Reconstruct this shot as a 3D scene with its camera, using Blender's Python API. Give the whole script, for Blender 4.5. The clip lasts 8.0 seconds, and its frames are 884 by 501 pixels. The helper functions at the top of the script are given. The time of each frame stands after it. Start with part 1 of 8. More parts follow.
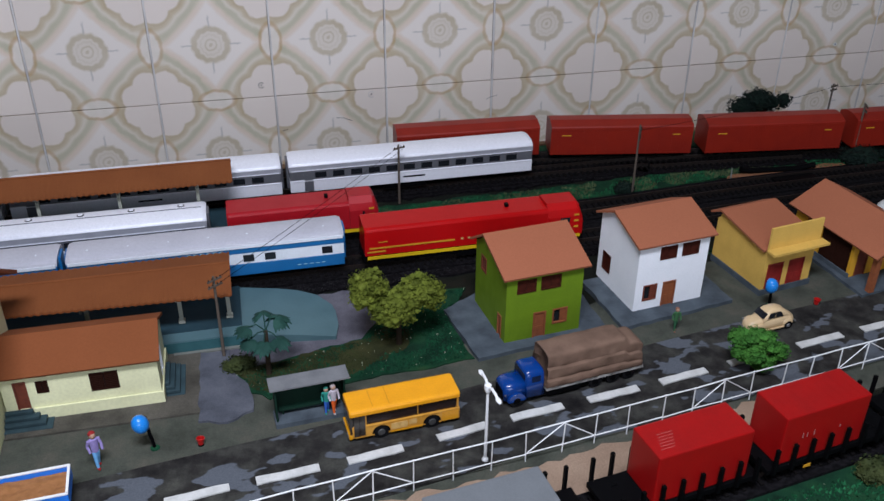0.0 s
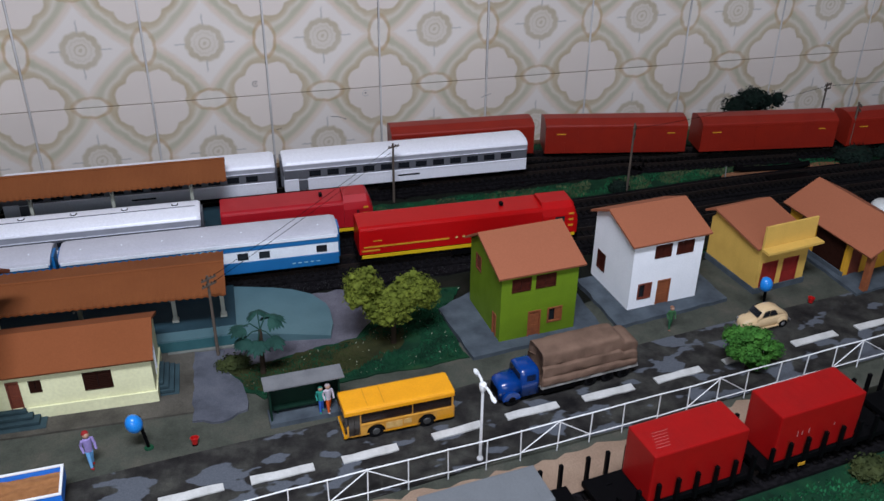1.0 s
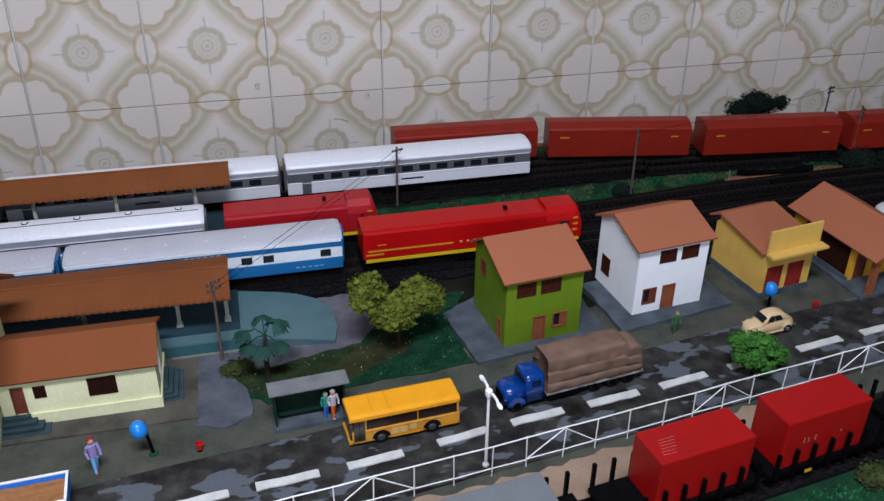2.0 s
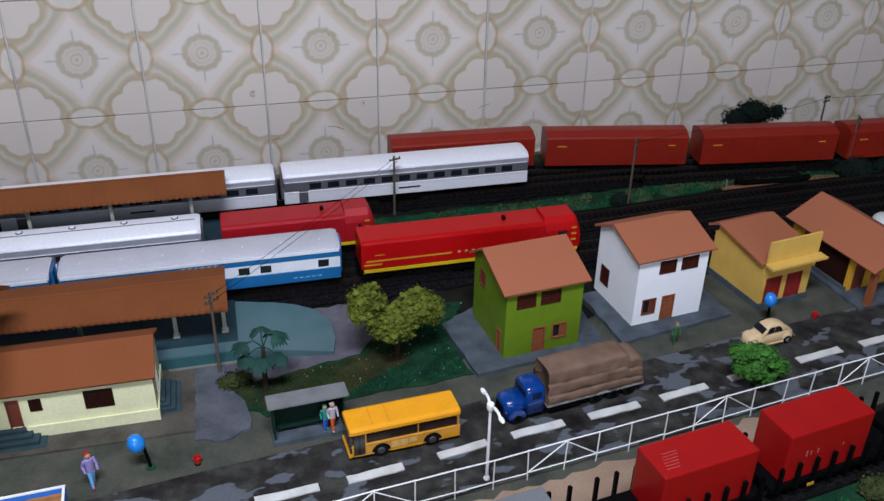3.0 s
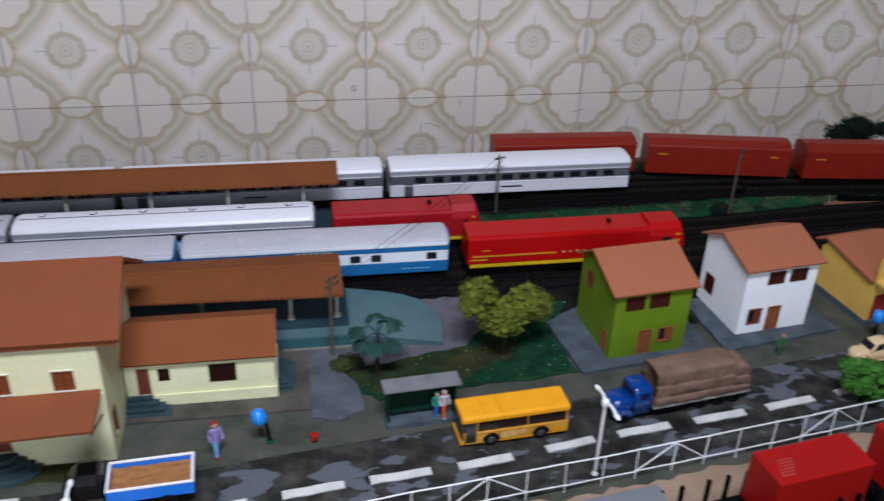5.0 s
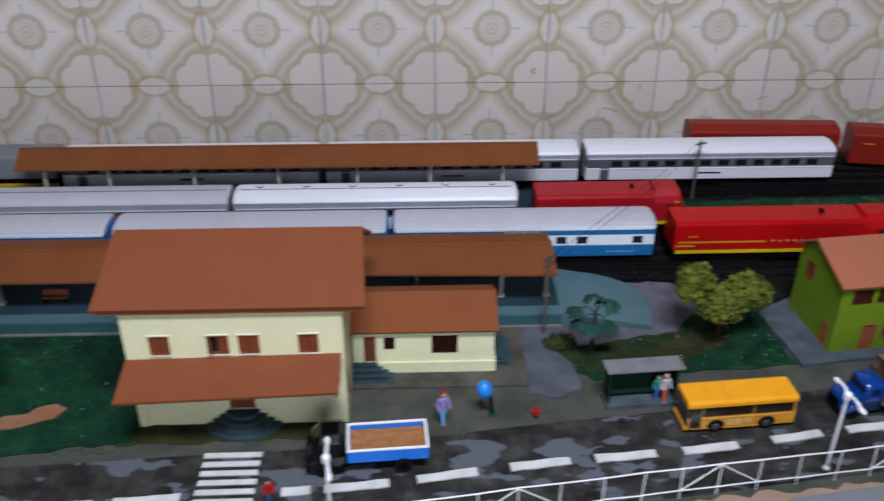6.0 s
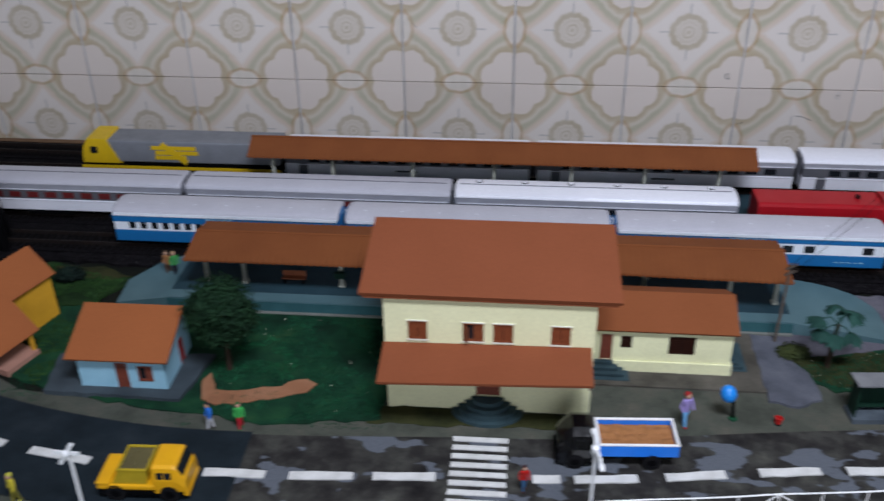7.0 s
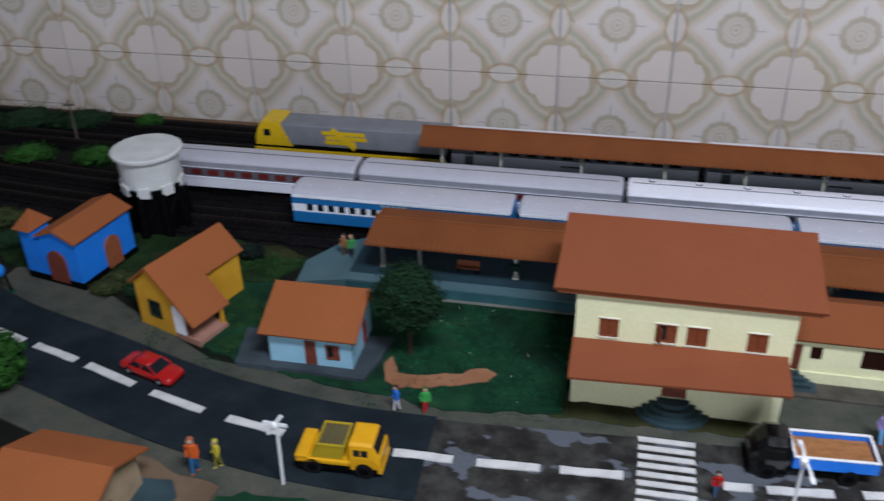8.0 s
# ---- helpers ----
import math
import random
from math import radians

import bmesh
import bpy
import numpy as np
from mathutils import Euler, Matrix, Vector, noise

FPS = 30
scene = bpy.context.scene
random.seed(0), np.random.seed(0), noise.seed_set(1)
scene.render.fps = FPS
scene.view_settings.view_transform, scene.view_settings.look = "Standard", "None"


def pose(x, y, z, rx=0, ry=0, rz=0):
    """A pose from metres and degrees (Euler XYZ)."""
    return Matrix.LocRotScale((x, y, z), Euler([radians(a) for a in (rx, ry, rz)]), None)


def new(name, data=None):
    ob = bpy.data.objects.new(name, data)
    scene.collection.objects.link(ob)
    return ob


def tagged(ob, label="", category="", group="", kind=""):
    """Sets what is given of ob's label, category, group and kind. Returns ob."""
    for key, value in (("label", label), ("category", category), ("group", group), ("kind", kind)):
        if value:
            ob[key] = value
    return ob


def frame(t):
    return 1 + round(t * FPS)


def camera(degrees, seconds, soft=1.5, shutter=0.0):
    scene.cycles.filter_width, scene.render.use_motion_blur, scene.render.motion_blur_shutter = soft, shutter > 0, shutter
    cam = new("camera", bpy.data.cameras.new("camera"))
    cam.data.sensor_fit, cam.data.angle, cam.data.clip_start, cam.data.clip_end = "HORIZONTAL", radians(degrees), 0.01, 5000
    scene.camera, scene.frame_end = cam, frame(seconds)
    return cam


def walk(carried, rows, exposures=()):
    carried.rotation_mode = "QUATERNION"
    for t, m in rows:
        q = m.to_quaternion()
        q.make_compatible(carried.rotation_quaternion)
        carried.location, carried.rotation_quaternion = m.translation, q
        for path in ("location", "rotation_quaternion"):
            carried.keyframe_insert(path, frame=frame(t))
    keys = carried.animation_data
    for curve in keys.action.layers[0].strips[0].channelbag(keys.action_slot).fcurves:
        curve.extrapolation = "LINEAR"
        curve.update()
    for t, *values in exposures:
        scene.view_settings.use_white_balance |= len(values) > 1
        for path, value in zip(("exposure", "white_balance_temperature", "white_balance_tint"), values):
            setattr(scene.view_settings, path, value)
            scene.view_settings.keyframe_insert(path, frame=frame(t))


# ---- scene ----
cam = camera(52.00, 8.0, 1.5, 0.55)
# seconds, eye (metres), yaw to the left from +y, pitch up, roll
PATH = [
    (0, 0.0519, 0.0173, 0.4251, -13.41, -30.35, 0.46),
    (0.5, 0.0528, 0.0180, 0.4271, -13.52, -30.29, 0.35),
    (1, 0.0518, 0.0183, 0.4245, -13.83, -30.42, 0.63),
    (1.5, 0.0506, 0.0197, 0.4254, -13.69, -30.51, 0.62),
    (3, 0.0434, 0.0295, 0.4291, -14.54, -30.12, 1.09),
    (3.5, 0.0421, 0.0339, 0.4280, -14.67, -30.30, 1.24),
    (4, 0.0431, 0.0365, 0.4263, -14.12, -30.43, 1.19),
    (4.2, 0.0442, 0.0345, 0.4279, -13.66, -30.66, 1.13),
    (5.3, -0.0216, 0.0209, 0.4316, -8.00, -30.07, 1.43),
    (5.5, -0.0308, 0.0257, 0.4314, -5.95, -30.51, 0.40),
    (6, -0.0819, 0.0228, 0.4281, -2.07, -31.08, 0.18),
    (6.5, -0.1268, 0.0156, 0.4288, 1.52, -31.31, -0.48),
    (7, -0.1804, 0.0066, 0.4327, 5.86, -31.00, -0.94),
    (7.5, -0.2154, -0.0014, 0.4343, 9.02, -31.56, -1.53),
    (8, -0.2486, -0.0073, 0.4368, 12.76, -31.35, -1.34),
]


def eye_pose(x, y, z, yaw, pitch, roll):
    return pose(x, y, z, 0, 0, yaw) @ pose(0, 0, 0, 90 + pitch, 0, 0) @ pose(0, 0, 0, 0, 0, roll)


walk(cam, [(t, eye_pose(x, y, z, yaw, pitch, roll)) for t, x, y, z, yaw, pitch, roll in PATH], [(0, 0.0), (4.2, 0.0), (5.5, -0.05), (8, -0.08)])

# ---- light: a ceiling lamp over the layout in a closed room ----
world = bpy.data.worlds.new("room_air")
scene.world = world
world.use_nodes = True
world.node_tree.nodes["Background"].inputs[0].default_value = (0.5, 0.55, 0.65, 1)
world.node_tree.nodes["Background"].inputs[1].default_value = 0.02

LAMP_AT = (0.0, -0.02, 1.08)
lamp_data = bpy.data.lights.new("ceiling_lamp_light", "AREA")
lamp_data.shape, lamp_data.size, lamp_data.size_y = "RECTANGLE", 0.45, 0.20
lamp_data.energy, lamp_data.color = 20.5, (0.815, 0.862, 1.0)
lamp_light = new("ceiling_lamp_light", lamp_data)
lamp_light.matrix_world = pose(*LAMP_AT)

# daylight from the window behind the camera
WINDOW = (-0.75, 0.55, 0.05, 1.15)
day_data = bpy.data.lights.new("window_daylight", "AREA")
day_data.shape, day_data.size, day_data.size_y = "RECTANGLE", WINDOW[1] - WINDOW[0] - 0.06, WINDOW[3] - WINDOW[2] - 0.06
day_data.energy, day_data.color = 14.0, (0.815, 0.865, 1.0)
day_light = new("window_daylight", day_data)
day_light.matrix_world = pose((WINDOW[0] + WINDOW[1]) / 2, -1.34, (WINDOW[2] + WINDOW[3]) / 2, 90)

# ---- materials ----


def tree_of(name):
    m = bpy.data.materials.new(name)
    m.use_nodes = True
    return m, m.node_tree.nodes, m.node_tree.links, m.node_tree.nodes["Principled BSDF"]


def mat(name, colour, rough=0.6, metal=0.0, second=None, scale=60.0, amount=0.35, grain=900.0, bump=0.15, spread=0.0, coat=0.0, depth=0.0004, spec=None):
    """A painted or natural surface: two colours mixed by blotches, fine grain in value and relief; spread varies pieces."""
    m, nodes, links, out = tree_of(name)
    second = second or tuple(c * 0.72 for c in colour)
    co = nodes.new("ShaderNodeTexCoord")
    blot = nodes.new("ShaderNodeTexNoise")
    blot.inputs["Scale"].default_value, blot.inputs["Detail"].default_value = scale, 5
    fine = nodes.new("ShaderNodeTexNoise")
    fine.inputs["Scale"].default_value, fine.inputs["Detail"].default_value = grain, 3
    for n in (blot, fine):
        links.new(co.outputs["Object"], n.inputs["Vector"])
    ramp = nodes.new("ShaderNodeMapRange")
    ramp.inputs["From Min"].default_value, ramp.inputs["From Max"].default_value = 0.35, 0.68
    ramp.inputs["To Max"].default_value = amount * 2
    links.new(blot.outputs["Fac"], ramp.inputs["Value"])
    mix = nodes.new("ShaderNodeMix")
    mix.data_type = "RGBA"
    mix.inputs["A"].default_value, mix.inputs["B"].default_value = (*colour, 1), (*second, 1)
    links.new(ramp.outputs["Result"], mix.inputs["Factor"])
    hsv = nodes.new("ShaderNodeHueSaturation")
    val = nodes.new("ShaderNodeMapRange")
    val.inputs["To Min"].default_value, val.inputs["To Max"].default_value = 0.86, 1.14
    links.new(fine.outputs["Fac"], val.inputs["Value"])
    links.new(val.outputs["Result"], hsv.inputs["Value"])
    links.new(mix.outputs["Result"], hsv.inputs["Color"])
    last = hsv
    if spread:
        info = nodes.new("ShaderNodeObjectInfo")
        vary = nodes.new("ShaderNodeMapRange")
        vary.inputs["To Min"].default_value, vary.inputs["To Max"].default_value = 1 - spread, 1 + spread
        last = nodes.new("ShaderNodeHueSaturation")
        links.new(info.outputs["Random"], vary.inputs["Value"])
        links.new(vary.outputs["Result"], last.inputs["Value"])
        links.new(hsv.outputs["Color"], last.inputs["Color"])
    links.new(last.outputs["Color"], out.inputs["Base Color"])
    rr = nodes.new("ShaderNodeMapRange")
    rr.inputs["To Min"].default_value, rr.inputs["To Max"].default_value = max(0.03, rough - 0.1), min(1, rough + 0.12)
    links.new(blot.outputs["Fac"], rr.inputs["Value"])
    links.new(rr.outputs["Result"], out.inputs["Roughness"])
    out.inputs["Metallic"].default_value = metal
    out.inputs["Specular IOR Level"].default_value = spec if spec is not None else 0.5 if rough < 0.6 else 0.14
    out.inputs["Coat Weight"].default_value = coat
    if bump:
        b = nodes.new("ShaderNodeBump")
        b.inputs["Strength"].default_value, b.inputs["Distance"].default_value = bump, depth
        links.new(fine.outputs["Fac"], b.inputs["Height"])
        links.new(b.outputs["Normal"], out.inputs["Normal"])
    return m


TERRA = mat("terracotta_paint", (0.205, 0.0600, 0.0250), 0.75, second=(0.160, 0.0480, 0.0190), scale=25, amount=0.12, grain=700, bump=0.25, depth=0.0003)
TERRA2 = mat("terracotta_canopy", (0.185, 0.0590, 0.0190), 0.78, second=(0.140, 0.0430, 0.0150), scale=30, amount=0.22, grain=800, bump=0.3)
# pinker paint, also lightened for how the eastern roof slopes face the light
TERRA4 = mat("terracotta_pinkish", (0.330, 0.112, 0.058), 0.75, second=(0.285, 0.096, 0.050), scale=25, amount=0.12, grain=700, bump=0.2, depth=0.0003)
TERRA5 = mat("terracotta_brown_orange", (0.198, 0.060, 0.0205), 0.75, second=(0.155, 0.049, 0.0170), scale=25, amount=0.16, grain=700, bump=0.2, depth=0.0003)
TERRA3 = mat("terracotta_orange", (0.275, 0.086, 0.0285), 0.78, second=(0.225, 0.070, 0.0255), scale=25, amount=0.14, grain=700, bump=0.5, depth=0.0006)
CREAM = mat("cream_wall_paint", (0.72, 0.715, 0.455), 0.6, second=(0.63, 0.62, 0.385), scale=40, amount=0.25, grain=420, bump=0.15, depth=0.0005)
WHITE = mat("white_wall_paint", (0.86, 0.88, 0.92), 0.6, second=(0.78, 0.81, 0.85), scale=70, amount=0.25)
LIME = mat("lime_green_wall", (0.135, 0.225, 0.012), 0.55, second=(0.105, 0.18, 0.010), scale=70, amount=0.3, spec=0.2)
OCHRE = mat("ochre_yellow_wall", (0.66, 0.42, 0.10), 0.6, second=(0.55, 0.34, 0.08), scale=70, amount=0.3)
GOLD = mat("golden_yellow_wall", (0.62, 0.32, 0.022), 0.55, second=(0.5, 0.25, 0.018), scale=70, amount=0.3)
SKYBLUE = mat("pale_blue_wall", (0.28, 0.50, 0.62), 0.6, second=(0.22, 0.42, 0.53), scale=70, amount=0.3)
VIVID = mat("vivid_blue_wall", (0.01, 0.19, 0.72), 0.5, second=(0.01, 0.15, 0.58), scale=70, amount=0.3)
BRICKRED = mat("brown_red_joinery", (0.166, 0.03735, 0.01826), 0.55, second=(0.1162, 0.0249, 0.01494), scale=300, amount=0.4)
OXBLOOD = mat("dark_red_door", (0.249, 0.0166, 0.01328), 0.5, scale=200)
JOINERY = mat("orange_brown_joinery", (0.2739, 0.083, 0.02905), 0.55, second=(0.1992, 0.0581, 0.0249), scale=300, amount=0.4)
SHADEWOOD = mat("dark_red_brown_shutter", (0.060, 0.0135, 0.0085), 0.5, second=(0.036, 0.009, 0.006), scale=300, amount=0.5, spec=0.1)
SHUTTER = mat("orange_brown_shutter", (0.185, 0.050, 0.0190), 0.6, second=(0.140, 0.036, 0.015), scale=300, amount=0.4)
DARKWOOD_SHADE = mat("dark_louvre_and_porch_shade", (0.0249, 0.008964, 0.005976), 0.6, scale=400, spec=0.04)
SILL = mat("white_trim", (0.6806, 0.664, 0.5644), 0.5, scale=150, amount=0.2)
PANE = mat("dark_window", (0.012, 0.014, 0.018), 0.12, scale=100, bump=0)
SLATE = mat("slate_steps", (0.034, 0.062, 0.072), 0.7, second=(0.023, 0.041, 0.049), scale=80, amount=0.4)
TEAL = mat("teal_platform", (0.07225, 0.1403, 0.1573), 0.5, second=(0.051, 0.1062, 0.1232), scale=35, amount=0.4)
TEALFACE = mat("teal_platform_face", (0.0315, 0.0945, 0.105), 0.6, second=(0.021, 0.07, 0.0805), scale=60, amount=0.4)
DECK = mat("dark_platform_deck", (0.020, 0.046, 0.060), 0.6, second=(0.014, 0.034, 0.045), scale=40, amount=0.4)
CONCRETE = mat("grey_slab", (0.078, 0.097, 0.115), 0.85, second=(0.046, 0.057, 0.070), scale=70, amount=0.5, bump=0.3)
SLATESLAB = mat("dark_slate_slab", (0.048, 0.063, 0.074), 0.85, second=(0.028, 0.038, 0.046), scale=35, amount=0.5, bump=0.3)
COPE = mat("pale_kerb", (0.166, 0.1743, 0.1577), 0.8, scale=120)
WHITEMETAL = mat("white_enamel", (0.82, 0.83, 0.84), 0.4, scale=200, amount=0.15)
BLACK = mat("black_plastic", (0.003, 0.003, 0.0036), 0.5, scale=300, spec=0.04)
GLOSSBLACK = mat("glossy_black_plastic", (0.003, 0.003, 0.0036), 0.14, scale=300, bump=0, spec=0.5, coat=0.4)
RUBBER = mat("black_rubber", (0.009, 0.009, 0.010), 0.75, scale=300, spec=0.04)
RIM = mat("grey_wheel_rim", (0.2905, 0.2905, 0.2988), 0.4, metal=0.6)
STEEL = mat("rail_steel", (0.032, 0.027, 0.026), 0.5, metal=0.6, second=(0.034, 0.023, 0.018), scale=120, spec=0.2)
SLEEPER = mat("dark_sleeper", (0.0075, 0.0066, 0.0068), 0.8, scale=300, spec=0.04)
BALLAST = mat("dark_ballast", (0.0120, 0.0110, 0.0126), 0.95, second=(0.0042, 0.0039, 0.0046), scale=300, amount=0.6, grain=1500, bump=0.8, depth=0.001, spec=0.04)
PINWOOD = mat("weathered_pole", (0.1079, 0.08715, 0.07055), 0.8, second=(0.0664, 0.0498, 0.0415), scale=300)
RED = mat("bright_red_shell", (0.43, 0.0040, 0.0050), 0.38, second=(0.37, 0.0041, 0.0055), scale=40, amount=0.25, bump=0.05, coat=0.04, spec=0.15)
CRIMSON = mat("crimson_shell", (0.36, 0.007, 0.014), 0.45, second=(0.29, 0.006, 0.012), scale=40, amount=0.25, bump=0.05, coat=0.05, spec=0.25)
RUST = mat("oxide_red_boxcar", (0.235, 0.0145, 0.0065), 0.42, second=(0.185, 0.010, 0.005), scale=40, amount=0.35, bump=0.08, spec=0.3)
CONTRED = mat("red_container", (0.31, 0.0042, 0.0045), 0.36, second=(0.215, 0.0036, 0.0040), scale=50, amount=0.25, bump=0.06, spec=0.35)
CONTGREY = mat("grey_container", (0.1411, 0.1535, 0.166), 0.5, scale=60, amount=0.2, bump=0.05)
YELLOW = mat("yellow_stripe", (0.5976, 0.2988, 0.0166), 0.5, scale=200)
BUSMARK = mat("pale_ochre_marking", (0.62, 0.40, 0.15), 0.5, second=(0.52, 0.29, 0.075), scale=240, amount=0.5)
BUSPALE = mat("faded_bus_side", (0.60, 0.295, 0.045), 0.45, second=(0.50, 0.215, 0.020), scale=130, amount=0.45)
BUSROOF = mat("bus_roof", (0.80, 0.335, 0.0040), 0.45, second=(0.70, 0.285, 0.0040), scale=70, amount=0.35, bump=0.05)
BUSSEAM = mat("bus_roof_seam", (0.60, 0.235, 0.004), 0.5, scale=200)
BUSGLASS = mat("reddish_dark_bus_window", (0.020, 0.0105, 0.0085), 0.18, second=(0.011, 0.008, 0.008), scale=180, bump=0)
BUSSCREEN = mat("grey_bus_screen", (0.050, 0.043, 0.036), 0.14, second=(0.022, 0.017, 0.014), scale=200, amount=0.6, bump=0)
LEMON = mat("yellow_cab", (0.664, 0.4316, 0.0083), 0.45, scale=100, amount=0.15, bump=0.05)
ORANGE = mat("orange_yellow_bus", (0.664, 0.2905, 0.00498), 0.35, second=(0.581, 0.2407, 0.00498), scale=60, amount=0.2, bump=0.04, coat=0.3)
TRUCKYEL = mat("yellow_truck_shell", (0.664, 0.332, 0.00498), 0.4, scale=60, amount=0.2, bump=0.04)
OLIVEGLASS = mat("olive_clear_plastic", (0.3818, 0.2739, 0.0166), 0.25, scale=60)
SANDLOAD = mat("sand_load", (0.3735, 0.166, 0.0664), 0.95, second=(0.2988, 0.1328, 0.0498), scale=250, amount=0.5, grain=2500, bump=0.8, depth=0.0008)
SCUFF = mat("pale_scuff", (0.40, 0.16, 0.15), 0.7, scale=300)
BEDWOOD = mat("pale_worn_bed_boards", (0.46, 0.45, 0.43), 0.7, second=(0.26, 0.25, 0.24), scale=220, amount=0.5)
CABGLASS = mat("blue_tinted_cab_window", (0.004, 0.012, 0.045), 0.15, scale=100, bump=0)
TRUCKBLUE = mat("blue_truck_shell", (0.002, 0.040, 0.215), 0.22, scale=60, amount=0.2, bump=0.03, coat=0.35)
BEDBLUE = mat("blue_truck_bed", (0.015, 0.18, 0.72), 0.4, scale=60, amount=0.2, bump=0.04)
BALLBLUE = mat("bright_blue_dome", (0.01245, 0.2158, 0.664), 0.3, scale=60, amount=0.1, bump=0.02, coat=0.3)
TARP = mat("brown_tarpaulin", (0.185, 0.116, 0.083), 0.9, second=(0.125, 0.078, 0.056), scale=70, amount=0.5, grain=1800, bump=0.4)
BEIGE = mat("beige_car_paint", (0.664, 0.4814, 0.2739), 0.35, scale=80, amount=0.15, bump=0.03, coat=0.3)
CARRED = mat("red_car_paint", (0.40, 0.008, 0.008), 0.3, scale=80, amount=0.15, bump=0.03, coat=0.4)
ALU = mat("silver_coach", (0.82, 0.83, 0.90), 0.32, metal=0.12, second=(0.76, 0.78, 0.85), scale=35, amount=0.25, grain=600, bump=0.06)
ALUDARK = mat("grey_window_band", (0.1411, 0.1452, 0.166), 0.4, metal=0.3, scale=60, bump=0.05)
ROOFGREY = mat("pale_grey_coach_roof", (0.46, 0.46, 0.515), 0.36, second=(0.40, 0.40, 0.45), scale=35, amount=0.3, grain=600, bump=0.06)
COACHBLUE = mat("blue_coach", (0.00664, 0.1245, 0.332), 0.4, second=(0.00581, 0.0996, 0.2739), scale=60, amount=0.25, bump=0.05)
COACHWHITE = mat("white_coach_band", (0.74, 0.78, 0.84), 0.4, scale=80, amount=0.15, bump=0.04)
LOCOGREY = mat("grey_locomotive", (0.1909, 0.2033, 0.2283), 0.5, scale=60, amount=0.3, bump=0.08)
TANKWHITE = mat("white_water_tank", (0.6142, 0.6308, 0.6225), 0.55, second=(0.4814, 0.498, 0.4814), scale=50, amount=0.4, bump=0.1)
LINEWHITE = mat("white_road_paint", (0.60, 0.60, 0.585), 0.7, second=(0.46, 0.46, 0.445), scale=150, amount=0.4)
BARK = mat("brown_bark", (0.0415, 0.02905, 0.01992), 0.9, scale=300)
PINK = mat("pinkish_floor", (0.3818, 0.1992, 0.1494), 0.7, scale=80)
SHROOF = mat("pale_shelter_roof", (0.1826, 0.1867, 0.195), 0.85, second=(0.1245, 0.1286, 0.1369), scale=60, amount=0.5, bump=0.3)
SKIN = mat("painted_figure", (0.415, 0.249, 0.1743), 0.6, scale=300)
WOODBOARD = mat("board_edge_wood", (0.166, 0.0996, 0.0581), 0.8, scale=60)
PLASTER = mat("room_plaster", (0.36, 0.355, 0.35), 0.85, scale=3, amount=0.2, grain=120, bump=0.1)
FLOORMAT = mat("room_floor", (0.33, 0.32, 0.30), 0.5, scale=4, amount=0.3, grain=80, bump=0.05)


def cloth(name, colour):
    return mat(name, colour, 0.65, scale=400, amount=0.3, bump=0.1)


def leaf_mat(name, colour, second):
    m = mat(name, colour, 0.75, second=second, scale=90, amount=0.6, grain=700, bump=0.3, depth=0.001)
    nodes, links = m.node_tree.nodes, m.node_tree.links
    geo = nodes.new("ShaderNodeNewGeometry")
    hsv = nodes.new("ShaderNodeHueSaturation")
    rng = nodes.new("ShaderNodeMapRange")
    rng.inputs["To Min"].default_value, rng.inputs["To Max"].default_value = 0.8, 1.25
    links.new(geo.outputs["Random Per Island"], rng.inputs["Value"])
    links.new(rng.outputs["Result"], hsv.inputs["Value"])
    out = nodes["Principled BSDF"]
    links.new(out.inputs["Base Color"].links[0].from_socket, hsv.inputs["Color"])
    links.new(hsv.outputs["Color"], out.inputs["Base Color"])
    return m


LEAF_OLIVE = leaf_mat("olive_leaf", (0.122, 0.146, 0.0200), (0.076, 0.096, 0.0125))
LEAF_BRIGHT = leaf_mat("bright_leaf", (0.058, 0.180, 0.028), (0.034, 0.120, 0.020))
LEAF_DARK = leaf_mat("dark_leaf", (0.01162, 0.03818, 0.01494), (0.00581, 0.01992, 0.00913))
LEAF_TEAL = leaf_mat("teal_frond", (0.020, 0.066, 0.052), (0.011, 0.040, 0.032))
LEAF_MID = leaf_mat("mid_green_leaf", (0.022, 0.085, 0.012), (0.012, 0.05, 0.008))
LEAF_BLACK = leaf_mat("blackish_leaf", (0.00664, 0.0166, 0.01162), (0.00415, 0.00996, 0.0083))
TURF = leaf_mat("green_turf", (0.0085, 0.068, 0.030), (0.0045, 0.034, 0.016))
# lit copy of TURF: stronger light put into the colour
TURF_LIT = leaf_mat("lit_green_turf", (0.012, 0.105, 0.040), (0.007, 0.055, 0.022))
TURF_WARM = leaf_mat("warm_green_turf", (0.024, 0.066, 0.015), (0.012, 0.036, 0.009))
TURF_PALE = leaf_mat("pale_olive_turf", (0.075, 0.098, 0.045), (0.036, 0.055, 0.024))
TURF_DRY = leaf_mat("olive_turf", (0.044, 0.055, 0.017), (0.020, 0.029, 0.0100))
FLOWER = mat("pale_flower_specks", (0.42, 0.45, 0.34), 0.8)


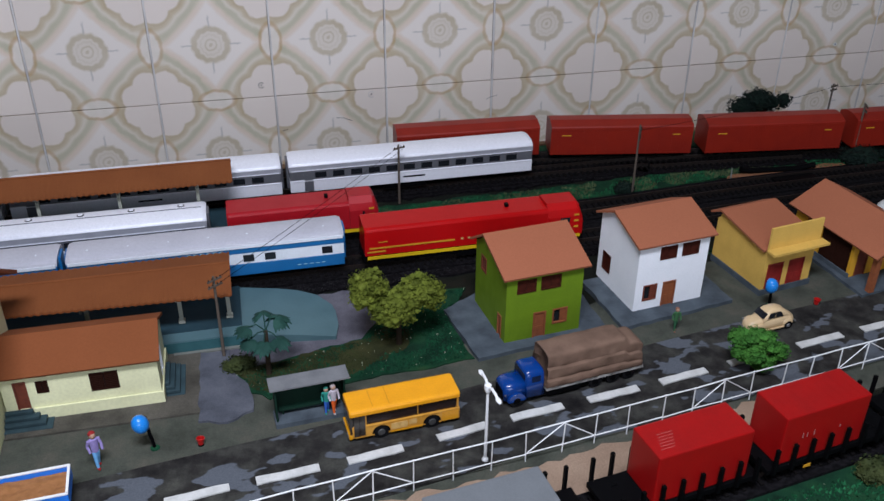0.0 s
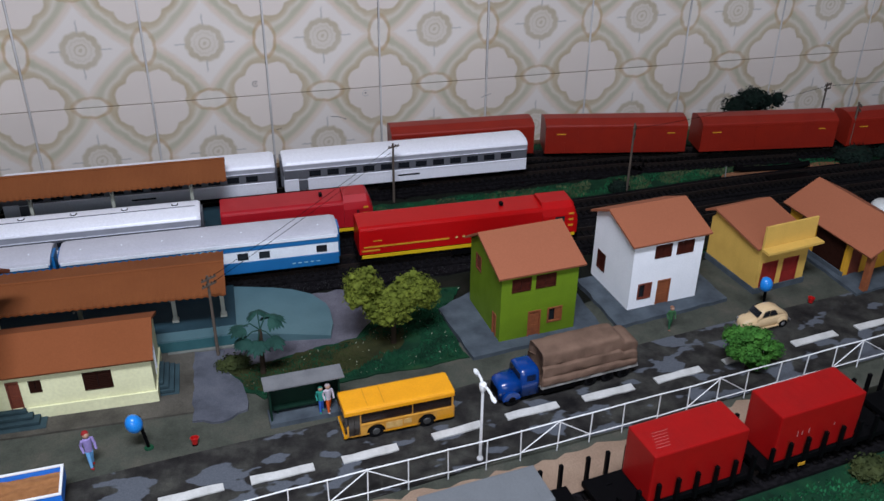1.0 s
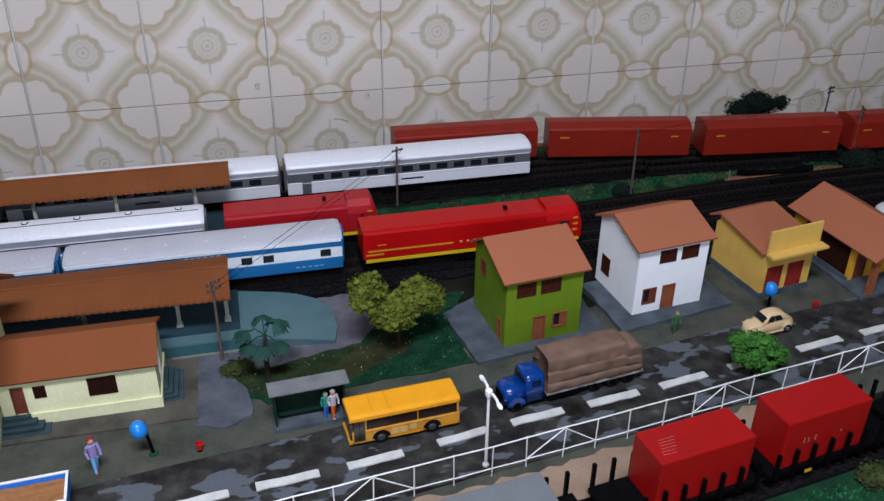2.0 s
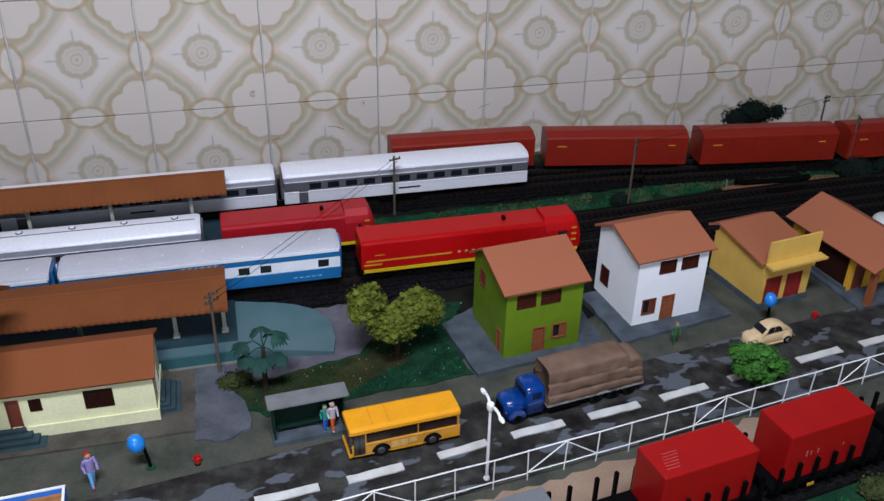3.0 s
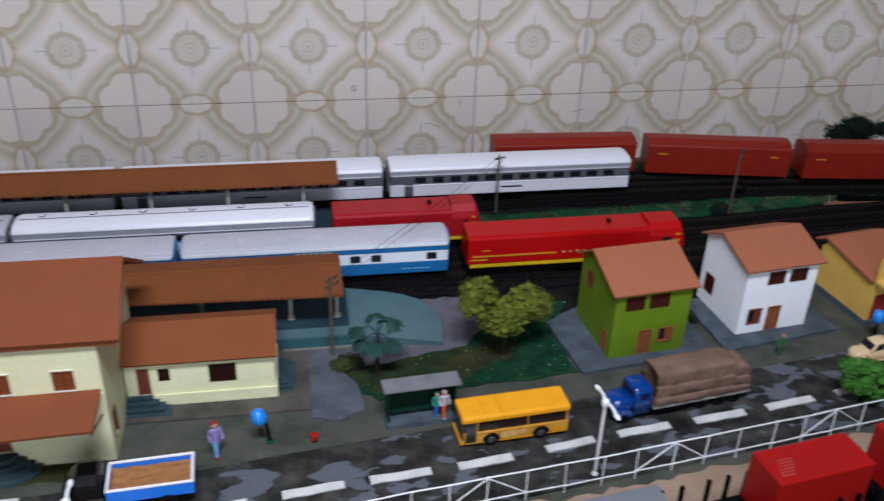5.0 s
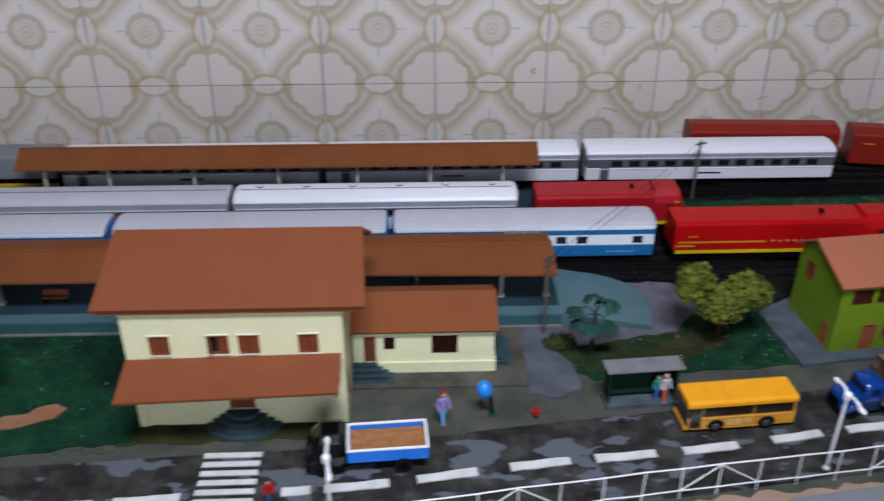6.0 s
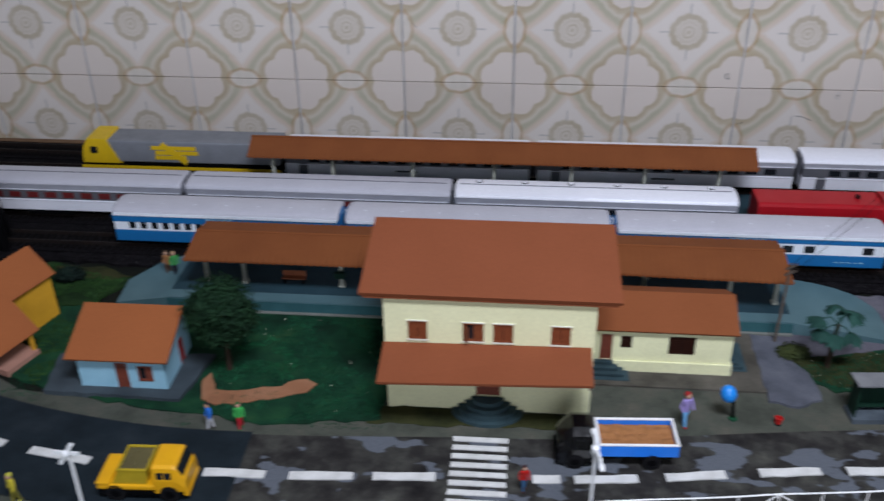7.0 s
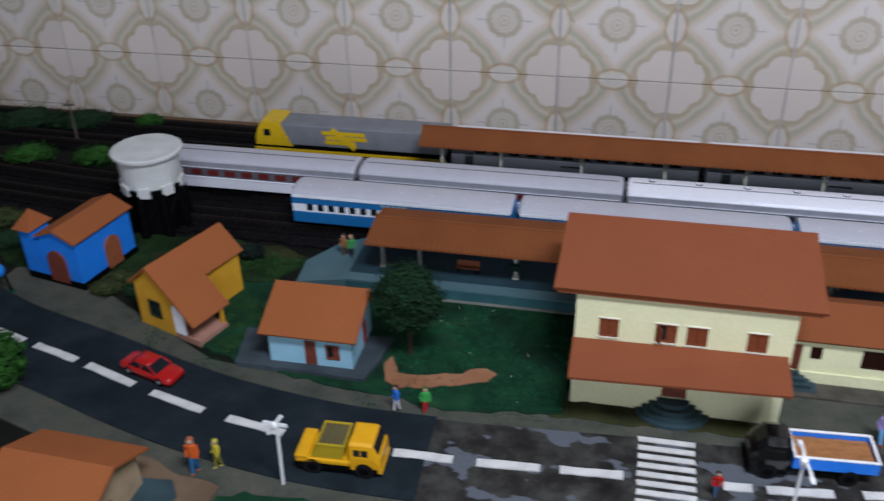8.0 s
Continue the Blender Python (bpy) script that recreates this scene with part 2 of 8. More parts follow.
def ground_mat(name, stops, scale=14.0, grain=1100.0, bump=0.6, rough=0.9, patch=None, patch_scale=18.0, patch_cut=(0.56, 0.60)):
    """Scenic ground: a colour ramp over broad noise, with fine grit; patch adds blots of another colour with crisp edges."""
    m, nodes, links, out = tree_of(name)
    co = nodes.new("ShaderNodeTexCoord")
    big = nodes.new("ShaderNodeTexNoise")
    big.inputs["Scale"].default_value, big.inputs["Detail"].default_value, big.inputs["Roughness"].default_value = scale, 7, 0.62
    fine = nodes.new("ShaderNodeTexNoise")
    fine.inputs["Scale"].default_value, fine.inputs["Detail"].default_value = grain, 4
    for n in (big, fine):
        links.new(co.outputs["Object"], n.inputs["Vector"])
    ramp = nodes.new("ShaderNodeValToRGB")
    while len(ramp.color_ramp.elements) < len(stops):
        ramp.color_ramp.elements.new(0.5)
    for e, (at, c) in zip(ramp.color_ramp.elements, stops):
        e.position, e.color = at, (*c, 1)
    links.new(big.outputs["Fac"], ramp.inputs["Fac"])
    last = ramp.outputs["Color"]
    if patch:
        pn = nodes.new("ShaderNodeTexNoise")
        pn.inputs["Scale"].default_value, pn.inputs["Detail"].default_value, pn.inputs["Roughness"].default_value = patch_scale, 3, 0.5
        shift = nodes.new("ShaderNodeMapping")
        shift.inputs["Location"].default_value = (3.1, 1.7, 0)
        shift.inputs["Scale"].default_value = (1.0, 1.7, 1)
        links.new(co.outputs["Object"], shift.inputs["Vector"])
        links.new(shift.outputs["Vector"], pn.inputs["Vector"])
        cut = nodes.new("ShaderNodeMapRange")
        cut.inputs["From Min"].default_value, cut.inputs["From Max"].default_value = patch_cut
        links.new(pn.outputs["Fac"], cut.inputs["Value"])
        mix = nodes.new("ShaderNodeMix")
        mix.data_type = "RGBA"
        mix.inputs["B"].default_value = (*patch, 1)
        links.new(cut.outputs["Result"], mix.inputs["Factor"])
        links.new(last, mix.inputs["A"])
        last = mix.outputs["Result"]
    hsv = nodes.new("ShaderNodeHueSaturation")
    val = nodes.new("ShaderNodeMapRange")
    val.inputs["To Min"].default_value, val.inputs["To Max"].default_value = 0.6, 1.4
    links.new(fine.outputs["Fac"], val.inputs["Value"])
    links.new(val.outputs["Result"], hsv.inputs["Value"])
    links.new(last, hsv.inputs["Color"])
    links.new(hsv.outputs["Color"], out.inputs["Base Color"])
    out.inputs["Roughness"].default_value = rough
    out.inputs["Specular IOR Level"].default_value = 0.15
    b = nodes.new("ShaderNodeBump")
    b.inputs["Strength"].default_value, b.inputs["Distance"].default_value = bump, 0.0008
    links.new(fine.outputs["Fac"], b.inputs["Height"])
    links.new(b.outputs["Normal"], out.inputs["Normal"])
    return m


SOIL = ground_mat("scenic_soil", [(0.30, (0.003486, 0.004482, 0.003486)), (0.5, (0.006972, 0.008466, 0.005478)), (0.72, (0.01594, 0.01494, 0.01046))])
GREENBASE = ground_mat("green_scatter", [(0.30, (0.002, 0.011, 0.006)), (0.48, (0.005, 0.034, 0.016)), (0.64, (0.011, 0.054, 0.021)), (0.82, (0.036, 0.050, 0.020))], scale=34, bump=1.0)
GREENWARM = ground_mat("warm_green_scatter", [(0.30, (0.003, 0.009, 0.003)), (0.48, (0.009, 0.027, 0.007)), (0.64, (0.018, 0.043, 0.011)), (0.82, (0.042, 0.045, 0.016))], scale=34, bump=1.0)
PAVING = ground_mat("olive_grey_pavement", [(0.3, (0.038, 0.042, 0.033)), (0.5, (0.061, 0.066, 0.053)), (0.62, (0.076, 0.075, 0.060)), (0.78, (0.104, 0.098, 0.078))], scale=38, bump=0.5)
ROADWORN = ground_mat("worn_road", [(0.30, (0.007, 0.0065, 0.007)), (0.47, (0.023, 0.0215, 0.0205)), (0.60, (0.043, 0.043, 0.038)), (0.74, (0.072, 0.070, 0.060))], scale=48, bump=0.4, rough=0.8, patch=(0.090, 0.100, 0.118), patch_scale=27, patch_cut=(0.55, 0.57))
ROADNEW = ground_mat("dark_new_asphalt", [(0.3, (0.005, 0.009, 0.012)), (0.5, (0.009, 0.015, 0.020)), (0.75, (0.018, 0.025, 0.031))], scale=30, bump=0.3)
SANDY = ground_mat("sandy_ground", [(0.3, (0.2117, 0.1411, 0.09877)), (0.5, (0.2822, 0.1975, 0.1411)), (0.75, (0.3386, 0.2469, 0.1764))], scale=16, bump=0.4)
OLIVEBASE = ground_mat("olive_scatter", [(0.30, (0.00996, 0.01162, 0.00498)), (0.5, (0.02656, 0.02988, 0.00996)), (0.75, (0.0498, 0.04814, 0.01826))], scale=40, bump=0.9)
YARD = ground_mat("brown_yard_sand", [(0.3, (0.083, 0.05478, 0.03486)), (0.5, (0.1245, 0.083, 0.05229)), (0.75, (0.166, 0.1162, 0.0747))], scale=22, bump=0.4)
APRON = ground_mat("pale_purple_gravel", [(0.3, (0.055, 0.053, 0.066)), (0.5, (0.100, 0.096, 0.117)), (0.75, (0.145, 0.140, 0.163))], scale=40, bump=0.5)
BROWNYARD = ground_mat("brown_grey_yard", [(0.3, (0.040, 0.037, 0.030)), (0.5, (0.074, 0.068, 0.056)), (0.75, (0.110, 0.100, 0.084))], scale=34, bump=0.5)
WORNSLAB = ground_mat("blue_grey_worn_slab", [(0.3, (0.046, 0.050, 0.062)), (0.5, (0.080, 0.086, 0.106)), (0.75, (0.120, 0.126, 0.148))], scale=36, bump=0.5)
CLAY = ground_mat("orange_clay", [(0.3, (0.1826, 0.07636, 0.03984)), (0.5, (0.249, 0.112, 0.0581)), (0.75, (0.3071, 0.1577, 0.0913))], scale=30, bump=0.5)


def tile_mat():
    """Glazed wall tile: a ringed rosette in the middle, scalloped white corner flowers, an olive band between, ovals on the edges."""
    m, nodes, links, out = tree_of("patterned_glazed_tile")

    def op(kind, a, b=None, c=None):
        n = nodes.new("ShaderNodeMath")
        n.operation = kind
        for i, v in enumerate((a, b, c)):
            if v is None:
                continue
            if isinstance(v, (int, float)):
                n.inputs[i].default_value = v
            else:
                links.new(v, n.inputs[i])
        return n.outputs[0]

    def ring(r, mid, half, soft=0.018):
        """1 within half of mid, fading over soft."""
        off = op("ABSOLUTE", op("SUBTRACT", r, mid))
        mr = nodes.new("ShaderNodeMapRange")
        mr.inputs["From Min"].default_value, mr.inputs["From Max"].default_value = half + soft, half
        links.new(off, mr.inputs["Value"])
        return mr.outputs["Result"]

    co = nodes.new("ShaderNodeTexCoord")
    wob = nodes.new("ShaderNodeTexNoise")
    wob.inputs["Scale"].default_value, wob.inputs["Detail"].default_value = 110, 3
    links.new(co.outputs["Object"], wob.inputs["Vector"])
    sep = nodes.new("ShaderNodeSeparateXYZ")
    links.new(co.outputs["Object"], sep.inputs["Vector"])
    jit = op("MULTIPLY", op("SUBTRACT", wob.outputs["Fac"], 0.5), 0.030)
    u = op("ADD", op("DIVIDE", sep.outputs["X"], 0.15), jit)
    v = op("ADD", op("DIVIDE", sep.outputs["Z"], 0.15), jit)
    a, b = op("ABSOLUTE", u), op("ABSOLUTE", v)
    r = op("SQRT", op("ADD", op("MULTIPLY", u, u), op("MULTIPLY", v, v)))
    ca, cb = op("SUBTRACT", 0.5, a), op("SUBTRACT", 0.5, b)
    rc = op("SQRT", op("ADD", op("MULTIPLY", ca, ca), op("MULTIPLY", cb, cb)))
    ang = op("ARCTAN2", ca, cb)
    lobes = op("MULTIPLY", op("ABSOLUTE", op("SINE", op("MULTIPLY", ang, 4.0))), 0.038)
    edge = op("SUBTRACT", rc, op("ADD", lobes, 0.272))
    dia = op("SUBTRACT", op("ADD", op("ADD", a, b), op("MULTIPLY", op("MULTIPLY", a, b), 0.9)), 0.43)

    def above(v, cut, soft=0.02):
        mr = nodes.new("ShaderNodeMapRange")
        mr.inputs["From Min"].default_value, mr.inputs["From Max"].default_value = cut - soft, cut + soft
        links.new(v, mr.inputs["Value"])
        return mr.outputs["Result"]

    def most(*vs):
        top = vs[0]
        for w in vs[1:]:
            top = op("MAXIMUM", top, w)
        return top

    def tint(base_out, colour, factor):
        n = nodes.new("ShaderNodeMix")
        n.data_type = "RGBA"
        n.inputs["B"].default_value = (*colour, 1)
        links.new(factor, n.inputs["Factor"])
        links.new(base_out, n.inputs["A"])
        return n.outputs["Result"]

    # the band runs from the diamond (0) to the scalloped flower (1)
    out_d, out_e = op("MAXIMUM", dia, 0.0005), op("MAXIMUM", edge, 0.0)
    run = op("DIVIDE", out_d, op("ADD", out_d, op("MULTIPLY", out_e, 1.8)))
    in_band = op("MULTIPLY", above(edge, 0.0, 0.008), above(dia, 0.0, 0.02))
    flower = op("SUBTRACT", 1.0, above(edge, 0.0, 0.010))
    stripe_in = op("MULTIPLY", ring(run, 0.26, 0.07, 0.16), in_band)
    stripe_out = op("MULTIPLY", ring(run, 0.80, 0.06, 0.20), in_band)
    outline = op("MULTIPLY", ring(edge, 0.010, 0.004, 0.014), above(dia, -0.02, 0.02))
    glow = op("MULTIPLY", ring(dia, -0.015, 0.02, 0.05), above(r, 0.2, 0.03))
    ea, eb = op("DIVIDE", ca, 0.094), op("DIVIDE", b, 0.158)
    e1 = op("SQRT", op("ADD", op("MULTIPLY", ea, ea), op("MULTIPLY", eb, eb)))
    ea2, eb2 = op("DIVIDE", cb, 0.094), op("DIVIDE", a, 0.158)
    e2 = op("SQRT", op("ADD", op("MULTIPLY", ea2, ea2), op("MULTIPLY", eb2, eb2)))
    oval = op("MAXIMUM", ring(e1, 0.95, 0.07, 0.14), ring(e2, 0.95, 0.07, 0.14))
    inside_oval = op("MAXIMUM", op("SUBTRACT", 1.0, above(e1, 0.88, 0.06)), op("SUBTRACT", 1.0, above(e2, 0.88, 0.06)))
    keep = op("SUBTRACT", 1.0, op("MULTIPLY", inside_oval, 0.75))
    petals = op("MULTIPLY", op("SINE", op("MULTIPLY", op("ARCTAN2", u, v), 12.0)), 0.0035)
    rim_r = op("ADD", r, petals)
    rosette = most(op("MULTIPLY", ring(rim_r, 0.136, 0.014, 0.024), 0.75), op("MULTIPLY", ring(r, 0.0, 0.13, 0.02), 0.30),
                   op("MULTIPLY", ring(rim_r, 0.086, 0.006, 0.014), 0.42), op("MULTIPLY", ring(r, 0.046, 0.005, 0.012), 0.62), op("MULTIPLY", ring(r, 0.0, 0.010, 0.014), 0.7))
    rays = op("MULTIPLY", ring(op("MINIMUM", a, b), 0.0, 0.003, 0.008), ring(r, 0.20, 0.030, 0.03))
    cloud = nodes.new("ShaderNodeTexNoise")
    cloud.inputs["Scale"].default_value, cloud.inputs["Detail"].default_value = 25, 4
    links.new(co.outputs["Object"], cloud.inputs["Vector"])
    fade = op("ADD", 0.45, op("MULTIPLY", cloud.outputs["Fac"], 1.0))
    base = nodes.new("ShaderNodeMix")
    base.data_type = "RGBA"
    base.inputs["A"].default_value, base.inputs["B"].default_value = (0.89, 0.832, 0.785, 1), (0.82, 0.722, 0.655, 1)
    links.new(op("ADD", op("MULTIPLY", cloud.outputs["Fac"], 0.35), op("MULTIPLY", flower, 0.55)), base.inputs["Factor"])
    colour = tint(base.outputs["Result"], (0.72, 0.54, 0.38), op("MULTIPLY", op("MULTIPLY", glow, fade), op("MULTIPLY", keep, 0.42)))
    colour = tint(colour, (0.60, 0.54, 0.38), op("MULTIPLY", in_band, op("MULTIPLY", keep, 0.42)))
    colour = tint(colour, (0.42, 0.42, 0.26), op("MULTIPLY", op("MULTIPLY", stripe_in, fade), op("MULTIPLY", keep, 0.46)))
    colour = tint(colour, (0.48, 0.36, 0.17), op("MULTIPLY", op("MULTIPLY", stripe_out, fade), op("MULTIPLY", keep, 0.50)))
    colour = tint(colour, (0.42, 0.29, 0.13), op("MULTIPLY", op("MULTIPLY", outline, fade), op("MULTIPLY", keep, 0.30)))
    colour = tint(colour, (0.44, 0.36, 0.20), op("MULTIPLY", rosette, op("ADD", 0.15, op("MULTIPLY", fade, 0.65))))
    colour = tint(colour, (0.40, 0.40, 0.40), op("MULTIPLY", rays, 0.5))
    colour = tint(colour, (0.50, 0.30, 0.11), op("MULTIPLY", oval, op("MULTIPLY", fade, 0.45)))
    info = nodes.new("ShaderNodeObjectInfo")
    hsv = nodes.new("ShaderNodeHueSaturation")
    rng = nodes.new("ShaderNodeMapRange")
    rng.inputs["To Min"].default_value, rng.inputs["To Max"].default_value = 0.95, 1.05
    links.new(info.outputs["Random"], rng.inputs["Value"])
    links.new(rng.outputs["Result"], hsv.inputs["Value"])
    links.new(colour, hsv.inputs["Color"])
    links.new(hsv.outputs["Color"], out.inputs["Base Color"])
    out.inputs["Roughness"].default_value = 0.28
    bmp = nodes.new("ShaderNodeBump")
    bmp.inputs["Strength"].default_value, bmp.inputs["Distance"].default_value = 0.12, 0.001
    links.new(cloud.outputs["Fac"], bmp.inputs["Height"])
    links.new(bmp.outputs["Normal"], out.inputs["Normal"])
    return m


TILE = tile_mat()
GROUT = mat("grey_grout", (0.3486, 0.332, 0.332), 0.9, second=(0.0996, 0.083, 0.083), scale=7, amount=0.5, grain=400)
GROUTWHITE = mat("white_grout", (0.74, 0.72, 0.71), 0.9, second=(0.50, 0.48, 0.48), scale=16, amount=0.5, grain=500)
POSTCREAM = mat("cream_post_paint", (0.42, 0.43, 0.37), 0.7, scale=120)
RIMDARK = mat("dark_steel_rim", (0.10, 0.10, 0.10), 0.4, metal=0.5)

# ---- building helpers ----
I4 = Matrix.Identity(4)


def part(name, bm, material, parent=None, label="", smooth=False):
    """Links a bmesh as one mesh object, under a thing or a part where one is given."""
    me = bpy.data.meshes.new(name)
    bmesh.ops.recalc_face_normals(bm, faces=bm.faces)
    bm.to_mesh(me)
    bm.free()
    me.materials.append(material)
    if smooth:
        me.polygons.foreach_set("use_smooth", [True] * len(me.polygons))
    ob = new(name, me)
    if parent:
        ob.parent = parent
    return tagged(ob, label) if label else ob


def thing(name, m, label, category, group="", kind=""):
    """An Empty at a thing's base, that its parts hang from."""
    ob = new(name)
    ob.empty_display_size = 0.01
    ob.matrix_world = m
    return tagged(ob, label, category, group, kind)


def box(bm, x0, x1, y0, y1, z0, z1, bevel=0.0, m=I4):
    vs = [bm.verts.new(m @ Vector((x, y, z))) for z in (z0, z1) for x, y in ((x0, y0), (x1, y0), (x1, y1), (x0, y1))]
    fs = [bm.faces.new([vs[i] for i in f]) for f in ((3, 2, 1, 0), (4, 5, 6, 7), (0, 1, 5, 4), (1, 2, 6, 5), (2, 3, 7, 6), (3, 0, 4, 7))]
    if bevel:
        bmesh.ops.bevel(bm, geom=list({e for f in fs for e in f.edges}), offset=bevel, segments=2, profile=0.6, affect="EDGES")
    return bm


def boxes(*rows, bevel=0.0):
    bm = bmesh.new()
    for r in rows:
        box(bm, *r, bevel=bevel)
    return bm


def prism(bm, poly, z0, z1, m=I4):
    """An upright slab on an outline."""
    lo = [bm.verts.new(m @ Vector((x, y, z0))) for x, y in poly]
    hi = [bm.verts.new(m @ Vector((x, y, z1))) for x, y in poly]
    n = len(poly)
    bm.faces.new(lo[::-1])
    bm.faces.new(hi)
    for i in range(n):
        bm.faces.new((lo[i], lo[(i + 1) % n], hi[(i + 1) % n], hi[i]))
    return bm


def sweep(bm, profile, stations, caps=True):
    """A closed (y, z) profile carried along x stations: rows of (x, y scale, z scale, z shift)."""
    rings = [[bm.verts.new((x, y * sy, z * sz + dz)) for y, z in profile] for x, sy, sz, dz in stations]
    n = len(profile)
    for a, b in zip(rings, rings[1:]):
        for i in range(n):
            bm.faces.new((a[i], a[(i + 1) % n], b[(i + 1) % n], b[i]))
    if caps:
        bm.faces.new(rings[0][::-1])
        bm.faces.new(rings[-1])
    return bm


def rod(bm, a, b, r0, r1=None, n=8):
    """A tapered rod between two places."""
    a, b = Vector(a), Vector(b)
    turn = (b - a).to_track_quat("Z", "Y").to_matrix()
    r1 = r0 if r1 is None else r1
    ends = [[bm.verts.new(p + turn @ Vector((r * math.cos(t * math.tau / n), r * math.sin(t * math.tau / n), 0))) for t in range(n)] for p, r in ((a, r0), (b, r1))]
    for i in range(n):
        bm.faces.new((ends[0][i], ends[0][(i + 1) % n], ends[1][(i + 1) % n], ends[1][i]))
    bm.faces.new(ends[0][::-1])
    bm.faces.new(ends[1])
    return bm


def ball(bm, at, r, squash=(1, 1, 1), u=14, v=9, m=I4):
    made = bmesh.ops.create_uvsphere(bm, u_segments=u, v_segments=v, radius=r)["verts"]
    for w in made:
        w.co = m @ (Vector([c * s for c, s in zip(w.co, squash)]) + Vector(at))
    return bm


def turned(bm, rows, n=28, at=(0, 0)):
    """A turned body from rows of (radius, height)."""
    rings = [[bm.verts.new((at[0] + r * math.cos(t * math.tau / n), at[1] + r * math.sin(t * math.tau / n), z)) for t in range(n)] for r, z in rows]
    for a, b in zip(rings, rings[1:]):
        for i in range(n):
            bm.faces.new((a[i], a[(i + 1) % n], b[(i + 1) % n], b[i]))
    bm.faces.new(rings[0][::-1])
    bm.faces.new(rings[-1])
    return bm


def curve_through(points, step=0.01):
    """Catmull-Rom places along a plan line."""
    p = [Vector(q) for q in points]
    p = [2 * p[0] - p[1], *p, 2 * p[-1] - p[-2]]
    out = []
    for a, b, c, d in zip(p, p[1:], p[2:], p[3:]):
        n = max(1, int((c - b).length / step))
        for i in range(n):
            t = i / n
            out.append(0.5 * (2 * b + (c - a) * t + (2 * a - 5 * b + 4 * c - d) * t * t + (3 * b - a - 3 * c + d) * t**3))
    return [*out, p[-2]]


def ribbon(bm, line, left, right, z0, z1):
    """A flat strip of a plan line; left and right are widths, numbers or functions of x."""
    wide = lambda w, x: w(x) if callable(w) else w  # noqa: E731
    rows = []
    for i, q in enumerate(line):
        d = (line[min(i + 1, len(line) - 1)] - line[max(i - 1, 0)]).normalized()
        nrm = Vector((-d.y, d.x))
        l, r = q + nrm * wide(left, q.x), q - nrm * wide(right, q.x)
        rows.append([bm.verts.new((*w, z)) for w, z in ((l, z0), (l, z1), (r, z1), (r, z0))])
    for a, b in zip(rows, rows[1:]):
        for i in range(4):
            bm.faces.new((a[i], a[(i + 1) % 4], b[(i + 1) % 4], b[i]))
    bm.faces.new(rows[0][::-1])
    bm.faces.new(rows[-1])
    return bm


def wall_panel(bm, m, length, z0, z1, thick, holes=(), peak=None):
    """A wall from local (0,0) along x, its outer face at y = 0 and its body behind it, with holes (u0, u1, z0, z1) cut through; peak: (u, z) of a gable."""
    us = sorted({0.0, length, *(h[0] for h in holes), *(h[1] for h in holes)})
    zs = sorted({z0, z1, *(h[2] for h in holes), *(h[3] for h in holes)})
    made = {}

    def at(u, z, y):
        if (u, z, y) not in made:
            made[u, z, y] = bm.verts.new(m @ Vector((u, y, z)))
        return made[u, z, y]

    nu, nz = len(us) - 1, len(zs) - 1
    full = {(i, j) for i in range(nu) for j in range(nz) if not any(h[0] < (us[i] + us[i + 1]) / 2 < h[1] and h[2] < (zs[j] + zs[j + 1]) / 2 < h[3] for h in holes)}
    for i, j in full:
        a, b, c, d = us[i], us[i + 1], zs[j], zs[j + 1]
        for y in (0.0, thick):
            bm.faces.new((at(a, c, y), at(b, c, y), at(b, d, y), at(a, d, y)))
        for di, dj, p, q in ((-1, 0, (a, c), (a, d)), (1, 0, (b, c), (b, d)), (0, -1, (a, c), (b, c)), (0, 1, (a, d), (b, d))):
            if (i + di, j + dj) not in full and not (peak and dj == 1 and j == nz - 1):
                bm.faces.new((at(*p, 0.0), at(*q, 0.0), at(*q, thick), at(*p, thick)))
    if peak:
        for y in (0.0, thick):
            bm.faces.new([at(u, z1, y) for u in us] + [at(*peak, y)])
        for u in (us[0], us[-1]):
            bm.faces.new((at(u, z1, 0.0), at(*peak, 0.0), at(*peak, thick), at(u, z1, thick)))
    return bm


def tube(bm, pts, r, n=6):
    """One unbroken round strand through places."""
    pts = [Vector(p) for p in pts]
    rings = []
    for i, p in enumerate(pts):
        d = (pts[min(i + 1, len(pts) - 1)] - pts[max(i - 1, 0)]).normalized()
        turn = d.to_track_quat("Z", "Y").to_matrix()
        rr = r[i] if isinstance(r, (list, tuple)) else r
        rings.append([bm.verts.new(p + turn @ Vector((rr * math.cos(k * math.tau / n), rr * math.sin(k * math.tau / n), 0))) for k in range(n)])
    for a, b in zip(rings, rings[1:]):
        for i in range(n):
            bm.faces.new((a[i], a[(i + 1) % n], b[(i + 1) % n], b[i]))
    bm.faces.new(rings[0][::-1])
    bm.faces.new(rings[-1])
    return bm


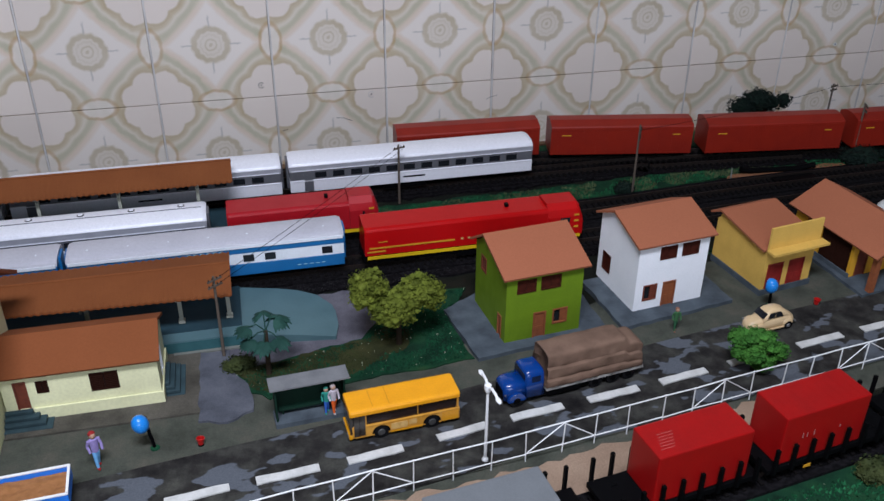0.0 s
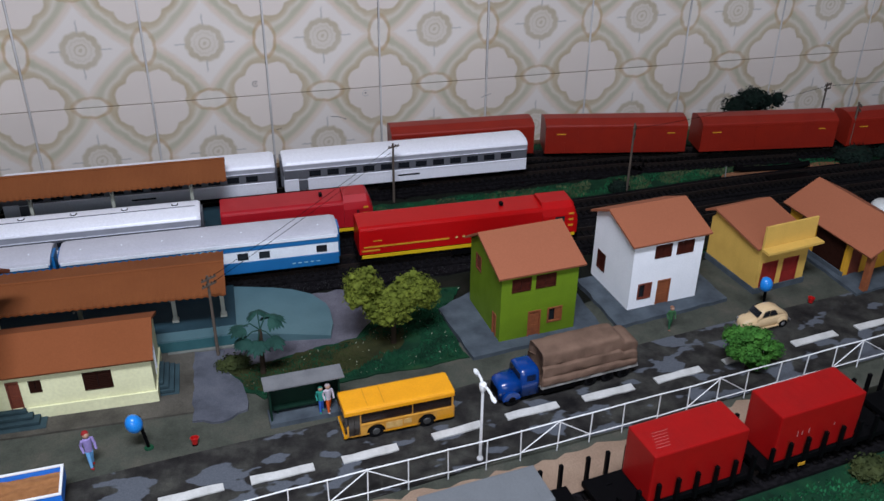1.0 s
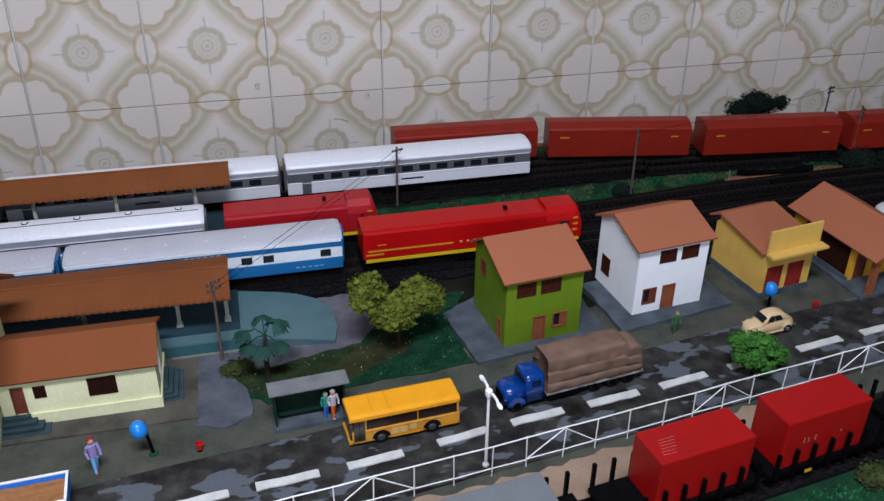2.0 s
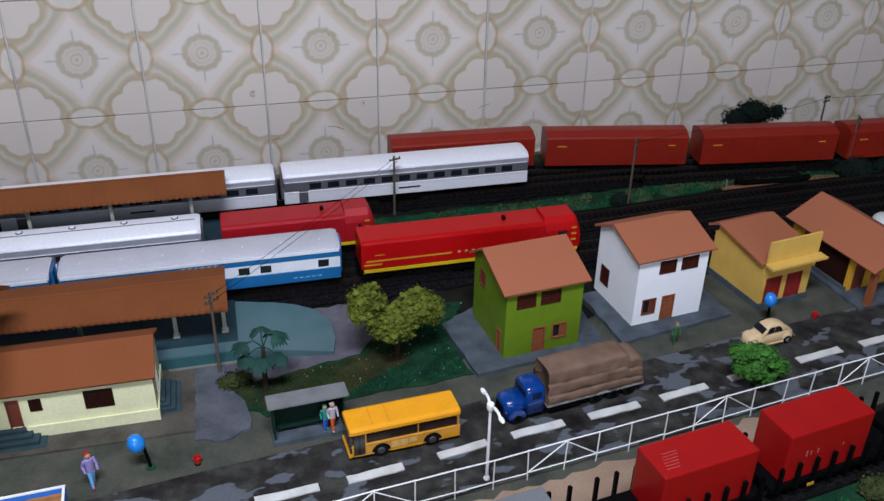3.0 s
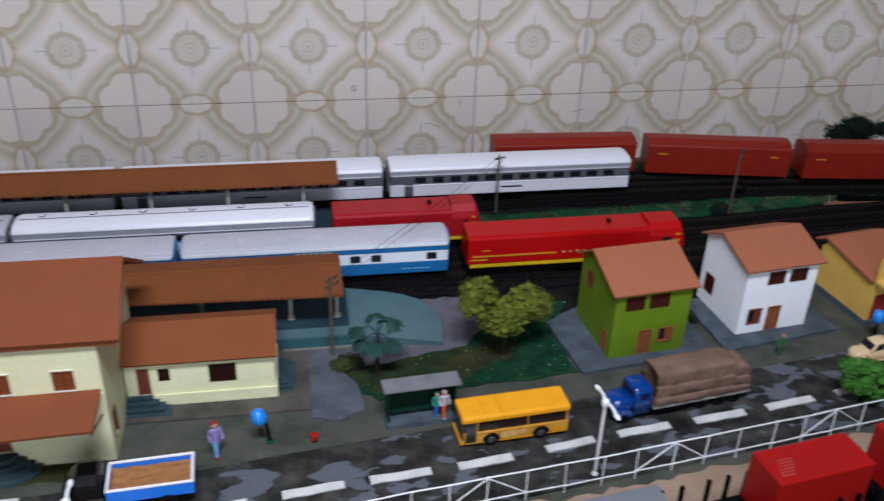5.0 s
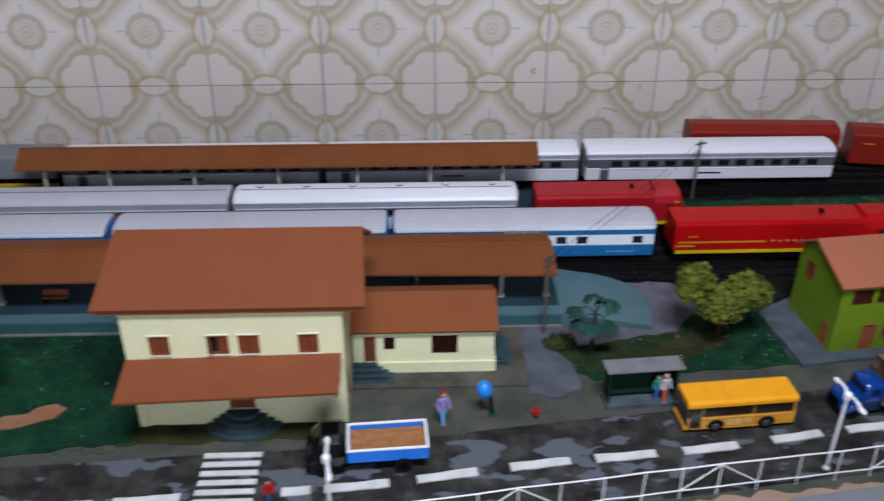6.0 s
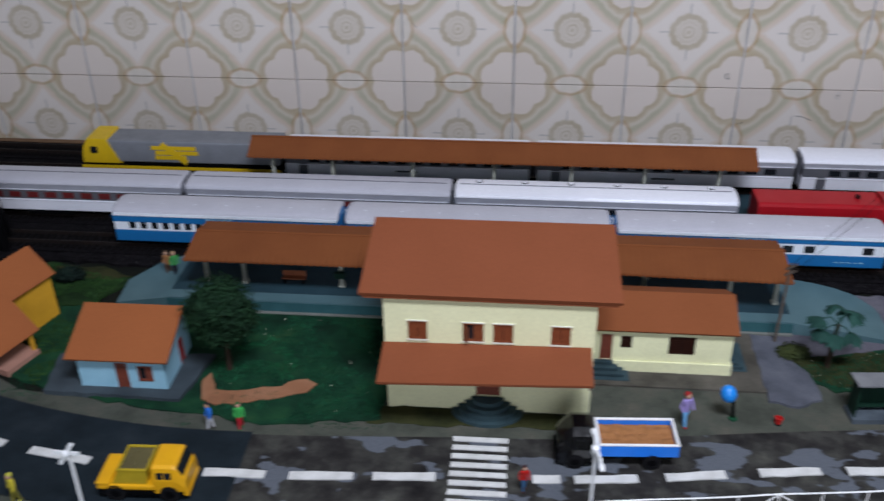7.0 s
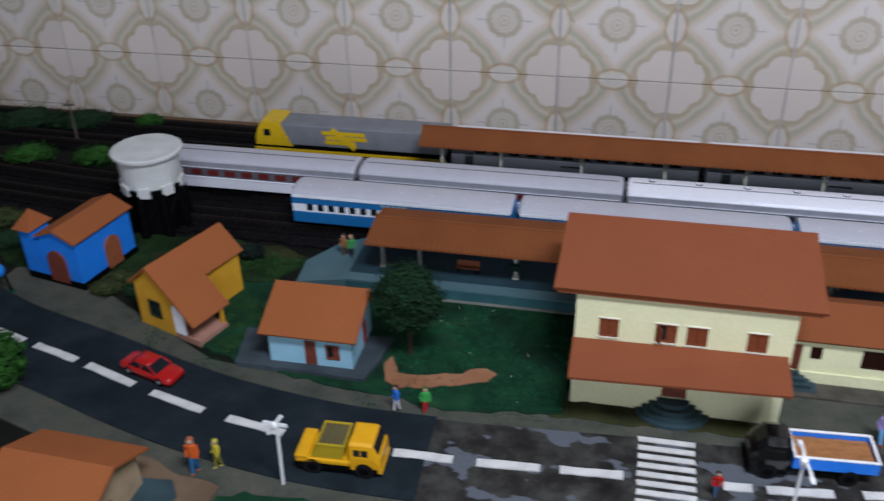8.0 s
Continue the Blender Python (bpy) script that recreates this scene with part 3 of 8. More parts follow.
def opening(kind, m, u0, u1, z0, z1, parent, joinery, pane=None, t=0.0018, sill=None):
    """Fills a hole of a wall: kind door, window, shutters (closed), half (one leaf ajar), louvre."""
    f = min(0.0012, (u1 - u0) * 0.12)
    bm = bmesh.new()
    for r in ((u0, u0 + f, z0, z1), (u1 - f, u1, z0, z1), (u0 + f, u1 - f, z1 - f, z1)) + (() if kind == "door" else ((u0 + f, u1 - f, z0, z0 + f),)):
        box(bm, r[0], r[1], -0.0005, t, r[2], r[3], m=m)
    if kind == "door":
        leaf = part("door", bm, joinery, parent)
        b2 = box(bmesh.new(), u0 + f, u1 - f, t * 0.35, t * 0.8, z0, z1 - f, m=m)
        w, h = (u1 - u0) - 2 * f, z1 - z0
        for c in (0.12, 0.56):
            for k in (0.1, 0.55):
                box(b2, u0 + f + w * k, u0 + f + w * (k + 0.33), t * 0.2, t * 0.36, z0 + h * c, z0 + h * (c + 0.3), m=m)
        part("door_leaf", b2, joinery, leaf)
        return leaf
    win = part("window", bm, joinery, parent)
    part("pane", box(bmesh.new(), u0 + f, u1 - f, t * 0.6, t * 0.9, z0 + f, z1 - f, m=m), pane or PANE, win)
    mid = (u0 + u1) / 2
    if kind == "panel":
        for s0, s1 in ((u0 + f, mid - 0.0002), (mid + 0.0002, u1 - f)):
            part("shutter", box(bmesh.new(), s0, s1, t * 0.22, t * 0.5, z0 + f, z1 - f, m=m), joinery, win)
    elif kind in ("shutters", "half", "louvre", "leaf"):
        spans = [(u0 + f, mid - 0.0002), (mid + 0.0002, u1 - f)]
        for s0, s1 in spans[1:] if kind in ("half", "leaf") else spans:
            leaf = part("shutter", box(bmesh.new(), s0, s1, t * 0.1, t * 0.4, z0 + f, z1 - f, m=m), joinery, win)
            if kind == "louvre":
                k = z0 + f * 1.8
                while k < z1 - f * 2.2:
                    part("slat", box(bmesh.new(), s0 + 0.0004, s1 - 0.0004, -0.0002, t * 0.12, k, k + 0.0007, m=m), joinery, leaf)
                    k += 0.0015
        if kind == "half":
            mm = m @ Matrix.Translation((u0 + f, 0, 0)) @ Matrix.Rotation(radians(-62), 4, "Z")
            part("shutter", box(bmesh.new(), 0, mid - u0 - f, -0.0006, 0.0, z0 + f, z1 - f, m=mm), joinery, win)
    else:
        b3 = box(bmesh.new(), mid - 0.0003, mid + 0.0003, t * 0.3, t * 0.6, z0 + f, z1 - f, m=m)
        box(b3, u0 + f, u1 - f, t * 0.3, t * 0.58, (z0 + z1) / 2 - 0.0003, (z0 + z1) / 2 + 0.0003, m=m)
        part("glazing_bar", b3, joinery, win)
    if sill:
        part("sill", box(box(bmesh.new(), u0 - 0.0008, u1 + 0.0008, -0.0011, 0.0004, z0 - 0.0009, z0, m=m), u0 - 0.0008, u1 + 0.0008, -0.0008, 0.0004, z1, z1 + 0.0007, m=m), sill, win)
    return win


def slab_roof(bm, a, b, c, d, t):
    """A roof slab: its four upper corners in order, and its thickness downwards."""
    up = [Vector(q) for q in (a, b, c, d)]
    n = (up[1] - up[0]).cross(up[3] - up[0]).normalized()
    if n.z < 0:
        n = -n
    hi = [bm.verts.new(q) for q in up]
    lo = [bm.verts.new(q - n * t) for q in up]
    bm.faces.new(hi)
    bm.faces.new(lo[::-1])
    for i in range(4):
        bm.faces.new((hi[i], lo[i], lo[(i + 1) % 4], hi[(i + 1) % 4]))
    return bm


def walls_of(parent, w, d, z0, z1, material, holes, gable=None, thick=0.0018, gable_y=None):
    """Four walls of a box house, base corner at the local origin, front along x at y = 0. holes: side -> list of (kind, u0, u1, z0, z1, joinery[, sill]).
    gable: ridge height of the end walls; gable_y: where the ridge stands."""
    sides = {
        "front": (I4, w, None),
        "right": (pose(w, 0, 0, 0, 0, 90), d, 1),
        "back": (pose(w, d, 0, 0, 0, 180), w, None),
        "left": (pose(0, d, 0, 0, 0, 270), d, -1),
    }
    ry = d / 2 if gable_y is None else gable_y
    for side, (m, length, end) in sides.items():
        mine = holes.get(side, ())
        if side in ("left", "right"):
            m = m @ Matrix.Translation((thick, 0, 0))
            cut = [(h[1] - thick, h[2] - thick, h[3], h[4]) for h in mine]
            peak = None
            if gable:
                peak = ((ry if end > 0 else d - ry) - thick, gable)
            bm = wall_panel(bmesh.new(), m, length - 2 * thick, z0, z1, thick, cut, peak)
            shift = -thick
        else:
            bm = wall_panel(bmesh.new(), m, length, z0, z1, thick, [h[1:5] for h in mine])
            shift = 0.0
        part("wall", bm, material, parent)
        for h in mine:
            opening(h[0], m, h[1] + shift, h[2] + shift, h[3], h[4], parent, h[5], sill=h[6] if len(h) > 6 else None)


def gable_roof(parent, w, d, eave, ridge, over, material, t=0.0022, ridge_y=None, side_over=None, label=""):
    """A two-slope roof, ridge along x. over: overhang at the eaves; side_over: at the ends."""
    so = over if side_over is None else side_over
    ry = d / 2 if ridge_y is None else ridge_y
    bm = bmesh.new()
    fall_f, fall_b = (ridge - eave) / ry, (ridge - eave) / (d - ry)
    zf, zb, t2 = eave - fall_f * over, eave - fall_b * over, t
    slab_roof(bm, (-so, -over, zf + t2), (w + so, -over, zf + t2), (w + so, ry, ridge + t2), (-so, ry, ridge + t2), t)
    slab_roof(bm, (w + so, d + over, zb + t2), (-so, d + over, zb + t2), (-so, ry, ridge + t2), (w + so, ry, ridge + t2), t)
    return part("roof", bm, material, parent, label)

# ---- the room and its tiled wall ----
WALL_Y = 1.184
ROAD = curve_through([(-1.05, 0.66), (-0.90, 0.575), (-0.80, 0.528), (-0.738, 0.502), (-0.653, 0.478), (-0.576, 0.454), (-0.509, 0.438), (-0.43, 0.428), (-0.34, 0.428), (-0.23, 0.4345), (-0.12, 0.441), (0.0, 0.457), (0.115, 0.468), (0.215, 0.483), (0.315, 0.4945), (0.42, 0.510), (0.50, 0.521), (0.60, 0.535), (0.75, 0.565), (1.0, 0.63)])


def plain(name, rows, material, label, category):
    return tagged(part(name, boxes(*rows), material), label, category, kind="structure")


plain("floor", [(-1.9, 1.7, -1.3, 1.30, -0.95, -0.90)], FLOORMAT, "dark plain floor of the room", "floor")
plain("ceiling", [(-1.9, 1.7, -1.3, 1.30, 1.68, 1.73)], PLASTER, "plain pale ceiling of the room", "ceiling")
wall_north = plain("wall_north", [(-1.9, 1.7, WALL_Y + 0.004, 1.30, -0.90, 1.68)], GROUT, "wall of glazed tiles with olive rosette pattern", "wall")
plain("wall_south", [(-1.9, WINDOW[0], -1.38, -1.30, -0.90, 1.68), (WINDOW[1], 1.7, -1.38, -1.30, -0.90, 1.68), (WINDOW[0], WINDOW[1], -1.38, -1.30, -0.90, WINDOW[2]), (WINDOW[0], WINDOW[1], -1.38, -1.30, WINDOW[3], 1.68)], PLASTER, "plain plaster wall with a window opening", "wall")
win = thing("window_1", pose(0, -1.33, 0), "white framed window with daylight behind it", "window", kind="structure")
for a in ((WINDOW[0], WINDOW[0] + 0.03, WINDOW[2], WINDOW[3]), (WINDOW[1] - 0.03, WINDOW[1], WINDOW[2], WINDOW[3]), (WINDOW[0] + 0.03, WINDOW[1] - 0.03, WINDOW[2], WINDOW[2] + 0.03), (WINDOW[0] + 0.03, WINDOW[1] - 0.03, WINDOW[3] - 0.03, WINDOW[3])):
    part("window_frame", boxes((a[0], a[1], -0.02, 0.02, a[2], a[3])), WHITEMETAL, win)
part("window_sill", boxes((WINDOW[0] - 0.02, WINDOW[1] + 0.02, 0.031, 0.09, WINDOW[2] - 0.03, WINDOW[2])), WHITEMETAL, win)
plain("wall_east", [(1.7, 1.78, -1.3, 1.30, -0.90, 1.68)], PLASTER, "plain pale plaster wall", "wall")
plain("wall_west", [(-1.98, -1.9, -1.3, 1.30, -0.90, 1.68)], PLASTER, "plain pale plaster wall", "wall")

fix = thing("ceiling_lamp", pose(LAMP_AT[0], LAMP_AT[1], LAMP_AT[2] + 0.04), "white batten lamp hung below the ceiling", "lamp")
for x in (-0.2, 0.2):
    part("hanger", boxes((x, x + 0.01, -0.005, 0.005, 0.001, 1.68 - LAMP_AT[2] - 0.04)), WHITEMETAL, fix)
part("housing", boxes((-0.32, 0.32, -0.08, 0.08, -0.035, 0.0)), WHITEMETAL, fix)

# ---- the layout board ----
board = tagged(part("ground", boxes((-1.35, 1.15, -0.02, 0.935, -0.03, -0.0008)), SOIL), "earth-coloured scenic baseboard of the model railway", "ground", kind="structure")
plain("trim", [(-1.35, 1.15, 0.936, 0.944, -0.06, 0.0006)], WOODBOARD, "thin wooden edge strip of the baseboard", "trim")


def sheet(name, poly, z, material, label, category, base=-0.004):
    return tagged(part(name, prism(bmesh.new(), poly, base, z), material), label, category, kind="structure")


def rough_outline(poly, amount=0.003, step=0.008, seed=1):
    """An outline with uneven edges."""
    rng = random.Random(seed)
    out = []
    for a, b in zip(poly, poly[1:] + poly[:1]):
        a, b = Vector(a), Vector(b)
        n = max(1, int((b - a).length / step))
        side = Vector((b.y - a.y, a.x - b.x)).normalized()
        out += [tuple(a + (b - a) * (i / n) + side * (rng.uniform(-amount, amount) if i else 0)) for i in range(n)]
    return out


far_w = lambda x: 0.038 + 0.006 * min(1, max(0, (x - 0.0) / 0.25))  # noqa: E731
near_w = lambda x: 0.040 - 0.004 * min(1, max(0, (x - 0.0) / 0.2))  # noqa: E731
pave_far = [q for q in ROAD if -0.80 < q.x < 0.85]
outline = [(q.x, q.y + 0.02) for q in pave_far] + [(0.85, 0.68), (0.62, 0.66), (0.45, 0.65), (0.22, 0.575), (0.04, 0.60), (-0.14, 0.61), (-0.29, 0.50), (-0.40, 0.485), (-0.55, 0.50), (-0.66, 0.56), (-0.78, 0.63)]
sheet("pavement", outline, 0.0006, PAVING, "olive-grey dusty pavement beside the road", "pavement")
outline = [(q.x, q.y - 0.075 + (0.012 if q.x > -0.1 else 0)) for q in pave_far] + [(q.x, q.y - 0.02) for q in reversed(pave_far)]
sheet("pavement_near", outline, 0.0004, PAVING, "olive-grey verge along the near side of the road", "pavement")
worn = [q for q in ROAD if q.x > -0.365]
fresh = [q for q in ROAD if q.x <= -0.355]
tagged(part("road", ribbon(bmesh.new(), worn, far_w, near_w, -0.004, 0.0012), ROADWORN), "worn dark road with grey mended patches", "road", kind="structure")
tagged(part("road_new", ribbon(bmesh.new(), fresh, 0.040, 0.040, -0.004, 0.0015), ROADNEW), "smooth blue-black asphalt of the curving road", "road", kind="structure")


def road_at(x):
    i = min(range(len(ROAD) - 1), key=lambda k: abs(ROAD[k].x - x))
    d = ROAD[min(i + 1, len(ROAD) - 1)] - ROAD[max(i - 1, 0)]
    return Vector((x, ROAD[i].y + (x - ROAD[i].x) * d.y / d.x)), math.atan2(d.y, d.x)


# centre-line dashes, by their ends in x
DASHES = [(-0.80, -0.757), (-0.740, -0.709), (-0.696, -0.653), (-0.641, -0.594), (-0.576, -0.530), (-0.509, -0.464), (-0.447, -0.402), (-0.384, -0.343), (-0.327, -0.285), (-0.272, -0.231), (-0.168, -0.150), (-0.141, -0.100), (-0.082, -0.043), (-0.021, 0.019), (0.036, 0.077), (0.096, 0.134), (0.159, 0.195), (0.214, 0.254), (0.274, 0.315), (0.334, 0.374), (0.395, 0.437), (0.460, 0.502), (0.523, 0.565), (0.585, 0.627)]
rng = random.Random(4)
for x0, x1 in DASHES:
    q, turn = road_at((x0 + x1) / 2)
    half, wide = (x1 - x0) / 2 / math.cos(turn), 0.0034
    n = 5
    top = [(-half + 2 * half * i / n, wide + rng.uniform(-0.0004, 0.0004)) for i in range(n + 1)]
    low = [(half - 2 * half * i / n, -wide + rng.uniform(-0.0004, 0.0004)) for i in range(n + 1)]
    ob = part("lane_dash", prism(bmesh.new(), top[::-1] + low[::-1], 0.0, 0.0022), LINEWHITE)
    ob.matrix_world = pose(q.x, q.y, 0, 0, 0, math.degrees(turn))
    tagged(ob, "painted white dash on the road's centre line", "road marking", "centre line dashes", "structure")
for i in range(9):
    y = 0.4715 - i * 0.0082
    wob = [rng.uniform(-0.0006, 0.0006) for _ in range(4)]
    ob = part("zebra_stripe", prism(bmesh.new(), [(-0.2225 + wob[0], y - 0.0023), (-0.185 + wob[1], y - 0.0020), (-0.185 + wob[2], y + 0.0022), (-0.2225 + wob[3], y + 0.0019)], 0.0, 0.0021), LINEWHITE)
    tagged(ob, "painted white zebra crossing stripe", "road marking", "zebra crossing stripes", "structure")

# grass plots, slabs and earth patches
sheet("lawn", rough_outline([(-0.40, 0.483), (-0.36, 0.475), (-0.275, 0.487), (-0.275, 0.61), (-0.54, 0.612), (-0.60, 0.60), (-0.655, 0.578), (-0.60, 0.532), (-0.56, 0.513), (-0.52, 0.499), (-0.46, 0.488)], 0.002), 0.0016, GREENBASE, "dark green scatter lawn beside the station", "grass")
sheet("lawn_east", rough_outline([(0.018, 0.580), (0.030, 0.560), (0.050, 0.541), (0.118, 0.549), (0.207, 0.556), (0.200, 0.610), (0.225, 0.655), (0.19, 0.66), (0.150, 0.628), (0.126, 0.600), (0.06, 0.585)], 0.002, seed=2), 0.0016, GREENBASE, "green scatter lawn with olive patches", "grass")
sheet("lawn_back", rough_outline([(0.17, 0.79), (0.30, 0.785), (0.45, 0.795), (0.60, 0.815), (0.75, 0.80), (1.1, 0.80), (1.1, 0.82), (0.75, 0.825), (0.60, 0.838), (0.42, 0.826), (0.17, 0.818)], 0.003, seed=3), 0.0016, GREENBASE, "strip of green scatter between the tracks", "grass")
sheet("lawn_rear", rough_outline([(0.33, 0.918), (0.50, 0.895), (0.75, 0.865), (1.1, 0.86), (1.1, 0.93), (0.33, 0.93)], 0.003, seed=5), 0.0016, GREENBASE, "green scatter verge along the rear board edge", "grass")
sheet("lawn_right", rough_outline([(0.43, 0.665), (0.55, 0.68), (0.9, 0.69), (1.1, 0.73), (1.1, 0.64), (0.66, 0.66)], 0.003, seed=8), 0.0012, GREENBASE, "green scatter behind the houses", "grass")
sheet("lawn_near", rough_outline([(-1.3, 0.02), (1.1, 0.02), (1.1, 0.50), (0.60, 0.432), (0.44, 0.405), (0.30, 0.372), (0.15, 0.350), (-0.05, 0.345), (-0.30, 0.350), (-0.43, 0.377), (-0.47, 0.375), (-0.486, 0.368), (-0.5, 0.34), (-1.3, 0.34)], 0.003, seed=6), 0.0010, GREENBASE, "green scatter along the near board edge", "grass")
sheet("lawn_west", rough_outline([(-0.66, 0.575), (-0.54, 0.615), (-0.52, 0.655), (-0.60, 0.675), (-0.76, 0.665), (-0.86, 0.66), (-0.80, 0.60)], 0.003, seed=7), 0.0014, GREENWARM, "warm green scatter behind the western houses", "grass")
sheet("sand_strip", rough_outline([(0.10, 0.362), (0.24, 0.392), (0.36, 0.425), (0.43, 0.452), (0.39, 0.462), (0.30, 0.447), (0.20, 0.432), (0.02, 0.415), (-0.05, 0.405), (-0.05, 0.36)], 0.003, seed=9), 0.0020, SANDY, "pale sandy strip below the railing", "sand")
sheet("clay_path", rough_outline([(-0.415, 0.518), (-0.409, 0.498), (-0.397, 0.492), (-0.360, 0.501), (-0.334, 0.511), (-0.328, 0.521), (-0.337, 0.526), (-0.360, 0.515), (-0.385, 0.509), (-0.402, 0.509), (-0.411, 0.528)], 0.0018, 0.006, seed=10), 0.0026, CLAY, "orange clay footpath in the grass", "path")
sheet("clay_rear", rough_outline([(0.555, 0.806), (0.62, 0.795), (0.70, 0.797), (0.70, 0.812), (0.60, 0.820)], 0.002, seed=14), 0.0022, CLAY, "orange clay patch beside the tracks", "ground")
sheet("station_yard", [(-0.128, 0.537), (0.003, 0.537), (0.003, 0.612), (-0.128, 0.612)], 0.0022, BROWNYARD, "low brown-grey paved yard in front of the station annex", "pavement")
sheet("worn_slab", rough_outline([(0.002, 0.608), (0.000, 0.527), (0.020, 0.522), (0.038, 0.531), (0.036, 0.560), (0.025, 0.582), (0.024, 0.606)], 0.0014, 0.006, seed=11), 0.0026, WORNSLAB, "purplish grey worn concrete slab", "pavement")
sheet("ramp_apron", rough_outline([(0.0035, 0.607), (0.0035, 0.572), (0.06, 0.574), (0.13, 0.588), (0.155, 0.625), (0.160, 0.664), (0.12, 0.674), (0.05, 0.66)], 0.002, 0.008, seed=12), 0.0012, APRON, "pale purplish gravel apron at the platform's end", "pavement")

sheet("lawn_dry", rough_outline([(0.024, 0.581), (0.036, 0.560), (0.052, 0.548), (0.088, 0.550), (0.122, 0.560), (0.158, 0.580), (0.168, 0.600), (0.150, 0.612), (0.126, 0.598), (0.06, 0.584)], 0.003, 0.006, seed=41), 0.0019, OLIVEBASE, "dry olive scatter beside the bus shelter", "grass")
# dark olive strip between the station wall and the pavement
sheet("station_front_strip", rough_outline([(-0.285, 0.483), (-0.128, 0.487), (-0.128, 0.5018), (-0.285, 0.5018)], 0.002, 0.008, seed=42), 0.0012, OLIVEBASE, "dark olive strip along the station front", "grass")
sheet("lawn_dry_west", rough_outline([(-0.66, 0.575), (-0.635, 0.556), (-0.60, 0.575), (-0.60, 0.60), (-0.63, 0.63), (-0.67, 0.64)], 0.004, 0.007, seed=43), 0.0018, OLIVEBASE, "dry olive scatter between the western houses", "grass")
sheet("lawn_dry_rear", rough_outline([(-0.60, 0.650), (-0.54, 0.648), (-0.525, 0.656), (-0.55, 0.668), (-0.60, 0.670)], 0.003, 0.007, seed=44), 0.0018, OLIVEBASE, "dry olive scatter at the platform end", "grass")

# ---- tracks ----
TRACKS = {
    "T1": [(-1.2, 0.765), (-0.95, 0.735), (-0.75, 0.716), (-0.55, 0.712), (0.35, 0.712), (0.5, 0.728), (0.75, 0.742), (1.1, 0.745)],
    "T2": [(-1.2, 0.81), (-0.95, 0.785), (-0.76, 0.766), (-0.5, 0.764), (0.2, 0.764), (0.40, 0.768), (0.60, 0.781), (1.1, 0.79)],
    "T3": [(-1.2, 0.875), (-0.9, 0.858), (-0.7, 0.857), (0.35, 0.857), (0.50, 0.849), (0.66, 0.838)],
    "T4": [(-1.2, 0.918), (-0.6, 0.905), (0.20, 0.902), (0.30, 0.898), (0.42, 0.885), (0.53, 0.866), (0.64, 0.850), (0.78, 0.838), (1.1, 0.83)],
    "T5": [(-0.3, 0.33), (0.0, 0.352), (0.15, 0.370), (0.30, 0.391), (0.45, 0.414), (0.60, 0.438), (0.9, 0.49)],
}
BED, RAIL_Z = 0.0035, 0.0078
LINES = {}
for key, pts in TRACKS.items():
    line = LINES[key] = curve_through(pts, 0.01)
    track = thing("railway_track", I4, "dark sleepered model railway track on ballast", "railway track", "railway tracks")
    part("ballast_bed", ribbon(bmesh.new(), line, 0.0205, 0.0205, -0.004, BED), BALLAST, track)
    for side in (-1, 1):
        bm = bmesh.new()
        for q0, q1 in zip(line, line[1:]):
            d = (q1 - q0).normalized()
            nrm = Vector((-d.y, d.x)) * (0.0083 * side)
            a, b = q0 + nrm, q1 + nrm
            m = Matrix.Translation((*((a + b) / 2), 0)) @ Matrix.Rotation(math.atan2(d.y, d.x), 4, "Z")
            h = (b - a).length / 2 + 0.0002
            box(bm, -h, h, -0.0005, 0.0005, BED, RAIL_Z, m=m)
        part("rail", bm, STEEL, track)
    verts, faces = [], []
    run, gap = 0.0, 0.0068
    for q0, q1 in zip(line, line[1:]):
        seg = (q1 - q0).length
        d = (q1 - q0) / seg
        nrm = Vector((-d.y, d.x))
        while run < seg:
            c = q0 + d * run
            n0 = len(verts)
            for z in (BED - 0.001, BED + 0.0016):
                for sx, sy in ((-1, -1), (1, -1), (1, 1), (-1, 1)):
                    w = c + d * (0.0013 * sx) + nrm * (0.0155 * sy)
                    verts.append((w.x, w.y, z))
            faces += [tuple(n0 + i for i in f) for f in ((4, 5, 6, 7), (0, 1, 5, 4), (1, 2, 6, 5), (2, 3, 7, 6), (3, 0, 4, 7))]
            run += gap
        run -= seg
    me = bpy.data.meshes.new("sleeper")
    me.from_pydata(verts, [], faces)
    me.materials.append(SLEEPER)
    ob = new("sleeper", me)
    ob.parent = track
    tagged(ob, kind="stuff")


def along(key, x):
    line = LINES[key]
    i = min(range(1, len(line) - 1), key=lambda k: abs(line[k].x - x))
    d = line[i + 1] - line[i - 1]
    return line[i].y + (x - line[i].x) * d.y / d.x, math.degrees(math.atan2(d.y, d.x))


# dark ballast ground under the yard
sheet("yard_ballast", rough_outline([(-0.95, 0.69), (-0.52, 0.675), (0.13, 0.675), (0.4, 0.69), (0.75, 0.715), (1.1, 0.72), (1.1, 0.80), (0.55, 0.79), (0.3, 0.782), (-0.95, 0.79)], 0.003, seed=15), 0.0018, BALLAST, "dark ballast ground of the station tracks", "ground")
sheet("rear_ballast", rough_outline([(-1.3, 0.835), (0.3, 0.832), (0.55, 0.833), (0.75, 0.815), (1.1, 0.81), (1.1, 0.858), (0.75, 0.862), (0.5, 0.893), (0.3, 0.922), (-1.3, 0.928)], 0.003, seed=16), 0.0018, BALLAST, "dark ballast ground of the rear tracks", "ground")

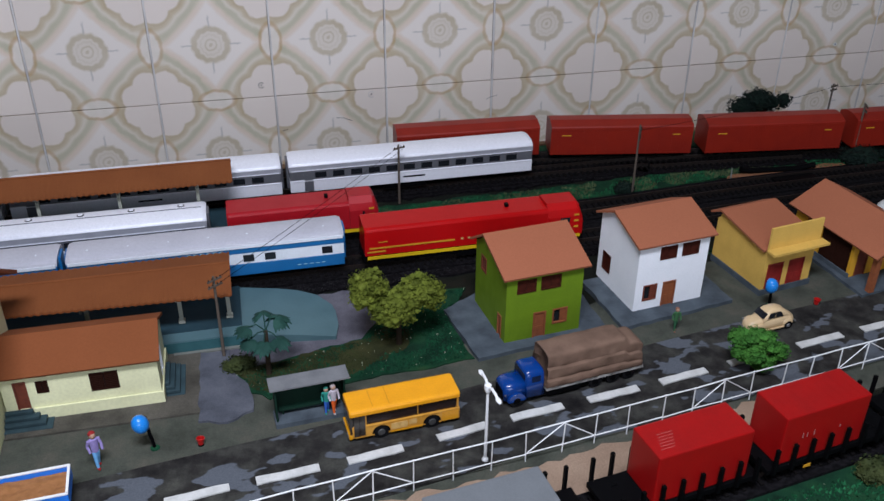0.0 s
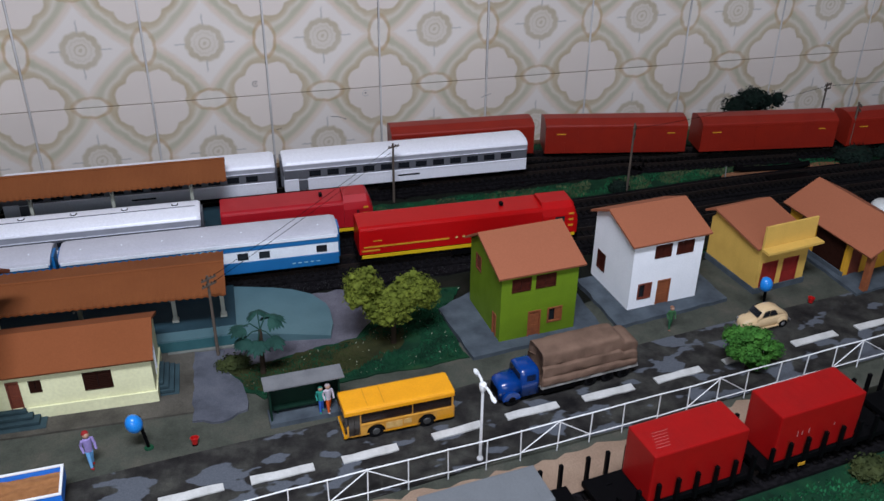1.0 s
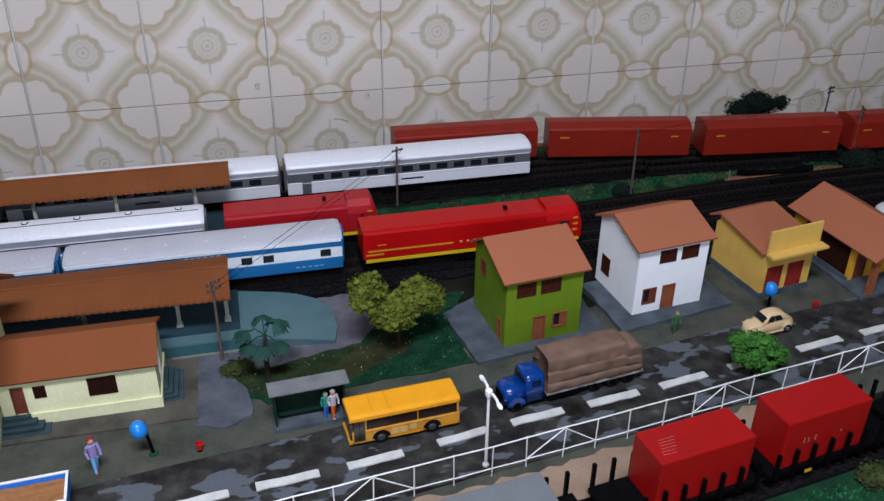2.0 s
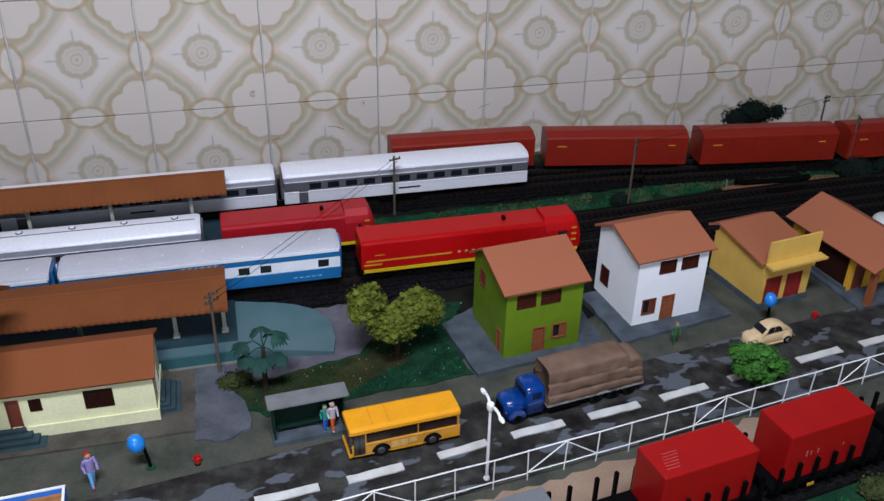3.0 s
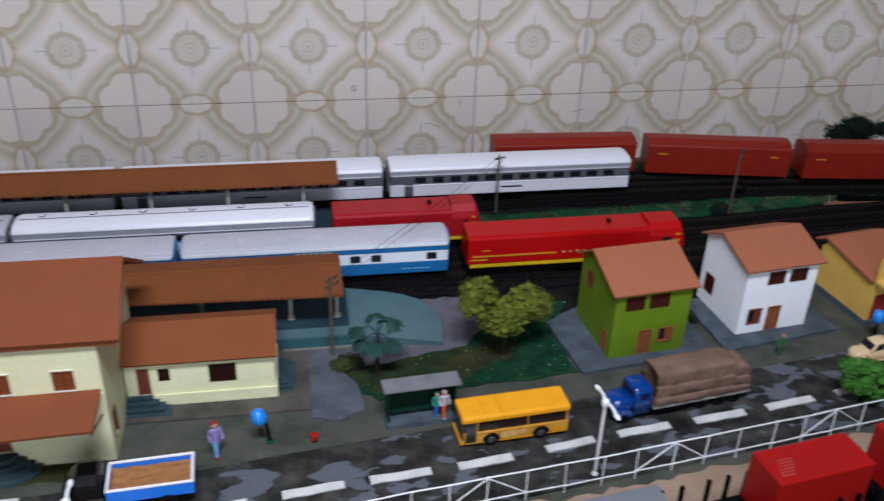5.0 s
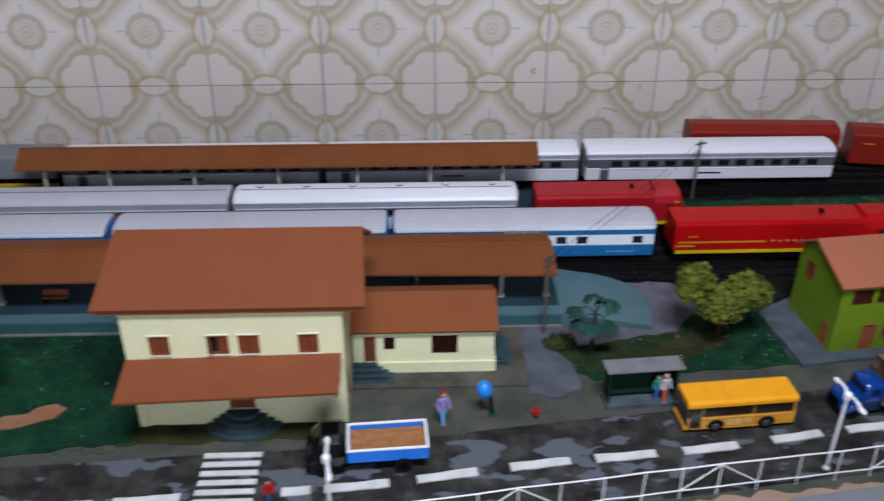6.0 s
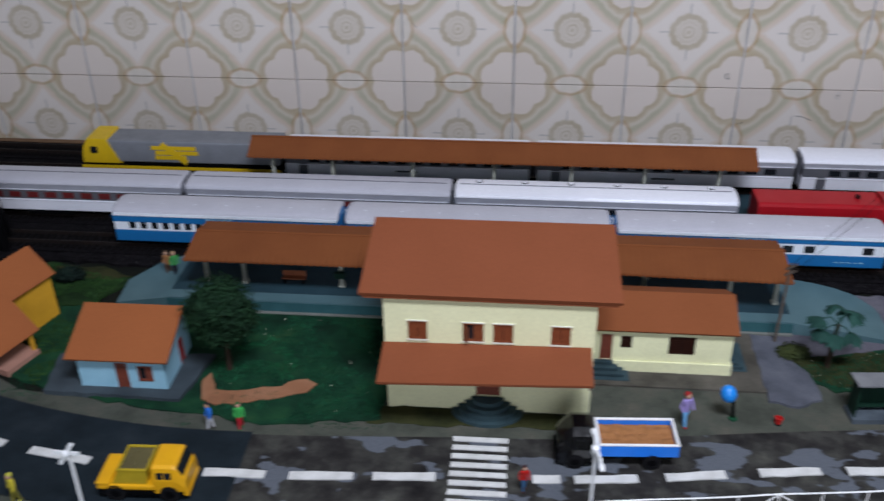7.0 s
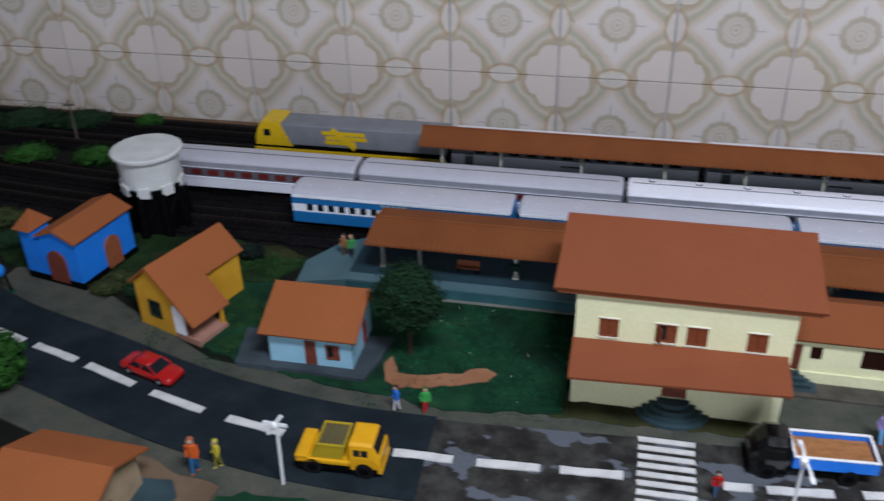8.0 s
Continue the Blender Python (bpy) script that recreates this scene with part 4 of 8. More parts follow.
# ---- platforms and canopies ----
plat = thing("platform", I4, "slate-blue station platform with teal ramps at both ends", "platform")
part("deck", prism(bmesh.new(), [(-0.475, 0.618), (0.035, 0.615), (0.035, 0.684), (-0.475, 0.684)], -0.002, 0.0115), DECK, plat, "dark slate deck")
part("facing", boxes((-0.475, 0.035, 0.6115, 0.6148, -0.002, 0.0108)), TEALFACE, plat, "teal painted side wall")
part("coping", boxes((-0.475, 0.035, 0.6120, 0.6235, 0.0110, 0.0124)), TEAL, plat)
part("footing", boxes((-0.475, -0.128, 0.6085, 0.6112, -0.002, 0.0026), (-0.018, 0.035, 0.6085, 0.6112, -0.002, 0.0026)), COPE, plat, "pale kerb line")


def ramp(poly, low, top, name):
    """A sloping slab: each corner (x, y) with its height."""
    bm = bmesh.new()
    hi = [bm.verts.new((x, y, z)) for (x, y), z in zip(poly, top)]
    lo = [bm.verts.new((x, y, low)) for x, y in poly]
    n = len(poly)
    bm.faces.new(hi)
    bm.faces.new(lo[::-1])
    for i in range(n):
        bm.faces.new((lo[i], lo[(i + 1) % n], hi[(i + 1) % n], hi[i]))
    return part(name, bm, TEAL, plat, "pale teal ramp")


ramp([(0.0352, 0.6117), (0.072, 0.6085), (0.1065, 0.604), (0.1105, 0.621), (0.1105, 0.640), (0.1085, 0.649), (0.098, 0.665), (0.083, 0.673), (0.068, 0.677), (0.0352, 0.681)], -0.002, [0.0118, 0.0080, 0.0042, 0.0042, 0.0045, 0.0050, 0.0058, 0.0072, 0.0086, 0.0118], "ramp")
ramp([(-0.4752, 0.684), (-0.50, 0.672), (-0.522, 0.645), (-0.520, 0.612), (-0.4752, 0.6117)], -0.002, [0.0118, 0.009, 0.0055, 0.0045, 0.0118], "ramp")


def tiled_slope(bm, x0, x1, ya, za, yb, zb, lift=0.0, t=0.0016, pitch=0.0052, amp=0.0011):
    """A smooth painted roof slope from its eave (ya, za) up to (yb, zb), with tile ends along the eave, which rises by lift towards x0."""
    n = int((x1 - x0) / (pitch / 4))
    rows = ((0.0, 1.0), (0.10, 0.45), (0.25, 0.16), (1.0, 0.12))
    top, low = [], []
    for i in range(n + 1):
        x = x0 + (x1 - x0) * i / n
        w = amp * (0.5 + 0.5 * math.cos(i * math.pi / 2))
        eave = za + lift * (x1 - x) / (x1 - x0)
        at = [(ya + (yb - ya) * k, eave + (zb - eave) * k + w * a) for k, a in rows]
        top.append([bm.verts.new((x, y, z)) for y, z in at])
        low.append([bm.verts.new((x, y, z - t)) for y, z in at])
    for a, b, c, d in zip(top, top[1:], low, low[1:]):
        for k in range(len(rows) - 1):
            bm.faces.new((a[k], b[k], b[k + 1], a[k + 1]))
            bm.faces.new((c[k], c[k + 1], d[k + 1], d[k]))
        bm.faces.new((c[0], d[0], b[0], a[0]))
        bm.faces.new((c[-1], a[-1], b[-1], d[-1]))
    for p, q in ((top[0], low[0]), (top[-1], low[-1])):
        bm.faces.new((*p, *q[::-1]))
    return bm


def canopy(label, x0, x1, yf, zf, yr, zr, yb, zb, posts, ypost, zdeck, post_r, lift=0.0):
    c = thing("platform_canopy", I4, label, "canopy", "platform canopies")
    bm = tiled_slope(bmesh.new(), x0, x1, yf, zf, yr, zr, lift)
    part("roof", bm, TERRA2, c)
    part("roof", tiled_slope(bmesh.new(), x0, x1, yb, zb, yr, zr), TERRA2, c)
    part("ridge_cap", rod(bmesh.new(), (x0, yr, zr + 0.0002), (x1, yr, zr + 0.0002), 0.0011), TERRA2, c)
    for x in posts:
        bm = boxes((x - post_r, x + post_r, ypost - post_r, ypost + post_r, zdeck, zf - 0.0030))
        box(bm, x - post_r * 1.7, x + post_r * 1.7, ypost - post_r * 1.7, ypost + post_r * 1.7, zdeck, zdeck + 0.002)
        part("post", bm, POSTCREAM, c, "cream painted post")
        part("bracket", box(rod(bmesh.new(), (x, ypost, zf - 0.010), (x, yf + 0.006, zf - 0.0014), 0.0007), x - 0.0008, x + 0.0008, yf + 0.003, yb - 0.003, zf - 0.0032, zf - 0.0018), COPE, c)
    return c


canopy("terracotta corrugated platform roof beside the garden", -0.457, -0.201, 0.617, 0.0460, 0.655, 0.0525, 0.681, 0.0465, (-0.448, -0.415, -0.331), 0.640, 0.0115, 0.0015)
canopy("terracotta corrugated platform roof behind the station annex", -0.1995, 0.0305, 0.617, 0.0455, 0.655, 0.0525, 0.681, 0.0465, (-0.08, -0.011, 0.026), 0.640, 0.0115, 0.0015, lift=0.0048)
isle = thing("island_platform", I4, "low grey island platform between the tracks", "platform")
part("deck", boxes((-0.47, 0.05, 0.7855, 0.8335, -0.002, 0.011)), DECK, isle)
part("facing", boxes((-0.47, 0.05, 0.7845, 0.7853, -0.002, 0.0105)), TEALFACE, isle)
canopy("long terracotta corrugated roof over the island platform", -0.452, 0.038, 0.794, 0.0565, 0.8165, 0.0685, 0.838, 0.0575, (-0.43, -0.37, -0.29, -0.21, -0.135, -0.065, 0.005), 0.806, 0.011, 0.0015)

# ---- the station ----
stn = thing("station_building", pose(-0.272, 0.5035, 0), "cream two-storey station with terracotta roofs and brown shutters", "station")
W, D, H = 0.143, 0.108, 0.0985
WIN = lambda a, b, k="shutters": (k, a, b, 0.0615, 0.0765, SHUTTER, SILL)  # noqa: E731
walls_of(stn, W, D, 0.0, H, CREAM, {
    "front": [("door", 0.063, 0.080, 0.0145, 0.036, BRICKRED), WIN(0.0165, 0.0295), WIN(0.054, 0.068, "half"), WIN(0.0745, 0.088), WIN(0.1135, 0.1265)],
    "right": [("door", 0.008, 0.018, 0.012, 0.034, BRICKRED)],
    "left": [WIN(0.03, 0.044), WIN(0.065, 0.079)],
})
# the rear wall is lower, under the steeper rear slope
for ob in stn.children:
    if ob.name.startswith("wall"):
        for v in ob.data.vertices:
            if v.co.z > 0.09 and v.co.y > 0.08:
                v.co.z = 0.0835
for x in (0.0035, W - 0.0035):
    part("pilaster", boxes((x - 0.0034, x + 0.0034, -0.0012, -0.0001, 0.0, 0.0575)), CREAM, stn)
part("ceiling_slab", boxes((0.002, W - 0.002, 0.002, 0.075, H - 0.002, H - 0.0002)), CREAM, stn)
bm = bmesh.new()
ex, ef, eb, ez, rz, ry = 0.0155, -0.0045, D + 0.004, 0.1003, 0.1228, 0.058
slab_roof(bm, (-ex, ef, ez), (W + ex, ef, ez), (W + ex - 0.003, ry, rz), (-ex + 0.003, ry, rz), 0.0028)
slab_roof(bm, (W + ex, eb, ez - 0.012), (-ex, eb, ez - 0.012), (-ex + 0.003, ry, rz), (W + ex - 0.003, ry, rz), 0.0028)
part("roof", bm, TERRA, stn)
part("ridge_cap", rod(bmesh.new(), (-ex + 0.003, ry, rz - 0.0006), (W + ex - 0.003, ry, rz - 0.0006), 0.0012), TERRA, stn)
for x0, x1 in ((0.0002, 0.0018), (W - 0.0018, W - 0.0002)):
    bm = bmesh.new()
    vs = [[bm.verts.new((x, y, z)) for y, z in ((0.002, H), (0.085, H), (ry, rz - 0.004))] for x in (x0, x1)]
    bm.faces.new(vs[0])
    bm.faces.new(vs[1][::-1])
    for i in range(3):
        bm.faces.new((vs[0][i], vs[0][(i + 1) % 3], vs[1][(i + 1) % 3], vs[1][i]))
    part("gable", bm, CREAM, stn)
part("soffit", boxes((-0.013, W + 0.013, -0.003, -0.0003, 0.0955, 0.0975)), TERRA, stn)
bm = slab_roof(bmesh.new(), (-0.0008, -0.0365, 0.0515), (W - 0.002, -0.0360, 0.0565), (W - 0.002, -0.0004, 0.0605), (-0.0008, -0.0004, 0.0580), 0.0022)
part("porch_roof", bm, TERRA, stn)
for x in (0.002, 0.068, W - 0.004):
    bm = bmesh.new()
    rod(bm, (x, -0.0005, 0.040), (x, -0.032, 0.0500), 0.0007)
    part("bracket", bm, BRICKRED, stn)
for i in range(4):
    r = 0.0255 - 0.0047 * i
    poly = [(0.0715 + r * math.cos(math.pi + math.pi * k / 16), -0.0016 + 0.68 * r * math.sin(math.pi + math.pi * k / 16)) for k in range(17)]
    part("step", prism(bmesh.new(), poly, -0.001 if i == 0 else 0.0036 * i + 0.0001, 0.0036 * (i + 1)), SLATE, stn, "dark slate rounded step" if i == 0 else "")

annex = thing("station_annex", pose(-0.1275, 0.5555, 0), "low cream station annex with terracotta roof and dark windows", "building")
AW, AD = 0.1035, 0.052
walls_of(annex, AW, AD, 0.0, 0.0405, CREAM, {
    "front": [("door", 0.008, 0.0165, 0.0115, 0.0345, BRICKRED), ("louvre", 0.0225, 0.0305, 0.0235, 0.0335, DARKWOOD_SHADE), ("louvre", 0.0575, 0.0765, 0.0195, 0.0345, DARKWOOD_SHADE)],
    "right": [("door", 0.018, 0.027, 0.0115, 0.033, WHITE)],
}, gable=0.0540)
part("plinth", boxes((0.018, AW + 0.0014, -0.0016, -0.0002, 0.0, 0.0115), (AW + 0.0002, AW + 0.0014, -0.0002, AD, 0.0, 0.0115)), CREAM, annex)
gable_roof(annex, AW, AD, 0.0415, 0.0545, 0.0045, TERRA5, 0.002, side_over=0.0025)
for i in range(4):
    k = 0.0042 * i
    part("step", boxes((-0.0015 + 0.0002 * i, 0.030 - k, -0.0135 + k * 0.8, -0.0002, -0.001 if i == 0 else 0.0029 * i + 0.0001, 0.0029 * (i + 1)), bevel=0.0006), SLATE, annex)
    part("step", boxes((AW + 0.0016, AW + 0.0150 - k * 0.8, 0.004 + k * 0.35, 0.040 - k * 0.5, -0.001 if i == 0 else 0.0029 * i + 0.0001, 0.0029 * (i + 1)), bevel=0.0006), SLATE, annex)

# ---- houses east of the station ----
def slab(poly, label, seed, z=0.0045, material=None):
    bm = prism(bmesh.new(), rough_outline(poly, 0.0008, 0.008, seed), -0.001, z)
    return tagged(part("concrete_slab", bm, material or CONCRETE), label, "slab", "house slabs")


slab([(0.198, 0.622), (0.209, 0.552), (0.320, 0.566), (0.318, 0.642), (0.235, 0.645)], "grey-blue concrete slab under the green house", 21, 0.004)
slab([(0.326, 0.640), (0.333, 0.566), (0.440, 0.584), (0.432, 0.652)], "grey-blue concrete slab under the white house", 22, 0.004)
slab([(0.546, 0.640), (0.552, 0.566), (0.64, 0.582), (0.635, 0.69), (0.56, 0.68)], "grey-blue concrete slab under the porch house", 23, 0.0035)

green = thing("green_house", pose(0.2335, 0.5665, 0.004, 0, 0, 6.0), "lime-green two-storey house with terracotta roof and brown windows", "house", "street houses")
walls_of(green, 0.0645, 0.064, 0.0, 0.060, LIME, {
    "front": [("door", 0.0235, 0.0345, 0.0, 0.0235, JOINERY), ("leaf", 0.040, 0.053, 0.0095, 0.0235, JOINERY), ("panel", 0.0085, 0.0245, 0.0435, 0.0555, SHADEWOOD), ("panel", 0.0285, 0.0455, 0.0435, 0.0555, SHADEWOOD)],
    "left": [("door", 0.049, 0.0565, 0.0, 0.020, JOINERY), ("panel", 0.012, 0.023, 0.039, 0.053, BRICKRED)],
}, gable=0.0745, gable_y=0.042)
gable_roof(green, 0.0645, 0.064, 0.0605, 0.075, 0.0045, TERRA4, 0.0018, ridge_y=0.042, side_over=0.004)

white = thing("white_house", pose(0.3495, 0.5855, 0.004, 0, 0, 7.0), "white two-storey house with terracotta roof and brown door", "house", "street houses")
walls_of(white, 0.0655, 0.062, 0.0, 0.062, WHITE, {
    "front": [("door", 0.026, 0.0385, 0.0, 0.0235, JOINERY), ("leaf", 0.0075, 0.0205, 0.0085, 0.0235, BRICKRED), ("panel", 0.0195, 0.035, 0.0455, 0.0575, SHADEWOOD), ("panel", 0.040, 0.056, 0.0455, 0.0575, SHADEWOOD)],
    "left": [("panel", 0.008, 0.021, 0.0125, 0.0295, SHADEWOOD)],
}, gable=0.074, gable_y=0.038)
gable_roof(white, 0.0655, 0.062, 0.0625, 0.0745, 0.0045, TERRA4, 0.0018, ridge_y=0.038, side_over=0.004)

shop = thing("yellow_shop", pose(0.468, 0.590, 0.001, 0, 0, 9.0), "ochre corner shop with front parapet and two dark red doors", "shop", "street houses")
walls_of(shop, 0.052, 0.066, 0.0, 0.0425, OCHRE, {"front": [("door", 0.004, 0.0205, 0.004, 0.029, OXBLOOD), ("door", 0.0265, 0.043, 0.004, 0.029, OXBLOOD)]}, gable=0.0515, gable_y=0.060)
part("plinth", boxes((-0.0012, 0.0532, -0.0014, -0.0002, -0.001, 0.005), (-0.0012, -0.0002, -0.0002, 0.066, -0.001, 0.005), (0.0522, 0.0532, -0.0002, 0.066, -0.001, 0.005)), CONCRETE, shop)
part("parapet", boxes((-0.001, 0.053, -0.0022, -0.0003, 0.0426, 0.0655)), OCHRE, shop)
part("awning_ledge", boxes((-0.003, 0.055, -0.012, -0.0024, 0.0440, 0.0460)), OCHRE, shop)
bm = slab_roof(bmesh.new(), (-0.004, 0.0, 0.0445), (0.056, 0.0, 0.0445), (0.056, 0.060, 0.0540), (-0.004, 0.060, 0.0540), 0.0018)
slab_roof(bm, (0.056, 0.073, 0.0470), (-0.004, 0.073, 0.0470), (-0.004, 0.060, 0.0540), (0.056, 0.060, 0.0540), 0.0018)
part("roof", bm, TERRA4, shop)

porch = thing("porch_house", pose(0.5465, 0.6680, 0.0035, 0, 0, -82.0), "golden-yellow house with long terracotta roof and brick porch post", "house", "street houses")
# the wide dark front panel paints in the shade of the open porch
walls_of(porch, 0.074, 0.060, 0.0, 0.0375, GOLD, {"front": [("window", 0.016, 0.031, 0.014, 0.031, BRICKRED), ("panel", 0.036, 0.071, 0.001, 0.0315, DARKWOOD_SHADE)], "right": [("door", 0.006, 0.018, 0.0, 0.029, BRICKRED)]}, gable=0.0535)
bm = slab_roof(bmesh.new(), (-0.005, -0.007, 0.0365), (0.104, -0.007, 0.0365), (0.104, 0.030, 0.0560), (-0.005, 0.030, 0.0560), 0.0018)
slab_roof(bm, (0.104, 0.067, 0.0365), (-0.005, 0.067, 0.0365), (-0.005, 0.030, 0.0560), (0.104, 0.030, 0.0560), 0.0018)
part("roof", bm, TERRA4, porch)
part("plinth", boxes((-0.001, 0.075, -0.0014, -0.0002, -0.001, 0.004)), CONCRETE, porch)
for y in (-0.001, 0.056):
    part("porch_post", boxes((0.096, 0.101, y, y + 0.005, 0.0, 0.0362)), JOINERY, porch)
part("porch_beam", boxes((0.0745, 0.103, -0.001, 0.002, 0.0330, 0.0360)), JOINERY, porch)

# ---- bus shelter ----
shelter = thing("bus_shelter", pose(0.0525, 0.5085, 0.0008, 0, 0, 4.0), "green bus shelter with flat grey roof and bench", "shelter")
# green darkened so the colour carries the shade inside the shelter
SHGREEN = mat("shade_darkened_green", (0.006, 0.026, 0.016), 0.6, second=(0.004, 0.016, 0.011), scale=80, spec=0.15)
part("base", boxes((0, 0.051, 0.0, 0.0165, -0.001, 0.0035)), CONCRETE, shelter)
part("back_wall", boxes((0.001, 0.050, 0.0135, 0.015, 0.0036, 0.031)), SHGREEN, shelter)
part("side_wall", boxes((0.001, 0.0022, 0.003, 0.0134, 0.0036, 0.031)), SHGREEN, shelter)
part("side_wall", boxes((0.0488, 0.050, 0.003, 0.0134, 0.0036, 0.031)), SHGREEN, shelter)
part("bench", boxes((0.004, 0.047, 0.009, 0.0133, 0.0075, 0.0088), (0.006, 0.007, 0.010, 0.0133, 0.0036, 0.0074), (0.044, 0.045, 0.010, 0.0133, 0.0036, 0.0074)), SHGREEN, shelter)
bm = slab_roof(bmesh.new(), (-0.002, 0.0002, 0.0335), (0.053, 0.0002, 0.0335), (0.053, 0.0160, 0.0328), (-0.002, 0.0160, 0.0328), 0.0012)
part("roof", bm, SHROOF, shelter, "rough grey flat roof")

# ---- houses west of the station ----
slab([(-0.528, 0.496), (-0.424, 0.494), (-0.414, 0.548), (-0.535, 0.540)], "slate grey slab under the pale blue cottage", 24, 0.0045, SLATESLAB)
hut = thing("blue_cottage", pose(-0.501, 0.5035, 0.0045, 0, 0, 0.5), "pale blue cottage with terracotta roof and brown door", "house", "western houses")
walls_of(hut, 0.0655, 0.052, 0.0, 0.029, SKYBLUE, {
    "front": [("door", 0.0285, 0.0375, 0.0, 0.0225, BRICKRED), ("leaf", 0.045, 0.056, 0.007, 0.0205, BRICKRED)],
    "right": [("door", 0.030, 0.0375, 0.0, 0.021, OXBLOOD)],
}, gable=0.0445, gable_y=0.040)
gable_roof(hut, 0.0655, 0.052, 0.0295, 0.0455, 0.006, TERRA3, 0.0018, ridge_y=0.040, side_over=0.0055)

gold = thing("yellow_cottage", pose(-0.5895, 0.5225, 0.0008, 0, 0, 70.0), "golden-yellow cottage with terracotta roof and small porch", "house", "western houses")
walls_of(gold, 0.078, 0.040, 0.0, 0.0415, GOLD, {"left": [("window", 0.013, 0.027, 0.012, 0.028, SHGREEN)]}, gable=0.0580)
gable_roof(gold, 0.078, 0.040, 0.042, 0.0590, 0.004, TERRA3, 0.0018, side_over=0.003)
bm = slab_roof(bmesh.new(), (-0.004, -0.027, 0.0205), (0.036, -0.027, 0.0205), (0.036, -0.0005, 0.0455), (-0.004, -0.0005, 0.0455), 0.0018)
part("porch_roof", bm, TERRA3, gold)
part("porch_floor", boxes((0.0, 0.031, -0.027, -0.0002, -0.001, 0.0045)), PINK, gold, "pinkish porch floor")
part("porch_wall", boxes((-0.0002, 0.0014, -0.011, -0.0002, 0.0046, 0.030)), WHITE, gold)
part("porch_post", boxes((0.028, 0.0305, -0.0245, -0.022, 0.0046, 0.0215)), GOLD, gold)

chapel = thing("blue_house", pose(-0.7005, 0.5715, 0.0008, 0, 0, 78.5), "vivid blue house with terracotta roof, small tower and arched doors", "house", "western houses")
walls_of(chapel, 0.068, 0.040, 0.0, 0.0460, VIVID, {}, gable=0.0535)
gable_roof(chapel, 0.068, 0.040, 0.0465, 0.0545, 0.003, TERRA3, 0.0018, side_over=0.003)
part("plinth", boxes((-0.0012, 0.0692, -0.0014, -0.0002, -0.001, 0.006), (-0.0014, -0.0002, -0.0002, 0.0625, -0.001, 0.006)), BLACK, chapel)


def arch(w, h):
    return [(-w / 2, 0.0), (w / 2, 0.0)] + [(w / 2 * math.cos(math.pi * k / 10), h - w / 2 + w / 2 * math.sin(math.pi * k / 10)) for k in range(11)]


part("door", prism(bmesh.new(), arch(0.018, 0.030), 0.0001, 0.0018, m=pose(0.040, 0, 0.003, 90)), JOINERY, chapel, "arched brown door")
part("door", prism(bmesh.new(), arch(0.020, 0.031), 0.0001, 0.0018, m=pose(0, 0.0245, 0.003, 90, 0, -90)), BRICKRED, chapel, "arched brown door")
part("annex_wall", boxes((0.0, 0.030, 0.0402, 0.0485, 0.0, 0.041)), VIVID, chapel)
part("tower", boxes((-0.0002, 0.020, 0.0487, 0.0625, 0.0, 0.049)), VIVID, chapel)
bm = bmesh.new()
tip = bm.verts.new((0.0105, 0.0557, 0.0645))
cs = [bm.verts.new((x, y, 0.0492)) for x, y in ((-0.004, 0.0460), (0.0245, 0.0460), (0.0245, 0.0655), (-0.004, 0.0655))]
for i in range(4):
    bm.faces.new((cs[i], cs[(i + 1) % 4], tip))
bm.faces.new(cs[::-1])
part("tower_roof", bm, TERRA3, chapel)

fore = thing("brown_roof_house", pose(-0.606, 0.308, 0.0008, 0, 0, -2.0), "beige cottage with wide brown-orange roof near the board edge", "house", "western houses")
walls_of(fore, 0.066, 0.062, 0.0, 0.029, mat("beige_plaster", (0.36, 0.27, 0.17), 0.75, scale=90), {"right": [("window", 0.018, 0.03, 0.008, 0.02, BRICKRED)]}, gable=0.042, gable_y=0.034)
gable_roof(fore, 0.066, 0.062, 0.0295, 0.0425, 0.007, TERRA3, 0.0018, ridge_y=0.034, side_over=0.006)
slab([(-0.540, 0.372), (-0.520, 0.374), (-0.511, 0.362), (-0.511, 0.330), (-0.540, 0.325)], "blue-grey slab beside the brown-roofed cottage", 26, 0.0026, SLATE)
sheet("sand_yard", rough_outline([(-0.575, 0.388), (-0.545, 0.391), (-0.517, 0.379), (-0.487, 0.375), (-0.492, 0.352), (-0.50, 0.342), (-0.545, 0.36)], 0.002, seed=31), 0.0018, YARD, "brown sandy yard beside the brown-roofed cottage", "sand")

# ---- water tower ----
wt = thing("water_tower", pose(-0.690, 0.693, 0.0045), "white round water tank on a dark timber trestle", "water tower")
bm = bmesh.new()
turned(bm, [(0.0262, 0.044), (0.0275, 0.0455), (0.0290, 0.0735), (0.0330, 0.0748), (0.0332, 0.0772), (0.0315, 0.0781), (0.024, 0.0779), (0.012, 0.0788), (0.002, 0.0786)], 40)
part("tank", bm, TANKWHITE, wt, smooth=False)
bm = bmesh.new()
for k in range(8):
    a = k * math.tau / 8 + 0.2
    m = pose(0.0277 * math.cos(a), 0.0277 * math.sin(a), 0.0445, 0, 0, math.degrees(a))
    box(bm, -0.0035, 0.0019, -0.0058, 0.0058, -0.0062, 0.0035, m=m)
part("skirt_block", bm, TANKWHITE, wt)
part("platform_ring", turned(bmesh.new(), [(0.028, 0.0398), (0.0285, 0.0401), (0.0285, 0.0436), (0.027, 0.0438)], 32), BLACK, wt)
